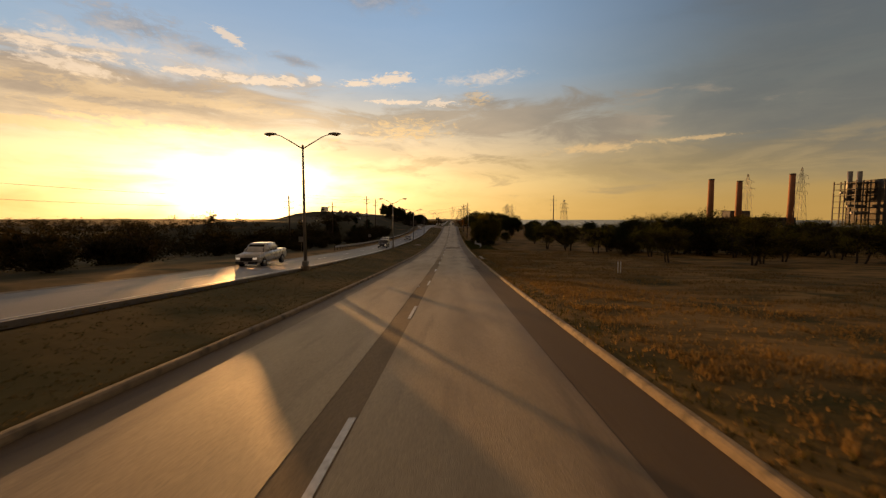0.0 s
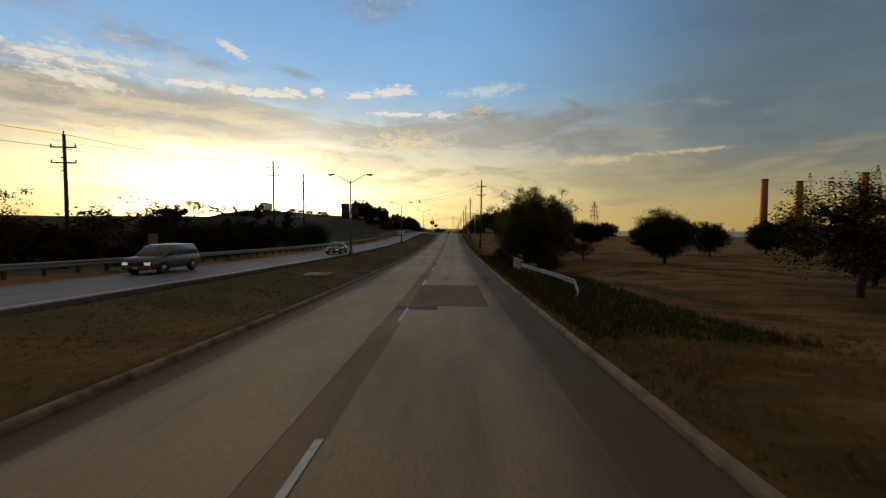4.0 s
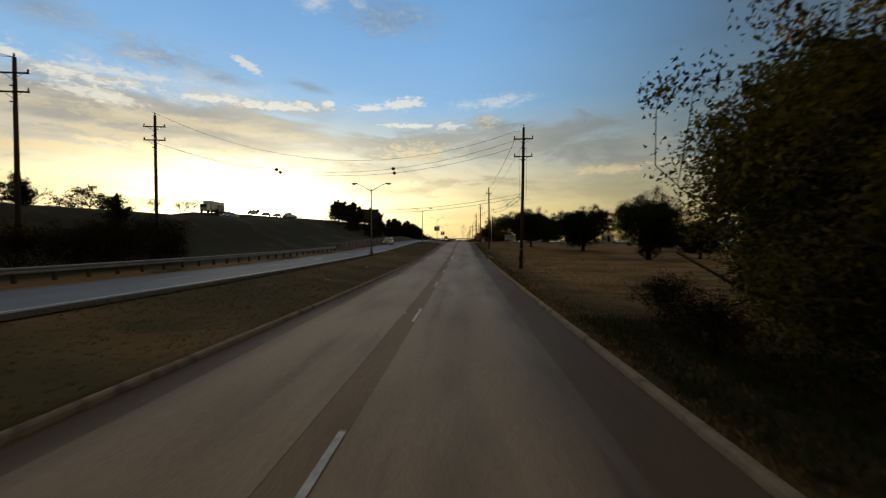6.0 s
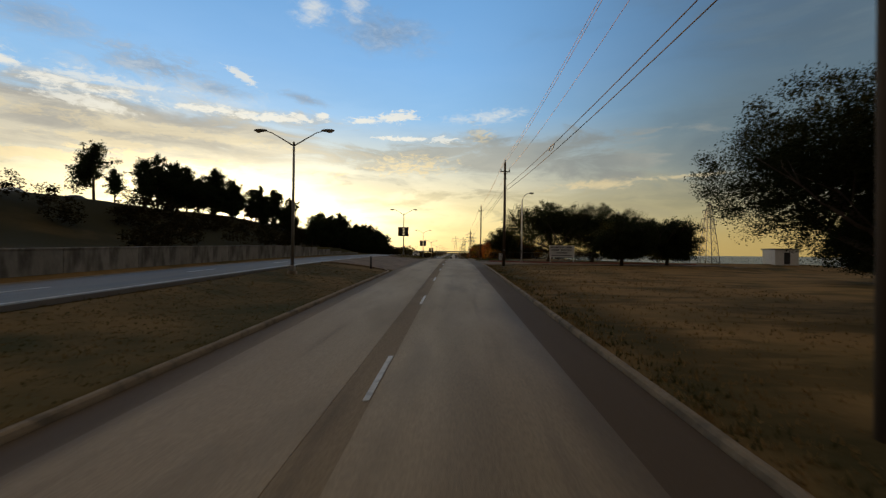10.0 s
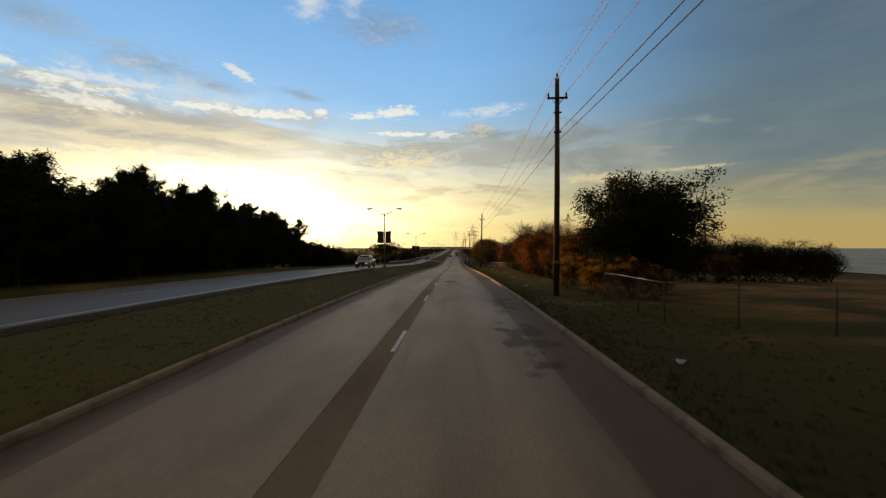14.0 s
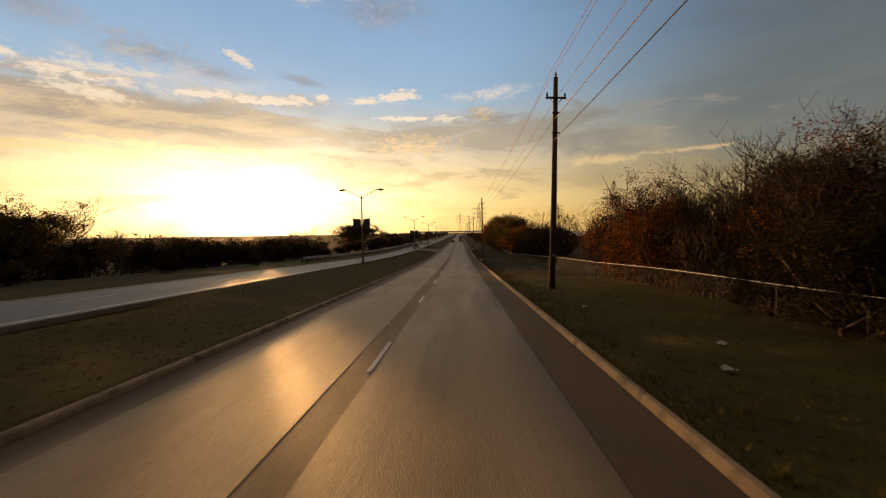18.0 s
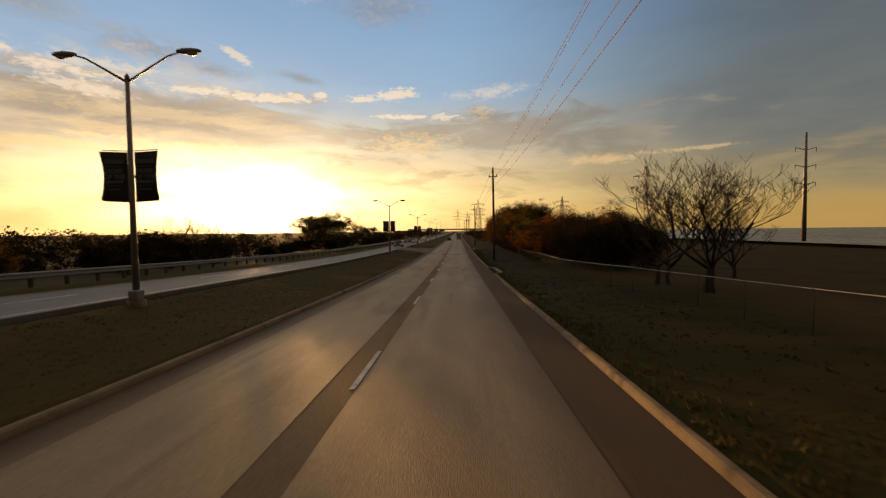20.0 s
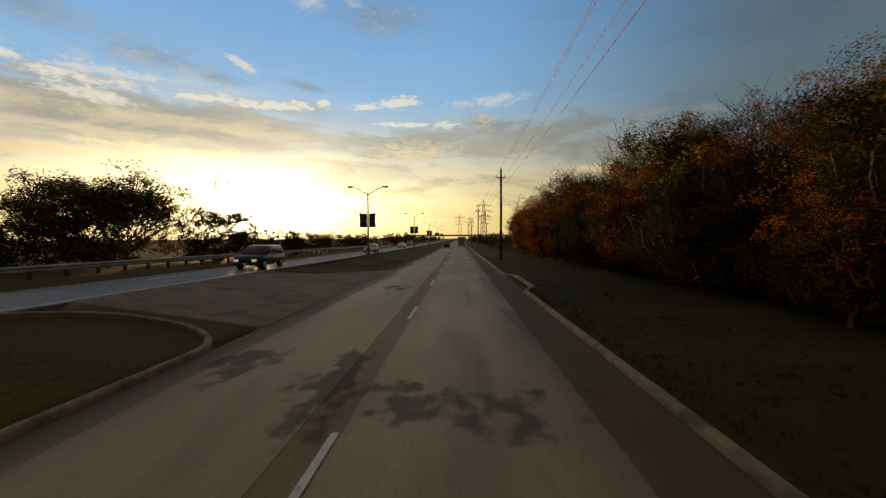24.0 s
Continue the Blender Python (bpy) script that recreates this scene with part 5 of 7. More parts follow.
for x, y, h in back + [(x, y, 3.2) for x, y in [(-40 - 14 * rl.random(), 36 + 2.2 * i) for i in range(55)] + [(-42 - 14 * rl.random(), 396 + 1.7 * i) for i in range(75)]]:
    for _ in range(14):
        a, q = rl.uniform(0, 6.283), rl.random()
        centres.append(Vector((x + math.cos(a) * 3.0 * rl.random(), y + math.sin(a) * 3.0 * rl.random(), land(x, y) + q * h * rl.uniform(0.8, 1.2))))
clumps = []
for x, y, h in massed:
    for _ in range(26):
        a, q, w = rl.uniform(0, 6.283), rl.random(), 0.62 * h * math.sqrt(rl.random())
        clumps.append(Vector((x + math.cos(a) * w, y + math.sin(a) * w, land(x, y) + (0.1 + 0.85 * q * (1 - 0.35 * (w / h) ** 2)) * h)))
tagged(new("brush", leaf_mesh("brush", rl, clumps, 0.62, 30, 0.24, M["brush_leaf"])), "dense brown-green brush on the bank and along the far verge", "brush", kind="stuff")
tagged(new("distant_brush", leaf_mesh("distant_brush", rng, centres, 1.3, 17, 0.5, M["brush_leaf"])), "distant brown-green woods and brush", "woods", kind="stuff")
for i in range(22):
    x, y = 42 + 3.2 * i + rng.uniform(-2, 2), 96 + rng.uniform(-8, 12) + 0.6 * i
    plant(MESQUITE[i % 2] if i % 3 else SMALL_OAK[i % 2], x, y, "tall thin-leaved tree in the wood at the field edge", scale=rng.uniform(1.4, 1.8) if i % 3 else 1.2, group="wood at the field edge")
for i in range(18):
    x, y = -24 - rng.uniform(0, 7), 122 + 3.1 * i
    plant(BUSH[i % 3], x, y, "dark brush at the foot of the bank", category="bush", name="bush", scale=rng.uniform(0.9, 1.3), group="brush on the bank", sink=0.2)
for i in range(21):
    x, y = -21.2 - rng.uniform(0, 2.5), 300 + 3.6 * i
    plant(CEDAR[i % 3], x, y, "ragged dark juniper on the bank beyond the road", scale=rng.uniform(0.65, 0.92), group="junipers on the bank", name="juniper_tree")
for x, y, s in ((21, 349, 0.85), (24.5, 350, 0.95), (28, 351.5, 1.0), (31.5, 352.5, 0.95), (35, 354.5, 1.0), (38.5, 356, 1.05), (42, 358, 1.0), (45, 360, 0.8), (33, 357, 1.1), (26, 355, 1.0)):
    plant(BUSH[int(x) % 3], x, y, "brush clump at the field edge", category="bush", name="bush", scale=s * 1.3, group="brush at the field edge", sink=0.2)
for x, y, s in ((10.2, 335.4, 0.55), (11.6, 334.0, 0.62), (9.8, 339.5, 0.6), (12.6, 332.6, 0.5), (10.6, 343.5, 0.7)):
    plant(AUTUMN[1], x, y, "golden-leaved shrub beside the fence corner", category="bush", name="thicket_bush", scale=s, group="golden shrubs at the fence", sink=0.1)
# taller trees that stand out of the thicket
for x, y, s in ((19.5, 509, 1.35), (19.5, 521, 1.9), (17.8, 531, 1.8), (20, 543, 1.9), (18, 556, 1.7), (21, 500, 1.3), (17.6, 482, 1.35), (18.2, 489, 1.45), (21, 477, 1.4)):
    plant(TALL, x, y, "tall rust-leaved tree rising out of the thicket", scale=s * 0.56, group="tall trees in the thicket")
for x, y, s in ((16.6, 504.5, 0.8), (17.2, 515, 0.95), (16.4, 526, 1.05), (17.0, 537, 1.2), (16.8, 549, 1.1), (17.5, 495, 0.9)):
    plant(SMALL_OAK[int(y) % 2], x, y, "dark evergreen tree in the thicket", scale=s, group="dark trees in the thicket")
TALL_GREEN = tree_kind(88, 11.0, 8.4, 2.2, "willow_leaf", per=80, size=0.12, clump=0.8, fill=190, depth=4, trunk_r=0.22, stems=2, low=0.3, leaf2="brush_leaf", share2=0.5, bark="twig", core=700, deep=0.8)
rng = random.Random(29)
for i in range(34):
    y = 499 + 4.1 * i + rng.uniform(-1, 1)
    k = (TALL, TALL_GREEN, TALL, BARE[0], TALL_GREEN, TALL, BARE[1])[i % 7]
    lab = {0: "tall rust-leaved tree rising out of the thicket", 1: "tall yellow-green tree with open branches in the thicket", 3: "bare winter tree with fine upright branches"}[0 if k is TALL else (1 if k is TALL_GREEN else 3)]
    plant(k, 17.2 + rng.uniform(0, 4.5), y, lab, scale=rng.uniform(0.92, 1.14) * (1.2 if k in BARE else 1.0) * (0.68 + 0.5 * step(509, 522, y) - 0.1 * step(560, 620, y)), group="tall trees in the thicket")
plant(MESQUITE[1], 18.5, 527, "yellow-green tree with open branches in the thicket", scale=1.55)
plant(MESQUITE[0], 17.5, 502, "yellow-green tree with open branches in the thicket", scale=1.4)
# low growth at the thicket's foot and round the culvert
rng = random.Random(27)
for i in range(70):
    y = 350 + 1.35 * i if i < 40 else 484 + 1.8 * (i - 40)
    plant(FAR_BUSH[i % 3], 11.6 + rng.uniform(0, 1.0) + (1.7 * step(372, 386, y) if i < 40 else 2.4 + 3 * (1 - step(470, 492, y))), y, "low dark briars at the foot of the thicket", category="bush", name="bush", scale=rng.uniform(0.38, 0.6), group="briars along the verge", sink=0.15)
for x, y, s in ((8.6, 147, 0.62), (9.4, 151, 0.55), (10.2, 139.5, 0.6), (11.6, 136, 0.55), (9.3, 134.5, 0.42), (13.5, 138, 0.7), (9.6, 130.5, 0.34)):
    plant(BUSH[int(y) % 3], x, y, "dark brush round the culvert headwall", category="bush", name="bush", scale=s, group="brush round the culvert", sink=0.15)

def lettering(text, size, x, y, z, parent, spread=1.0, ink="black_paint"):
    cu = bpy.data.curves.new("letters", "FONT")
    cu.body, cu.size, cu.align_x, cu.extrude, cu.space_character = text, size, "CENTER", 0.004, spread
    cu.offset = 0.012
    ob = new("letters_source", cu)
    me = bpy.data.meshes.new_from_object(ob.evaluated_get(bpy.context.evaluated_depsgraph_get()))
    bpy.data.objects.remove(ob)
    me.materials.clear()
    me.materials.append(M[ink])
    o = part("lettering", me, None, parent)
    o.matrix_basis = pose(x, y, z, 90, 0, 0)
    return o


# ---- street lamps ----
def street_lamp(drop=0.0):
    up = 9.2 - drop
    t = thing("street_lamp", "tall galvanised street lamp with two arms in the median", "street lamp", group="street lamps in the median")
    part("footing", tubes("footing", [([(0, 0, -0.5), (0, 0, 0.22)], [0.34, 0.33], 14)], M["kerb"]), None, t, "round concrete footing")
    part("base_box", new_box(-0.2, 0.2, -0.2, 0.2, 0.22, 0.62, bevel=0.04), M["galv"], t)
    part("pole", tubes("pole", [([(0, 0, 0.6), (0, 0, 5), (0, 0, up)], [0.125, 0.10, 0.07], 12)], M["galv"]), None, t)
    part("pole_cap", tubes("pole_cap", [([(0, 0, up), (0, 0, up + 0.12), (0, 0, up + 0.22)], [0.085, 0.085, 0.02], 10)], M["galv"]), None, t)
    for s in (-1, 1):
        arm = part("arm", tubes("arm", [([(0.05 * s, 0, up - 0.08), (0.9 * s, 0, up + 0.42), (1.6 * s, 0, up + 0.82), (2.0 * s, 0, up + 0.94)], [0.05, 0.042, 0.035, 0.03], 8)], M["galv"]), None, t)
        bm = bmesh.new()
        bmesh.ops.create_uvsphere(bm, u_segments=12, v_segments=8, radius=1, matrix=Matrix.Translation((2.42 * s, 0, up + 0.99)) @ Matrix.Diagonal((0.5, 0.17, 0.11, 1)))
        head = part("lamp_head", bm, M["galv"], t)
        smooth_(head.data)
        bm = bmesh.new()
        bmesh.ops.create_uvsphere(bm, u_segments=12, v_segments=6, radius=1, matrix=Matrix.Translation((2.55 * s, 0, up + 0.92)) @ Matrix.Diagonal((0.22, 0.13, 0.10, 1)))
        smooth_(part("lens", bm, M["lens"], head, "amber-tinted glass lens").data)
    return t


def banner_lamp(drop=0.0):
    t = street_lamp(drop)
    t["label"] = "tall galvanised street lamp with two dark banners in the median"
    for s in (-1, 1):
        n = 8
        vs, fs = [], []
        for i in range(n + 1):
            for j in range(5):
                u, v = i / n, j / 4
                bow = 0.10 * math.sin(math.pi * v) * (1 if s < 0 else -0.4)
                vs.append((s * (0.14 + (0.92 if s > 0 else 1.1) * u) + 0.06 * math.sin(math.pi * v) * s * -u, bow * u + 0.02, 4.58 - drop + 1.88 * v + 0.05 * u))
        fs = [(i * 5 + j, (i + 1) * 5 + j, (i + 1) * 5 + j + 1, i * 5 + j + 1) for i in range(n) for j in range(4)]
        b = part("banner", smooth_(mesh_from("banner", vs, fs, M["banner"])), None, t, "dark weathered cloth banner")
        so = b.modifiers.new("cloth", "SOLIDIFY")
        so.thickness = 0.012
        x = s * 0.6
        for txt, z in (("HOME", 5.66), ("OF THE", 5.44)):
            lettering(txt, 0.235, x, -0.078, z - drop, b, 1.05, "banner_print")
        for w, h, z in ((0.74, 0.16, 6.02), (0.6, 0.03, 5.90), (0.66, 0.10, 5.28), (0.6, 0.02, 5.18), (0.42, 0.04, 5.02)):
            part("print_bar", new_box(x - w / 2, x + w / 2, -0.085, -0.07, z - drop, z - drop + h), M["banner_print"], b)
        for z in (4.56 - drop, 6.5 - drop):
            part("banner_rod", tubes("banner_rod", [([(0.05 * s, 0, z), (1.1 * s, 0, z + 0.05)], [0.018, 0.015], 6)], M["steel_dark"]), None, t)
    return t


kinds = (street_lamp(), banner_lamp(), banner_lamp(0.55))
LAMPS = ((31.8, -10.0, 0), (86.5, -10.9, 0), (140.0, -11.6, 1), (194.6, -11.7, 1), (257.0, -10.3, 0), (316.4, -9.7, 1), (377.5, -10.2, 1), (437.6, -10.7, 1), (498.1, -10.55, 1), (558.6, -11.2, 1), (619, -11.2, 1), (680, -11.2, 1), (741, -11.2, 1), (802, -11.2, 1))
first = {}
for y, x, kind in LAMPS:
    m = pose(x, y, land(x, y) - 0.02)
    kind = 2 if y > 300 else kind
    if kind not in first:
        first[kind] = kinds[kind]
        first[kind].matrix_basis = m
    else:
        copy_thing(first[kind], m)


# ---- utility poles and wires ----
def utility_pole(h, arms):
    t = thing("utility_pole", "weathered wooden utility pole with a crossarm on the verge", "utility pole", group="utility poles along the road")
    part("pole", tubes("pole", [([(0, 0, -0.6), (0.03, 0, h * 0.5), (0, 0.02, h)], [0.19, 0.165, 0.13], 12)], M["pole_wood"]), None, t)
    for z, w in arms:
        arm = part("crossarm", new_box(-w, w, -0.16, -0.05, z - 0.06, z + 0.06, bevel=0.012), M["pole_wood"], t)
        for s in (-1, 1):
            part("insulator", tubes("insulator", [([(s * (w - 0.08), -0.1, z + 0.05), (s * (w - 0.08), -0.1, z + 0.16), (s * (w - 0.08), -0.1, z + 0.2), (s * (w - 0.08), -0.1, z + 0.32)], [0.03, 0.075, 0.06, 0.03], 8)], M["steel_dark"]), None, arm)
            part("brace", tubes("brace", [([(0, -0.13, z - 0.5), (s * w * 0.6, -0.12, z - 0.05)], [0.02, 0.02], 5)], M["steel_dark"]), None, arm)
    part("top_insulator", tubes("top_insulator", [([(0, 0, h), (0, 0, h + 0.12), (0, 0, h + 0.2), (0, 0, h + 0.32)], [0.03, 0.07, 0.06, 0.03], 8)], M["steel_dark"]), None, t)
    for z in (h - 2.2, h - 3.4):
        part("bracket", new_box(-0.22, 0.24, -0.2, -0.12, z, z + 0.09, bevel=0.01), M["steel_dark"], t)
    part("tag", new_box(-0.1, 0.1, -0.21, -0.195, 2.0, 2.14), M["galv"], t, "small metal tag")
    return t


POLES = ((178.5, 7.5, 14.6), (233.6, 7.55, 14.2), (281.5, 7.4, 13.3), (334.9, 7.6, 13.4), (410.0, 7.4, 12.8), (485.8, 7.2, 13.8), (560, 7.3, 12.8), (633, 7.3, 13), (706, 7.3, 13), (780, 7.3, 13))
tops = []
for i, (y, x, h) in enumerate(POLES):
    t = utility_pole(h, ((h - 1.25, 0.62),) if i else ((h - 1.2, 1.0), (h - 3.0, 0.95)))
    t.matrix_basis = pose(x, y, land(x, y), 0, (1.4, -0.4, 0.3, 0.2)[i % 4] * (1 if i else 0.6), 4 * ((i * 37) % 5 - 2))
    tops.append(Vector((x, y, land(x, y) + h)))
# the pole with slack cable at its foot
t = thing("cable_coil", "loose coil of black cable hung on the pole", "cable", pose(7.5, 178.5, land(7.5, 178.5)))
ring = [(0.34 * math.cos(a * 0.55) * (1 + 0.05 * math.sin(a * 1.7)), -0.24 - 0.012 * a, 1.0 + 0.42 * math.sin(a * 0.55)) for a in range(46)]
part("coiled_cable", tubes("coiled_cable", [(ring, [0.016] * 46, 5)], M["steel_dark"]), None, t)
part("hook", new_box(-0.03, 0.03, -0.32, -0.12, 1.40, 1.44), M["galv"], t)
for dx, seed in ((0.25, 1), (-0.22, 2), (0.5, 3)):
    r = random.Random(seed)
    pts = [(7.5 + dx + 0.05 * r.uniform(-1, 1), 178.3, land(7.5, 178.5) + z) for z in (12.6, 11.4, 9.8, 8.2 + r.random(), 7.4)]
    tagged(new("hanging_cable", tubes("hanging_cable", [(pts, [0.014] * 5, 4)], M["wire"])), "loose black cable hanging down the wooden pole", "cable", group="hanging cables")


def span(a, b, sag, r, n=14):
    return [a.lerp(b, i / n) - Vector((0, 0, 4 * sag * (i / n) * (1 - i / n))) for i in range(n + 1)]


def wire_run(points, sag, r, label, name="overhead_wire", mat="wire"):
    pts = []
    for a, b in zip(points, points[1:]):
        pts += span(a, b, sag, r)[(1 if pts else 0):]
    return tagged(new(name, tubes(name, [(pts, [r] * len(pts), 6)], M[mat])), label, "wire", group="overhead wires")


for dx, dz in ((0.0, 0.32), (-0.54, -0.93), (0.54, -0.93)):
    wire_run([p + Vector((dx, -0.1, dz)) for p in tops], 0.7, 0.014, "thin bare power line strung between the wooden poles", mat="bare_wire")
HANG = (-6.6, -4.7, -3.2, -3.3, -3.3)      # below each pole's top
hung = lambda k, low: tops[k] + Vector((0.15, -0.15, HANG[k] - low))
for low, last in ((0.0, 3), (0.5, 4)):
    for k in range(last):
        wire_run([hung(k, low), hung(k + 1, low)], 0.9 if k == 0 else 0.35, 0.02, "thick black telephone cable strung between the wooden poles")
wire_run([p + Vector((0.2, -0.15, -2.5)) for p in tops[3:]], 0.6, 0.018, "service cable strung between the wooden poles, coloured orange as if sunlit", mat="bare_wire")


def slack_loop(y, k):
    a, b = hung(k, 0.0), hung(k + 1, 0.0)
    u = (y - a.y) / (b.y - a.y)
    c = a.lerp(b, u) - Vector((0, 0, 4 * (0.9 if k == 0 else 0.35) * u * (1 - u)))
    pts = [c + Vector((0.02 * math.sin(3 * q), 0.75 * math.cos(q), 0.16 * math.sin(q) - 0.1)) for q in [2 * math.pi * i / 20 for i in range(21)]]
    t = tagged(new("cable_loop", tubes("cable_loop", [(pts, [0.022] * 21, 5), ([p + Vector((0.03, 0, 0.03)) for p in pts], [0.018] * 21, 5)], M["steel_dark"])), "snowshoe-shaped slack loop on the overhead cable", "cable", group="slack loops on the cable")


slack_loop(194, 0)
slack_loop(222, 0)
slack_loop(256, 1)

# poles beyond the other road, and the lines with marker balls that cross to the near pole
left = []
for x, y, h in ((-32, 164.5, 15.5), (-31.0, 177.6, 15.0), (-36, 96, 12), (-34, 124, 12)):
    t = utility_pole(h, ((h - 1.2, 1.1), (h - 2.6, 1.1)))
    t["label"] = "tall wooden utility pole with two crossarms on the bank"
    z = land(x, y) if y > 150 else land(x, y)
    base = 10.6 - h if y > 170 else min(z, road_z(y) + 1.2)
    t.matrix_basis = pose(x, y, base, 0, 0, 8)
    left.append(Vector((x, y, base + h)))
cross = ((Vector((-31, 177.3, 10.87)), Vector((7.0, 178.3, 8.73)), 3.99), (Vector((-31, 177.1, 7.75)), Vector((7.0, 178.1, 7.78)), 3.27), (Vector((-31, 178.3, 7.74)), Vector((7.0, 178.5, 7.16)), 3.18))
for a, b, sag in cross:
    wire_run([a, b], sag, 0.016, "thick power line crossing the road from pole to pole")
for z0, z1, sag in ((3.83, 2.30, 2.43), (3.63, 1.93, 2.40)):
    wire_run([Vector((-30.9, 177.5, z0)), Vector((7.4, 178.4, z1)), ], sag, 0.018, "black telephone cable crossing the road from pole to pole")
for a, b in ((Vector((-60, 150, left[0].z + 1)), left[0]), (Vector((-60, 150, left[0].z)), left[0] + Vector((0, 0, -1.2))), (left[2], left[3]), (left[2] + Vector((0, 0, -1.2)), left[3] + Vector((0, 0, -1.2))), (left[3], left[0]), (Vector((-60, 40, left[2].z)), left[2]), (Vector((-60, 40, left[2].z - 2)), left[2] + Vector((0, 0, -2)))):
    wire_run([a, b], 0.8, 0.02, "power line running along the bank")
for u in (0.345, 0.665):
    for a, b, sag in cross[1:]:
        c = a.lerp(b, u) - Vector((0, 0, 4 * sag * u * (1 - u)))
        bm = bmesh.new()
        bmesh.ops.create_uvsphere(bm, u_segments=14, v_segments=10, radius=0.17, matrix=Matrix.Translation(c))
        bmesh.ops.create_cone(bm, cap_ends=True, segments=10, radius1=0.04, radius2=0.04, depth=0.44, matrix=Matrix.Translation(c) @ pose(0, 0, 0, 0, 90, 0))
        ob = part("marker_ball", bm, M["steel_dark"], None)
        smooth_(ob.data)
        tagged(ob, "dark round aerial marker ball clamped on the power line", "marker ball", group="marker balls on the line")


# ---- guard rails, walls and fences ----
def guard_rail(pts, label, rail_h=0.68, z_of=land, post_step=1.9, tilt=0.0):
    t = thing("guard_rail", label, "guard rail")
    prof = ((0.0, -0.16), (0.05, -0.12), (0.05, -0.06), (0.0, -0.02), (0.0, 0.02), (0.05, 0.06), (0.05, 0.12), (0.0, 0.16))
    vs, fs = [], []
    fine = []
    for a, b in zip(pts, pts[1:]):
        n = max(1, round(math.dist(a[:2], b[:2]) / post_step))
        fine += [Vector(a).lerp(Vector(b), i / n) for i in range(n)]
    fine.append(Vector(pts[-1]))
    for i, p in enumerate(fine):
        q0, q1 = fine[max(0, i - 1)], fine[min(len(fine) - 1, i + 1)]
        d = (q1 - q0).normalized()
        n = Vector((-d.y, d.x, 0)) if d.y < 0 else Vector((d.y, -d.x, 0))
        n = n * (1 if p.x < 0 else -1)
        for a, b in prof:
            vs.append((p.x + n.x * a, p.y + n.y * a, p.z + b))
    m = len(prof)
    fs = [(i * m + k, i * m + k + 1, (i + 1) * m + k + 1, (i + 1) * m + k) for i in range(len(fine) - 1) for k in range(m - 1)]
    beam = part("w_beam", mesh_from("w_beam", vs, fs, M["galv"]), None, t)
    so = beam.modifiers.new("sheet", "SOLIDIFY")
    so.thickness = 0.006
    for p in fine:
        s = 1 if p.x < 0 else -1
        g = z_of(p.x, p.y)
        part("post", new_box(p.x - 0.08 - 0.1 * s, p.x + 0.08 - 0.1 * s, p.y - 0.08, p.y + 0.08, g - 0.4, max(g + 0.2, p.z + 0.12), bevel=0.01), M["pole_wood"], t)
    return t


lx = lambda y: other_far(y) - 1.1 - 1.4 * step(420, 460, y)
guard_rail([(lx(y), y, road_z(y) + LIFT + 0.72) for y in range(71, 207, 12)], "long galvanised guard rail on wooden posts beside the other road")
guard_rail([(lx(y), y, road_z(y) + LIFT + 0.72) for y in range(440, 600, 12)], "galvanised guard rail beside the other road")
guard_rail([(7.9, 107.6, -4.95), (8.4, 108.7, -4.65), (8.9, 111.2, -4.40), (8.8, 117, -4.50), (8.6, 122, -4.66), (8.4, 127.9, -4.80)], "bent galvanised guard rail with a crushed end before the culvert")

hw = thing("culvert_headwall", "stained concrete headwall of the culvert under the willow", "headwall", pose(8.35, 135, road_z(135)))
part("wall", new_box(0, 0.35, -6.9, -1.6, -1.2, 0.92, bevel=0.03), M["wall"], hw)
part("wing", new_box(0.36, 1.6, -6.9, -6.6, -1.2, 0.6, bevel=0.03), M["wall"], hw)
part("hand_rail", tubes("hand_rail", [([(0.17, -6.7, 0.85), (0.17, -6.65, 1.25), (0.17, -6.3, 1.36), (0.17, -4.6, 1.36), (0.17, -4.3, 1.25), (0.17, -4.25, 0.85)], [0.03] * 6, 7)], M["galv"]), None, hw, "bent steel hand rail")
part("rail_post", tubes("rail_post", [([(0.17, -5.4, 0.85), (0.17, -5.4, 1.36)], [0.025, 0.025], 6)], M["galv"]), None, hw)

rw = thing("retaining_wall", "long low stained concrete retaining wall below the bank", "wall", kind="structure")
for i in range(19):
    y0 = 206 + 5.5 * i
    x = lx(y0 + 2.7) - 0.3
    z = road_z(y0 + 2.7) + LIFT
    hgt = 1.45 * step(196, 214, y0 + 3) * (1 - 0.8 * step(275, 302, y0))
    b = part("panel", new_box(-0.15, 0.15, -2.73, 2.73, -0.5, hgt, bevel=0.012), M["wall"], rw)
    sl = math.degrees(math.atan((road_z(y0 + 5.4) - road_z(y0)) / 5.4))
    b.matrix_basis = pose(x, y0 + 2.7, z, sl, 0, math.degrees(math.atan2(-(lx(y0 + 5.4) - lx(y0)), 5.4)))
    c = part("coping", new_box(-0.2, 0.2, -2.74, 2.74, hgt, hgt + 0.1, bevel=0.015), M["wall"], rw)
    c.matrix_basis = b.matrix_basis.copy()


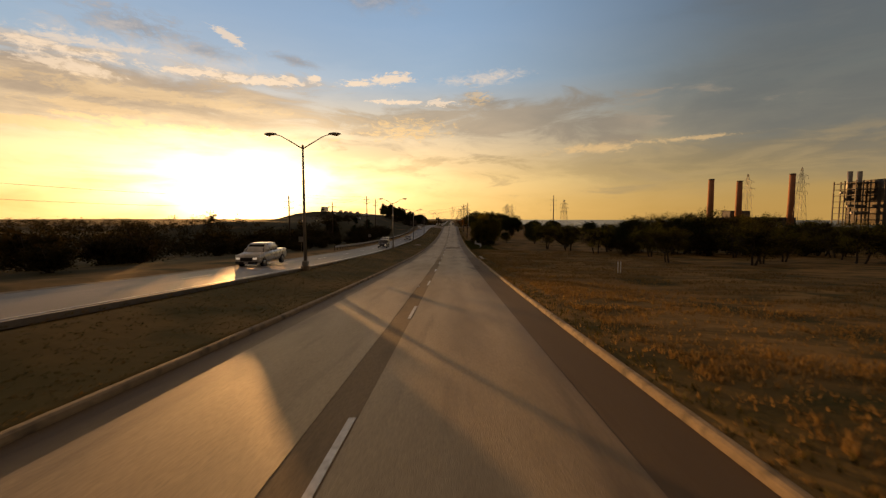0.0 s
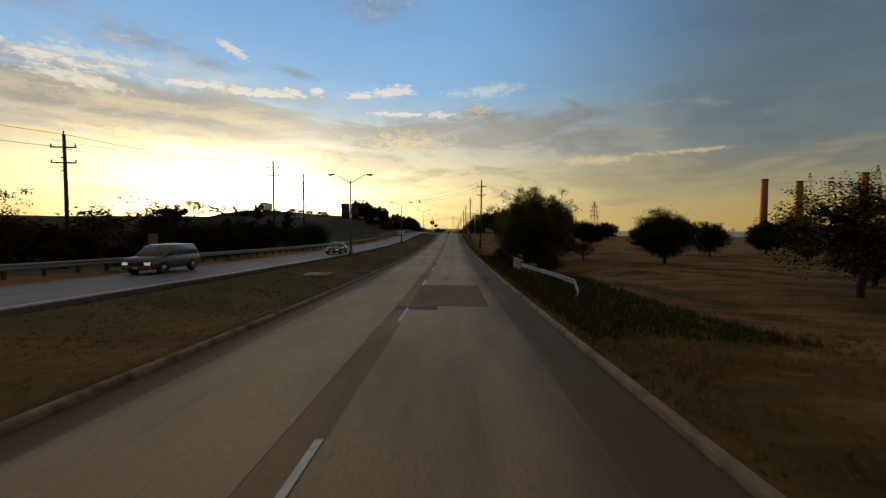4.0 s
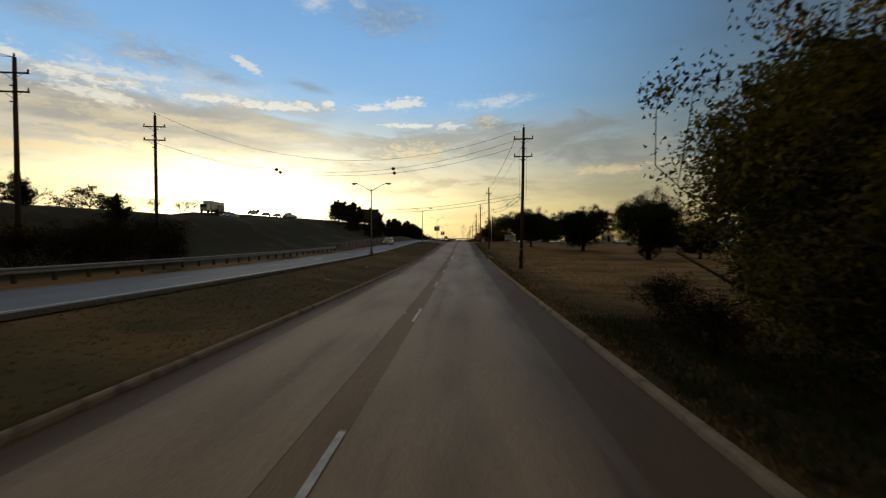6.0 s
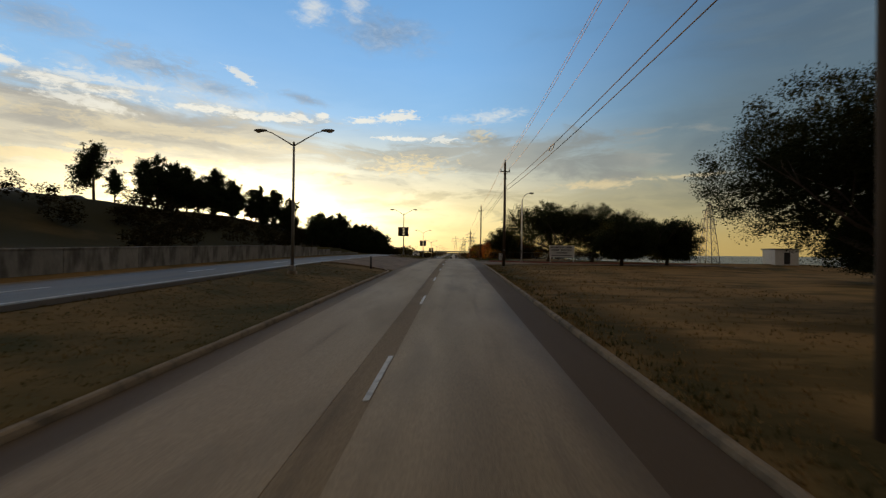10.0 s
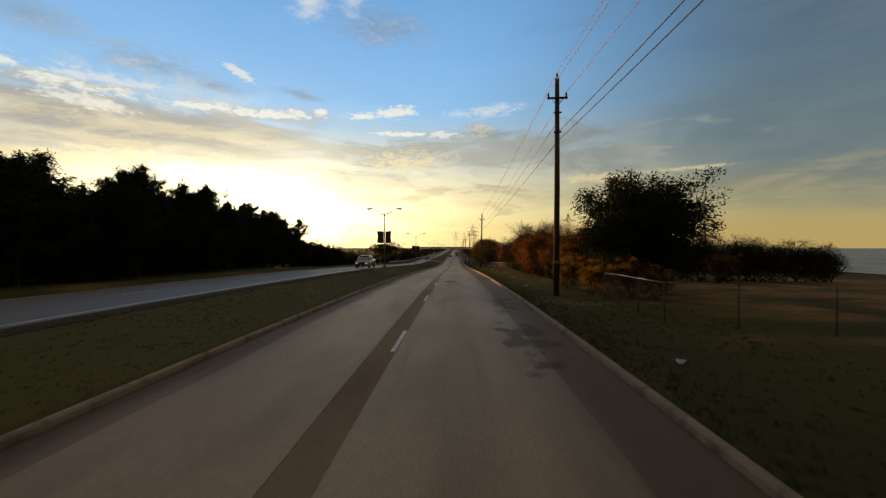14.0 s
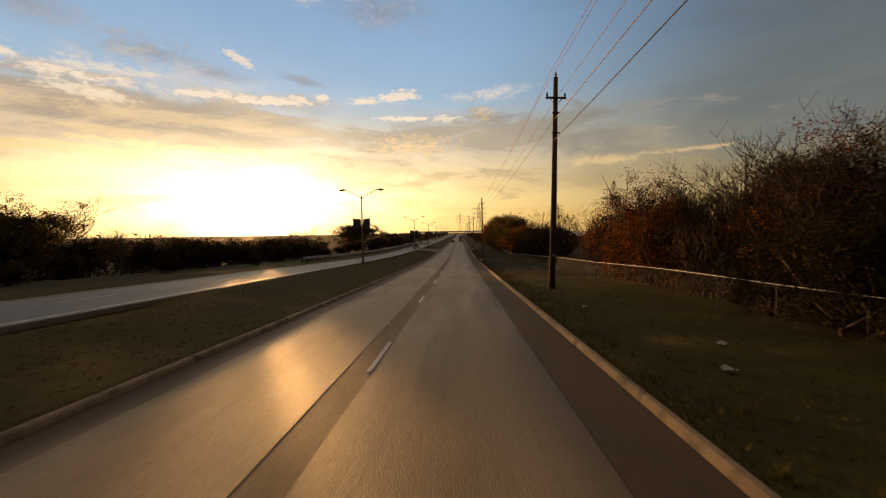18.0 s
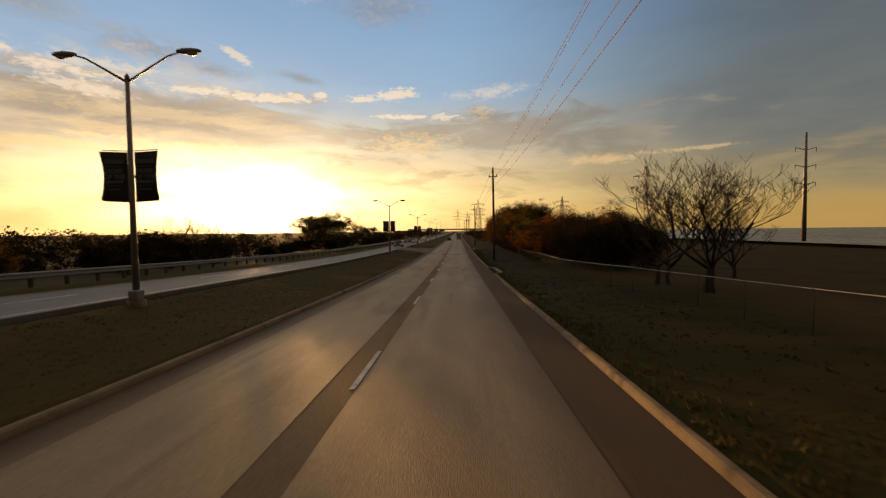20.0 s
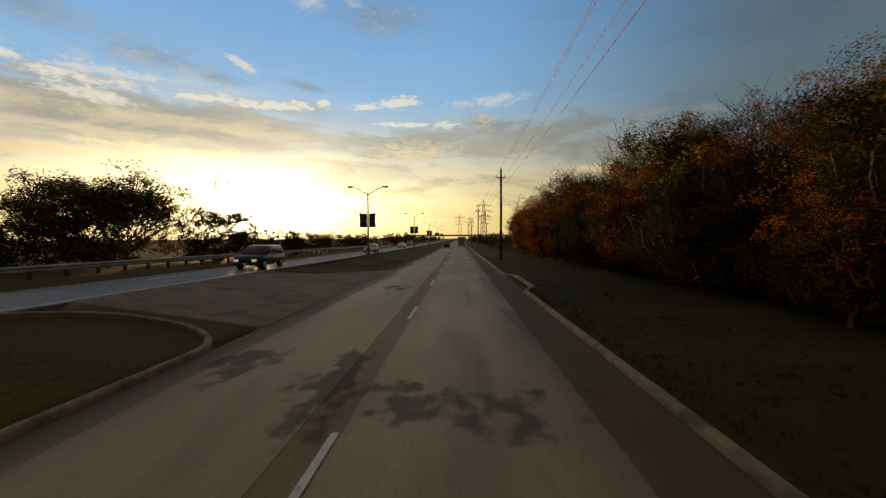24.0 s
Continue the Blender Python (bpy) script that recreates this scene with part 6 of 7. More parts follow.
def chain_fence(pts, label, h=1.5, closed=False):
    t = thing("chain_link_fence", label, "fence")
    top = []
    for a, b in zip(pts, pts[1:]):
        n = max(1, round(math.dist(a, b) / 3.0))
        for i in range(n + (b == pts[-1])):
            p = (a[0] + (b[0] - a[0]) * i / n, a[1] + (b[1] - a[1]) * i / n)
            top.append(Vector((p[0], p[1], land(*p))))
    for p in top:
        part("post", tubes("post", [([p - Vector((0, 0, 0.3)), p + Vector((0, 0, h + 0.06))], [0.024, 0.024], 6)], M["fence_wire"]), None, t)
    part("top_rail", tubes("top_rail", [([p + Vector((0, 0, h)) for p in top], [0.017] * len(top), 6)], M["galv"]), None, t)
    for a, b in zip(top, top[1:]):
        runs = []
        L = (b - a).length
        k = -h
        while k < L:
            for s in (0, 1):
                u0, u1 = max(0, k), min(L, k + h)
                if u1 - u0 < 0.05:
                    continue
                z0, z1 = (u0 - k, u1 - k) if s == 0 else (h - (u0 - k), h - (u1 - k))
                runs.append(([a.lerp(b, u0 / L) + Vector((0, 0, z0)), a.lerp(b, u1 / L) + Vector((0, 0, z1))], [0.002, 0.002], 3))
            k += 0.15
        part("mesh_panel", tubes("mesh_panel", runs, M["fence_wire"]), None, t)
    return t


chain_fence([(60, 314), (30, 316.8), (20, 318.8), (15.4, 320.8), (11, 323.2), (9.1, 324.4), (9.9, 333.0)], "chain link fence across the field behind the oak")
chain_fence([(13.0, 386), (12.2, 408), (12.0, 440), (11.3, 462), (11.8, 476), (13.0, 492), (13.2, 504)], "old chain link fence with a bright top rail before the thicket", h=1.35)

# ---- entrance of the power station ----
sg = thing("entrance_sign", "white board sign with black capitals on splayed white posts", "sign", pose(20.2, 303.4, land(20, 303), 0, 0, -20))
part("board", new_box(-2.15, 2.15, -0.04, 0.04, 0.75, 2.85, bevel=0.01), M["white_paint"], sg)
for s in (-1, 1):
    for dy in (-0.45, 0.45):
        part("leg", tubes("leg", [([(s * 2.0, dy, -0.3), (s * 2.0, 0.06 if dy > 0 else -0.06, 1.0 if dy < 0 else 2.7)], [0.05, 0.05], 6)], M["white_paint"]), None, sg)


for txt, x, z in (("MOUNTAIN", -0.78, 2.38), ("CREEK", 1.22, 2.38), ("STEAM", -1.12, 1.88), ("ELECTRIC", 0.82, 1.88), ("STATION", 0, 1.40)):
    lettering(txt, 0.41, x, -0.046, z, sg, 1.05)
part("text_bar", new_box(-1.75, 1.75, -0.05, -0.041, 1.02, 1.14), M["black_paint"], sg)

for i, (dx, rot) in enumerate(((0.06, 8), (0.58, -12))):
    b = thing("notice_board", "small white notice board on two dark stakes in the grass", "sign", pose(9.12 + dx, 302.4 - 0.2 * i, land(9.4, 302.4) - 0.25, 0, 0, rot), group="notice boards at the entrance")
    part("board", new_box(-0.23, 0.23, -0.015, 0.015, 0.42, 1.58, bevel=0.005), M["white_paint"], b)
    part("border", new_box(-0.26, 0.26, 0.018, 0.035, 0.39, 1.61), M["steel_dark"], b)
    for s in (-1, 1):
        part("stake", new_box(s * 0.24 - 0.02, s * 0.24 + 0.02, 0.037, 0.075, -0.3, 1.62), M["steel_dark"], b)
    for k in range(9):
        w = 0.11 + 0.04 * ((k * 7) % 3)
        part("text_bar", new_box(-w, w, -0.02, -0.0155, 1.5 - 0.12 * k, 1.514 - 0.12 * k), M["print"], b)

cl = thing("street_lamp", "white single-arm curved street lamp at the entrance", "street lamp", pose(12.45, 299.4, land(12.4, 301)))
part("pole", tubes("pole", [([(0, 0, -0.3), (0, 0, 10.2)], [0.13, 0.09], 12)], M["white_paint"]), None, cl)
part("arm", tubes("arm", [([(0, 0, 9.9), (0.05, 0, 10.5), (0.35, -0.1, 11.1), (0.8, -0.2, 11.45), (1.15, -0.25, 11.55)], [0.07, 0.06, 0.05, 0.045, 0.04], 8)], M["white_paint"]), None, cl)
bm = bmesh.new()
bmesh.ops.create_uvsphere(bm, u_segments=12, v_segments=8, radius=1, matrix=Matrix.Translation((1.5, -0.3, 11.55)) @ Matrix.Diagonal((0.42, 0.18, 0.13, 1)))
hd = part("lamp_head", bm, M["galv"], cl)
smooth_(hd.data)
bm = bmesh.new()
bmesh.ops.create_uvsphere(bm, u_segments=10, v_segments=6, radius=1, matrix=Matrix.Translation((1.6, -0.3, 11.47)) @ Matrix.Diagonal((0.22, 0.14, 0.12, 1)))
part("lens", bm, M["lens"], hd, "amber-tinted glass lens")
part("control_box", new_box(-0.14, 0.14, -0.24, -0.12, 1.5, 1.9, bevel=0.02), M["galv"], cl)

po = thing("bollard_post", "short dark post at the median opening", "post", pose(-7.0, 268.5, land(-7.0, 268.5)))
part("post", tubes("post", [([(0, 0, -0.3), (0, 0, 1.15)], [0.09, 0.09], 10)], M["steel_dark"]), None, po)
part("cap", tubes("cap", [([(0, 0, 1.15), (0, 0, 1.25)], [0.1, 0.04], 10)], M["galv"]), None, po)
hy = thing("fire_hydrant", "old dark fire hydrant in the verge grass", "fire hydrant", pose(8.2, 496.3, land(8.2, 496.3)))
part("barrel", tubes("barrel", [([(0, 0, -0.2), (0, 0, 0.1), (0, 0, 0.12), (0, 0, 0.55)], [0.2, 0.2, 0.13, 0.12], 12)], M["hydrant"]), None, hy)
part("bonnet", tubes("bonnet", [([(0, 0, 0.55), (0, 0, 0.58), (0, 0, 0.7), (0, 0, 0.78)], [0.17, 0.16, 0.11, 0.03], 12)], M["galv"]), None, hy, "pale domed bonnet")
for a, b in (((-0.12, 0, 0.42), (-0.26, 0, 0.42)), ((0.12, 0, 0.42), (0.26, 0, 0.42)), ((0, -0.12, 0.38), (0, -0.24, 0.38))):
    part("outlet", tubes("outlet", [([a, b], [0.07, 0.075], 8)], M["hydrant"]), None, hy)
mc = thing("manhole", "concrete manhole collar in the median grass", "manhole", pose(-8.6, 116.5, land(-8.6, 116.5)))
part("collar", new_box(-1.1, 1.1, -1.1, 1.1, -0.2, 0.10, bevel=0.03), M["kerb"], mc)
part("lid", tubes("lid", [([(0, 0, 0.09), (0, 0, 0.13)], [0.45, 0.43], 18)], M["galv"]), None, mc, "round iron lid")

# litter on the verges
rng = random.Random(31)
for i, (x, y) in enumerate([(6.8, 318.9), (8.9, 395.5), (7.6, 393.1), (7.1, 402), (-7.9, 163), (-9, 199.5), (-8.1, 176), (6.9, 342), (7.7, 356)] ):
    bm = bmesh.new()
    bmesh.ops.create_grid(bm, x_segments=4, y_segments=3, size=0.5)
    for v in bm.verts:
        v.co = Vector((v.co.x * 0.3, v.co.y * 0.22, 0.05 + rng.uniform(-0.03, 0.06)))
    o = part("litter", bm, M["litter"], None)
    o.matrix_basis = pose(x, y, land(x, y) + 0.02, 0, 0, rng.uniform(0, 180))
    so = o.modifiers.new("sheet", "SOLIDIFY")
    so.thickness = 0.004
    tagged(o, "crumpled pale scrap of litter in the grass", "litter", group="litter on the verge")

# ---- vehicles ----
def car_paint(name, c, rough=0.3, metal=0.3):
    return material(name, c, tuple(v * 0.85 for v in c), rough, metal, grain=3, stain=1.2)


M["white_car"] = car_paint("white_car_paint", (0.62, 0.62, 0.60))
M["silver_car"] = car_paint("silver_car_paint", (0.36, 0.35, 0.33), 0.3, 0.6)
M["dark_car"] = car_paint("dark_car_paint", (0.05, 0.05, 0.055))
M["grey_car"] = car_paint("grey_car_paint", (0.16, 0.16, 0.165), 0.3, 0.5)
M["glass"] = material("dark_car_glass", (0.02, 0.025, 0.03), None, 0.06, spec=0.8)
M["tyre"] = material("tyre_rubber", (0.02, 0.02, 0.02), None, 0.9)
M["rim"] = material("wheel_rim", (0.4, 0.4, 0.4), None, 0.35, 0.8)
M["headlight"] = bpy.data.materials.new("lit_headlamp")
M["headlight"].use_nodes = True
hb = M["headlight"].node_tree.nodes["Principled BSDF"]
hb.inputs["Base Color"].default_value = (0.8, 0.8, 0.75, 1)
hb.inputs["Emission Color"].default_value = (1.0, 0.93, 0.8, 1)
hb.inputs["Emission Strength"].default_value = 0.35
M["tail"] = material("tail_lamp_red", (0.25, 0.02, 0.02), None, 0.25)


def loft(sections, mat, name):
    """A shell through cross-sections along y: each (y, half width below, half width above, z0, z1)."""
    vs, fs = [], []
    for y, a, b, z0, z1 in sections:
        zm = z0 + (z1 - z0) * 0.62
        ring = [(-a * 0.92, z0), (-a, z0 + (z1 - z0) * 0.25), (-a * 0.99, zm), (-b, z1 - 0.03), (-b * 0.9, z1), (b * 0.9, z1), (b, z1 - 0.03), (a * 0.99, zm), (a, z0 + (z1 - z0) * 0.25), (a * 0.92, z0)]
        vs += [(x, y, z) for x, z in ring]
    m = 10
    for i in range(len(sections) - 1):
        fs += [(i * m + k, i * m + (k + 1) % m, (i + 1) * m + (k + 1) % m, (i + 1) * m + k) for k in range(m)]
    fs += [tuple(range(m)), tuple(range((len(sections) - 1) * m, len(sections) * m))]
    me = smooth_(mesh_from(name, vs, fs, mat))
    bm = bmesh.new()
    bm.from_mesh(me)
    bmesh.ops.recalc_face_normals(bm, faces=bm.faces)
    bm.to_mesh(me)
    bm.free()
    return me


def vehicle(kind, paint, label, x, y, z, turn=0, category="car"):
    """Faces -y. Sizes in metres of a common car of its kind."""
    L, W, H, wb, wr = {"pickup": (5.8, 0.99, 1.92, 3.65, 0.40), "suv": (4.8, 0.94, 1.76, 2.85, 0.36), "sedan": (4.7, 0.91, 1.46, 2.75, 0.33)}[kind]
    f, r = -L / 2, L / 2
    t = thing({"pickup": "pickup_truck", "suv": "suv", "sedan": "sedan"}[kind], label, category, pose(x, y, z, 0, 0, turn))
    if kind == "pickup":
        body = ((f, W * 0.86, W * 0.8, 0.5, 0.95), (f + 0.12, W * 0.95, W * 0.9, 0.42, 1.1), (f + 1.4, W, W * 0.92, 0.4, 1.22), (f + 1.55, W, W * 0.94, 0.4, 1.28), (r - 0.1, W, W * 0.97, 0.45, 1.3), (r, W * 0.96, W * 0.94, 0.5, 1.26))
        cab = ((f + 1.35, W * 0.9, W * 0.72, 1.2, 1.24), (f + 2.05, W * 0.9, W * 0.72, 1.2, H - 0.04), (f + 2.5, W * 0.9, W * 0.74, 1.2, H), (f + 3.75, W * 0.9, W * 0.74, 1.2, H), (f + 4.0, W * 0.9, W * 0.72, 1.2, 1.3))
        glass = (f + 1.42, f + 2.0, f + 2.12, f + 3.7)
    elif kind == "suv":
        body = ((f, W * 0.84, W * 0.78, 0.45, 0.85), (f + 0.15, W * 0.95, W * 0.88, 0.36, 1.0), (f + 1.15, W, W * 0.92, 0.34, 1.1), (r - 0.15, W, W * 0.95, 0.36, 1.12), (r, W * 0.94, W * 0.9, 0.45, 1.05))
        cab = ((f + 1.0, W * 0.92, W * 0.74, 1.05, 1.1), (f + 1.75, W * 0.92, W * 0.74, 1.05, H - 0.05), (f + 2.3, W * 0.92, W * 0.76, 1.05, H), (r - 0.5, W * 0.92, W * 0.76, 1.05, H - 0.02), (r - 0.08, W * 0.9, W * 0.74, 1.05, 1.2))
        glass = (f + 1.08, f + 1.72, f + 1.85, r - 0.45)
    else:
        body = ((f, W * 0.82, W * 0.76, 0.4, 0.7), (f + 0.15, W * 0.94, W * 0.86, 0.28, 0.82), (f + 1.25, W, W * 0.92, 0.26, 0.95), (r - 0.9, W, W * 0.93, 0.28, 0.98), (r - 0.1, W * 0.96, W * 0.88, 0.32, 0.96), (r, W * 0.88, W * 0.82, 0.42, 0.85))
        cab = ((f + 1.2, W * 0.9, W * 0.7, 0.9, 0.95), (f + 2.0, W * 0.9, W * 0.68, 0.9, H - 0.06), (f + 2.5, W * 0.9, W * 0.7, 0.9, H), (f + 3.3, W * 0.9, W * 0.7, 0.9, H - 0.03), (r - 0.55, W * 0.9, W * 0.7, 0.9, 0.98))
        glass = (f + 1.3, f + 1.95, f + 2.1, f + 3.3)
    part("body", loft(body, M[paint], "body"), None, t)
    part("cabin", loft(cab, M[paint], "cabin"), None, t)
    zb = 1.25 if kind == "pickup" else (1.12 if kind == "suv" else 0.96)
    bm = bmesh.new()
    v = [bm.verts.new(p) for p in ((-W * 0.78, glass[0] - 0.03, zb), (W * 0.78, glass[0] - 0.03, zb), (W * 0.64, glass[1] - 0.03, H - 0.1), (-W * 0.64, glass[1] - 0.03, H - 0.1))]
    bm.faces.new(v)
    bmesh.ops.solidify(bm, geom=bm.faces[:], thickness=0.015)
    part("windscreen", bm, M["glass"], t)
    mid = (glass[2] + glass[3]) / 2
    for s in (-1, 1):
        for a, b in ((glass[2], mid - 0.05), (mid + 0.05, glass[3])):
            bm = bmesh.new()
            v = [bm.verts.new(p) for p in ((s * W * 0.925, a, zb + 0.02), (s * W * 0.925, b, zb + 0.02), (s * W * 0.775, b - 0.05, H - 0.12), (s * W * 0.775, a + 0.05, H - 0.12))]
            bm.faces.new(v)
            bmesh.ops.solidify(bm, geom=bm.faces[:], thickness=0.012)
            part("side_window", bm, M["glass"], t)
        part("wing_mirror", new_box(s * W * 0.98 - 0.1, s * W * 0.98 + 0.1, glass[1] - 0.1, glass[1], zb + 0.02, zb + 0.2, bevel=0.03), M[paint], t)
        hl = part("headlamp", new_box(s * W * 0.68 - 0.17, s * W * 0.68 + 0.17, f - 0.012, f + 0.1, body[0][4] - 0.24, body[0][4] - 0.06, bevel=0.02), M["headlight"], t, "lit headlamp")
        part("tail_lamp", new_box(s * W * 0.8 - 0.1, s * W * 0.8 + 0.1, r - 0.05, r + 0.012, 0.8, 1.0, bevel=0.02), M["tail"], t)
        for yy in (-wb / 2, wb / 2):
            w = part("wheel", tubes("wheel", [([(s * (W - 0.2), yy, wr), (s * (W - 0.19), yy, wr), (s * (W + 0.01), yy, wr), (s * (W + 0.02), yy, wr)], [wr * 0.9, wr, wr, wr * 0.9], 18)], M["tyre"]), None, t)
            part("rim", tubes("rim", [([(s * (W + 0.0), yy, wr), (s * (W + 0.03), yy, wr)], [wr * 0.62, wr * 0.58], 14)], M["rim"]), None, w)
    part("bumper", new_box(-W * 0.9, W * 0.9, f - 0.05, f + 0.12, 0.36, 0.56, bevel=0.04), M["steel_dark"] if kind == "pickup" else M[paint], t)
    part("grille", new_box(-W * 0.5, W * 0.5, f - 0.02, f + 0.06, 0.6, body[0][4] - 0.08, bevel=0.02), M["steel_dark"], t)
    part("number_plate", new_box(-0.16, 0.16, f - 0.07, f - 0.052, 0.4, 0.52), M["white_paint"], t)
    return t


oz = lambda y: road_z(y) + LIFT
lane = lambda y, k=0: other_near(y) - (1.75 if k == 0 else 4.9)
for kind, paint, y, k, lab in (
        ("pickup", "white_car", 35.8, 1, "white pickup truck with lit headlamps on the other road"),
        ("suv", "dark_car", 88.0, 0, "dark sport utility vehicle on the other road"),
        ("suv", "grey_car", 112.0, 1, "grey sport utility vehicle on the other road"),
        ("sedan", "grey_car", 140.5, 0, "grey sedan with lit headlamps on the other road"),
        ("suv", "silver_car", 240.0, 1, "pale silver sport utility vehicle on the other road"),
        ("pickup", "silver_car", 372.0, 0, "silver pickup truck with lit headlamps on the other road"),
        ("sedan", "dark_car", 588.0, 1, "dark sedan with lit headlamps on the other road"),
        ("sedan", "silver_car", 572.0, 0, "silver sedan following on the other road"),
        ("suv", "dark_car", 531.5, 0, "dark sport utility vehicle against the low sun"),
        ("sedan", "white_car", 610.0, 0, "white sedan far off on the other road"),
        ("suv", "grey_car", 655.0, 1, "grey car far off on the other road")):
    vehicle(kind, paint, lab, lane(y, k), y, oz(y))
vehicle("suv", "dark_car", "dark car driving ahead far down the road", -2.6, 640, road_z(640), 180)


def box_truck(x, y, z, turn, label):
    t = thing("box_truck", label, "truck", pose(x, y, z, 0, 0, turn))
    part("cargo_box", new_box(-1.28, 1.28, -2.6, 6.0, 1.1, 4.0, bevel=0.04), M["white_paint"], t)
    part("cab", new_box(-1.15, 1.15, -4.9, -2.9, 0.7, 2.9, bevel=0.15), M["white_car"], t)
    part("windscreen", new_box(-1.0, 1.0, -4.93, -4.88, 1.8, 2.7), M["glass"], t)
    part("chassis", new_box(-0.5, 0.5, -4.6, 5.9, 0.6, 1.05), M["steel_dark"], t)
    for yy in (-4.0, 2.2, 4.6):
        for s in (-1, 1):
            part("wheel", tubes("wheel", [([(s * 0.85, yy, 0.5), (s * 1.2, yy, 0.5)], [0.5, 0.5], 16)], M["tyre"]), None, t)
    part("rear_door", new_box(-1.1, 1.1, 6.0, 6.03, 1.2, 3.9), M["galv"], t)
    for s in (-1, 1):
        part("tail_lamp", new_box(s * 1.0 - 0.1, s * 1.0 + 0.1, 6.0, 6.05, 0.95, 1.08), M["tail"], t)
    return t


box_truck(2.2, 668, road_z(668), 180, "dark-backed box truck far ahead on the road")
# traffic on the raised highway beyond the bank
for dx, y, kind, paint in ((-80, 268, "truck", ""), (-72, 262, "suv", "dark_car"), (-73, 281, "suv", "silver_car"), (-71, 287, "sedan", "grey_car"), (-69, 292, "sedan", "white_car"), (-66, 300, "sedan", "dark_car"), (-52, 262, "pickup", "white_car"), (-48, 222, "sedan", "grey_car")):
    z = land(dx, y)
    if kind == "truck":
        box_truck(dx, y, z, 4, "white box truck on the raised highway")
    else:
        vehicle(kind, paint, "%s on the raised highway above the bank" % {"suv": "sport utility vehicle", "sedan": "low sedan", "pickup": "pickup truck"}[kind], dx, y, z, 3)


# ---- power station, pylons and bridge in the distance ----
def chimney(x, y, h, r):
    t = thing("chimney", "tall plain brick-red power station chimney", "chimney", pose(x, y, -6), group="power station chimneys")
    part("shaft", tubes("shaft", [([(0, 0, 0), (0, 0, h * 0.5), (0, 0, h)], [r * 1.25, r * 1.1, r], 20)], M["brick"]), None, t)
    part("rim", tubes("rim", [([(0, 0, h - 1.2), (0, 0, h)], [r * 1.08, r * 1.08], 20)], M["plant_steel"]), None, t)


for x, y, h in ((308, 513, 55), (337, 507, 52.5), (392, 500, 60)):
    chimney(x, y, h, 3.0)


def lattice(x, y, z, h, w, label, arms=((0.86, 0.42), (0.72, 0.5), (0.58, 0.42)), r=0.14, turn=0):
    t = thing("pylon", label, "pylon", pose(x, y, z, 0, 0, turn), group="steel lattice pylons")
    n = 7
    lev = [(h * (1 - (1 - i / n) ** 1.15), w * (1 - i / n) ** 0.9 + w * 0.08) for i in range(n + 1)]
    runs = []
    for sx in (-1, 1):
        for sy in (-1, 1):
            part("leg", tubes("leg", [([(sx * b / 2, sy * b / 2, a) for a, b in lev], [r] * (n + 1), 4)], M["galv"]), None, t)
    for (a0, b0), (a1, b1) in zip(lev, lev[1:]):
        for s in (-1, 1):
            runs += [([(-b0 / 2, s * b0 / 2, a0), (b1 / 2, s * b1 / 2, a1)], [r * 0.6] * 2, 3), ([(b0 / 2, s * b0 / 2, a0), (-b1 / 2, s * b1 / 2, a1)], [r * 0.6] * 2, 3)]
            runs += [([(s * b0 / 2, -b0 / 2, a0), (s * b1 / 2, b1 / 2, a1)], [r * 0.6] * 2, 3), ([(-b1 / 2, s * b1 / 2, a1), (b1 / 2, s * b1 / 2, a1)], [r * 0.6] * 2, 3)]
    part("bracing", tubes("bracing", runs, M["galv"]), None, t)
    for u, k in arms:
        a = h * u
        half = h * k * 0.42
        part("crossarm", tubes("crossarm", [([(-half, 0, a), (0, 0, a + h * 0.035), (half, 0, a)], [r * 0.8] * 3, 4), ([(-half, 0, a), (half, 0, a)], [r * 0.8] * 2, 4)], M["galv"]), None, t)
        for s in (-1, -0.6, 0.6, 1):
            part("insulator", tubes("insulator", [([(s * half, 0, a), (s * half, 0, a - h * 0.05)], [r * 0.9, r * 0.5], 5)], M["steel_dark"]), None, t)
    return t


lattice(345, 505, -4, 58, 9, "steel lattice pylon beside the power station", turn=20)
lattice(396, 492, -4, 64, 9, "steel lattice pylon beside the power station", turn=20)
lattice(108, 409, -6, 26, 5.5, "steel lattice pylon in the field", turn=30)
lattice(76, 592, -9, 30, 6, "steel lattice pylon by the lake", turn=10)
for x, y in ((-6, 1180), (12, 1240), (30, 1120), (18, 930), (110, 900), (130, 980)):
    lattice(x + 8, y, -9, 42, 7, "distant steel lattice pylon beyond the road", r=0.2)
tp = thing("transmission_pole", "tall slender steel transmission pole with short arms by the lake", "transmission pole", pose(143, 600, -9.5))
part("mast", tubes("mast", [([(0, 0, 0), (0, 0, 22), (0, 0, 44)], [0.9, 0.7, 0.4], 12)], M["galv"]), None, tp)
for z, s in ((37, -1), (37, 1), (30, -1), (30, 1), (23, 1), (23, -1)):
    part("arm", tubes("arm", [([(0, 0, z), (s * 4.2, 0, z + 1.0)], [0.22, 0.12], 6)], M["galv"]), None, tp)
    part("insulator", tubes("insulator", [([(s * 4.1, 0, z + 0.9), (s * 4.1, 0, z - 0.8)], [0.16, 0.1], 6)], M["steel_dark"]), None, tp)
st = thing("boiler_house", "dark cladded boiler house with open steel floors", "power station", pose(470, 505, -5, 0, 0, 0))
part("hall", new_box(10, 60, -22, 22, 0, 52, bevel=0.4), M["plant_steel"], st)
for i in range(7):
    part("floor_deck", new_box(-14, 10, -14, 14, 6 + 7 * i, 6.6 + 7 * i), M["plant_steel"], st)
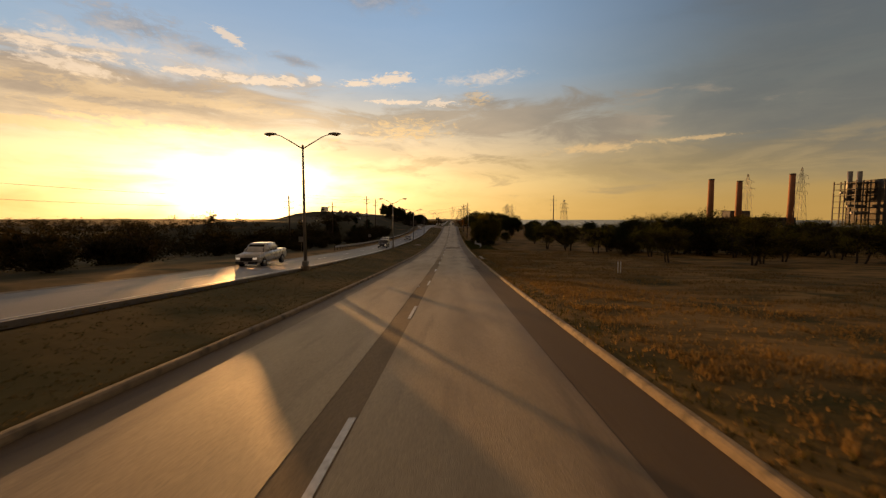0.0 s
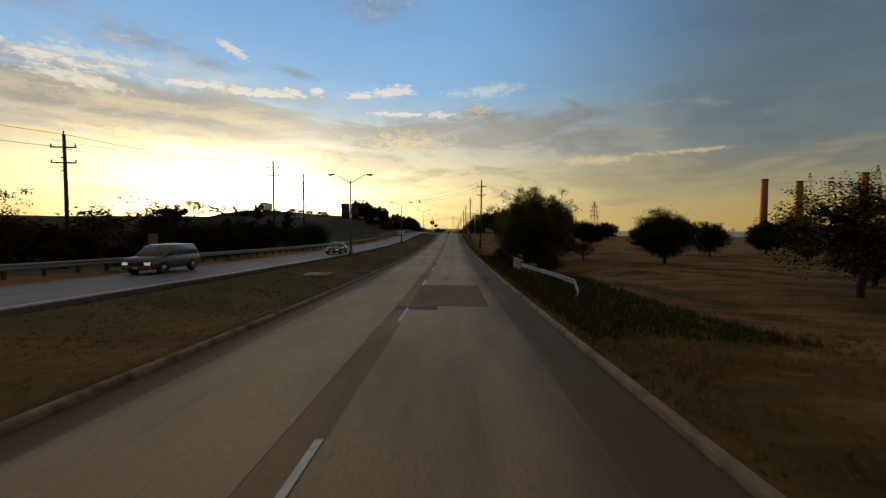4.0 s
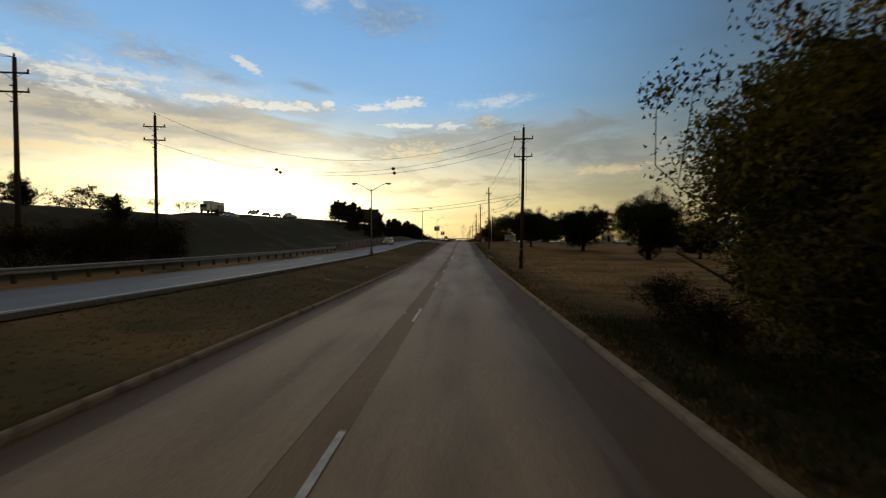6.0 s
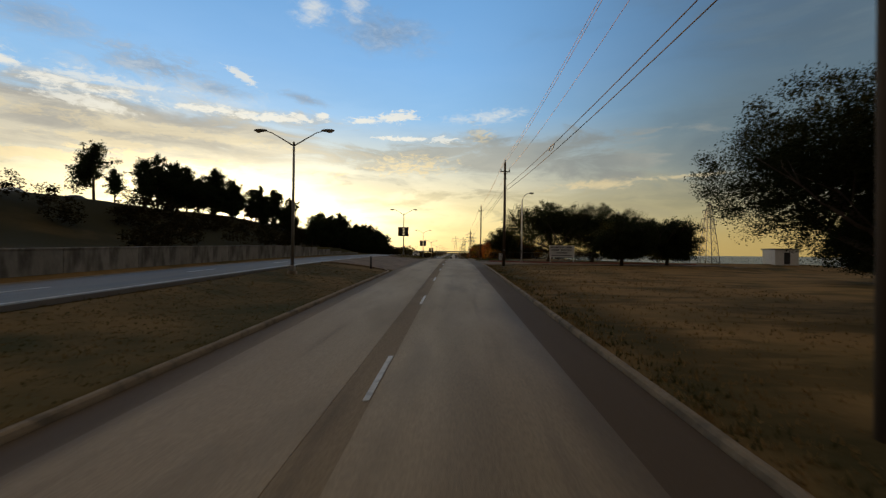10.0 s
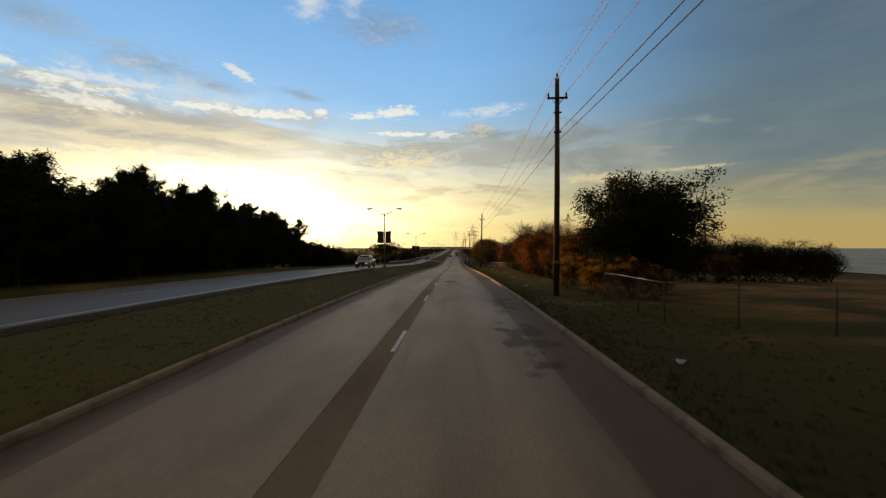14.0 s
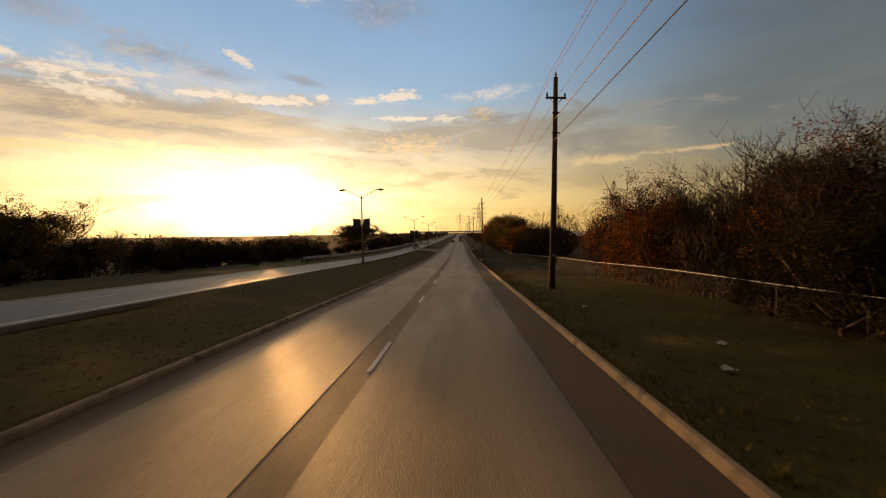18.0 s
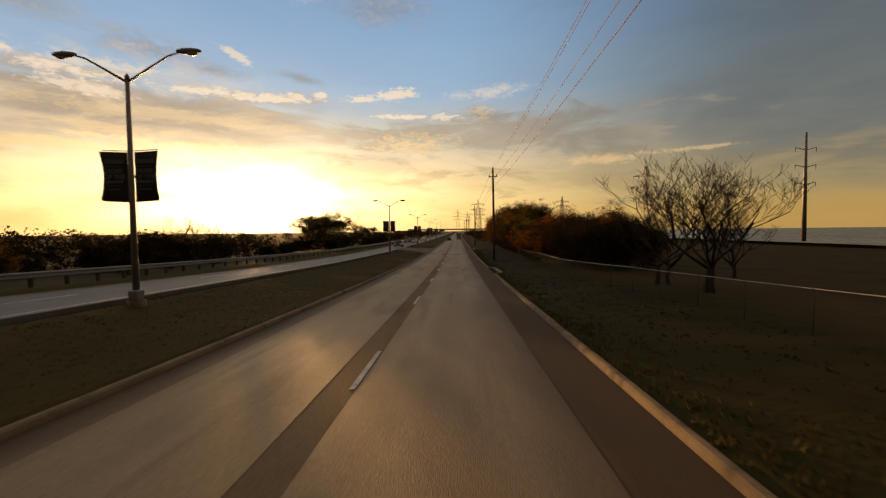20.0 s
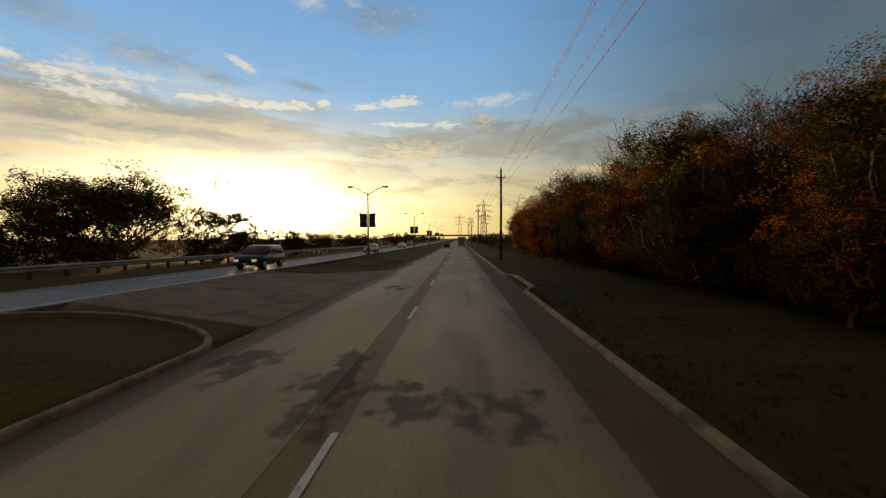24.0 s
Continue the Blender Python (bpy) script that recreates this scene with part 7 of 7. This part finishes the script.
for x in (-14, -6, 2):
    for y in (-14, 0, 14):
        part("column", new_box(x - 0.5, x + 0.5, y - 0.5, y + 0.5, 0, 51), M["plant_steel"], st)
for x in (-9, 2):
    part("flue", tubes("flue", [([(x, 0, 30), (x, 0, 62)], [2.6, 2.5], 16)], M["galv"]), None, st)
for i in range(4):
    part("drum", tubes("drum", [([(-12, -8 + 5 * i, 14 + 8 * i), (6, -8 + 5 * i, 14 + 8 * i)], [1.8, 1.8], 12)], M["galv"]), None, st)
th = thing("turbine_hall", "long low dark turbine hall of the power station", "power station", pose(345, 520, -6))
part("hall", new_box(-20, 70, 0, 30, 0, 10, bevel=0.4), M["plant_steel"], th)
part("roof_frame", new_box(-6, 18, 4, 20, 10, 18, bevel=0.3), M["plant_steel"], th)
for i in range(8):
    part("window_band", new_box(-17 + 10.5 * i, -9 + 10.5 * i, -0.3, 0.1, 5, 8), M["glass"], th)
for i, (x, y, w) in enumerate(((63, 257, 2.6), (58, 303, 4))):
    sh = thing("utility_shed", "small pale equipment shed among the trees", "shed", pose(x, y, land(x, y)), group="equipment sheds")
    part("walls", new_box(-w / 2, w / 2, -1.5, 1.5, -0.3, 2.5, bevel=0.03), M["white_paint"], sh)
    part("roof", new_box(-w / 2 - 0.2, w / 2 + 0.2, -1.7, 1.7, 2.5, 2.7, bevel=0.03), M["galv"], sh)
    part("door", new_box(-0.5, 0.5, -1.55, -1.5, 0, 2.0), M["steel_dark"], sh)

br = thing("road_bridge", "pale concrete road bridge far ahead across the road", "bridge", pose(0, 1120, road_z(1120)))
part("deck", new_box(-80, 90, -6, 6, 6.0, 7.4, bevel=0.1), M["white_paint"], br)
part("parapet", new_box(-80, 90, -6.2, -5.8, 7.4, 8.4), M["white_paint"], br)
for x in (-46, -22, 10, 34, 60):
    part("pier", new_box(x - 0.7, x + 0.7, -5, 5, -1, 6.0), M["wall"], br)
for s in (-1, 1):
    part("abutment", new_box(s * 85 - 18, s * 85 + 18, -8, 8, -2, 6.0), M["wall"], br)

# small signs along the other road
for x, y, h in ((-22.0, 118.5, 1.9), (-21.5, 63, 1.8), (-49.0, 236.5, 1.7)):
    sgn = thing("road_sign", "small road sign on a steel post seen from behind", "road sign", pose(x, y, land(x, y)), group="road signs")
    part("post", tubes("post", [([(0, 0, -0.3), (0, 0, h + 0.5)], [0.03, 0.03], 6)], M["galv"]), None, sgn)
    part("plate", new_box(-0.38, 0.38, -0.05, -0.035, h - 0.3, h + 0.5), M["galv"], sgn)
mp_ = thing("marker_post", "pair of short white marker stakes in the field", "marker post", pose(17.5, 41, land(17.5, 41)))
for s in (-0.12, 0.14):
    part("stake", new_box(s - 0.04, s + 0.04, -0.04, 0.04, -0.2, 1.1, bevel=0.01), M["white_paint"], mp_)


# ---- grass ----
def grass(name, count, pick, mat, hmin, hmax, label, seed, width=0.02):
    r = random.Random(seed)
    vs, fs = [], []
    for _ in range(count):
        x, y = pick(r)
        z = land(x, y) - 0.02
        for _ in range(r.randint(3, 5)):
            a = r.uniform(0, 6.283)
            h = r.uniform(hmin, hmax)
            w = width * r.uniform(0.7, 1.6)
            dx, dy = math.cos(a), math.sin(a)
            px, py = x + r.uniform(-0.1, 0.1), y + r.uniform(-0.1, 0.1)
            lean = r.uniform(0.15, 0.7) * h
            i = len(vs)
            vs += [(px - dy * w, py + dx * w, z), (px + dy * w, py - dx * w, z), (px + dx * lean, py + dy * lean, z + h)]
            fs.append((i, i + 1, i + 2))
    tagged(new(name, mesh_from(name, vs, fs, mat)), label, "grass", kind="stuff")


def right_verge(r):
    while True:
        x, y = 5.28 + 16 * r.random() ** 2.0, r.uniform(-4, 300)
        if not DRIVE[0] - 3 < y < DRIVE[1] + 4 and r.random() < 0.25 + noise.noise((x * 0.3, y * 0.3, 5)) + 0.4:
            return x, y


def median(r):
    while True:
        x, y = r.uniform(-5.33, -12), r.uniform(-4, 560)
        if x > other_near(y) + 0.2 and not any(a - 4 < y < b + 4 for a, b in GAPS):
            return x, y


def field_clump(r):
    while True:
        x, y = 6.5 + 30 * r.random() ** 1.5, r.uniform(0, 100)
        if noise.noise((x * 0.16, y * 0.5, 9)) + 0.35 * noise.noise((x * 0.9, y * 0.9, 2)) > r.uniform(-0.25, 0.4):
            return x, y


grass("verge_dark", 9000, lambda r: (5.28 + 6.7 * r.random() ** 1.4, r.uniform(306, 425)), M["dark_grass"], 0.04, 0.11, "short damp green grass on the verge", 5)
grass("verge_grass", 26000, right_verge, M["grass"], 0.04, 0.15, "dry straw-coloured grass tufts on the verge", 1)
grass("verge_weeds", 5000, lambda r: (5.28 + abs(r.gauss(0, 0.7)), r.choice((r.uniform(-4, 282), r.uniform(306, 530)))), M["green_grass"], 0.06, 0.2, "ragged green weeds behind the kerb", 2)
grass("median_grass", 20000, median, M["grass"], 0.03, 0.08, "short dry grass on the median", 3)
grass("median_green", 28000, median, M["green_grass"], 0.03, 0.08, "short green grass patches on the median", 4)
grass("culvert_weeds", 9000, lambda r: (5.7 + 6.5 * r.random() ** 1.2, 98 + 52 * r.random()), M["dark_grass"], 0.08, 0.42, "rank dark weeds round the guard rail and culvert", 7, 0.016)
grass("field_tufts", 22000, field_clump, M["grass"], 0.05, 0.26, "long dry grass tufts in the field", 8, 0.016)
# these blades take the dark brush colour to stand for shade on the verge
grass("verge_late", 4000, lambda r: (5.28 + 6.7 * r.random() ** 1.4, r.uniform(420, 530)), M["brush_leaf"], 0.03, 0.10, "short verge grass whose dark colour stands for shade", 6)
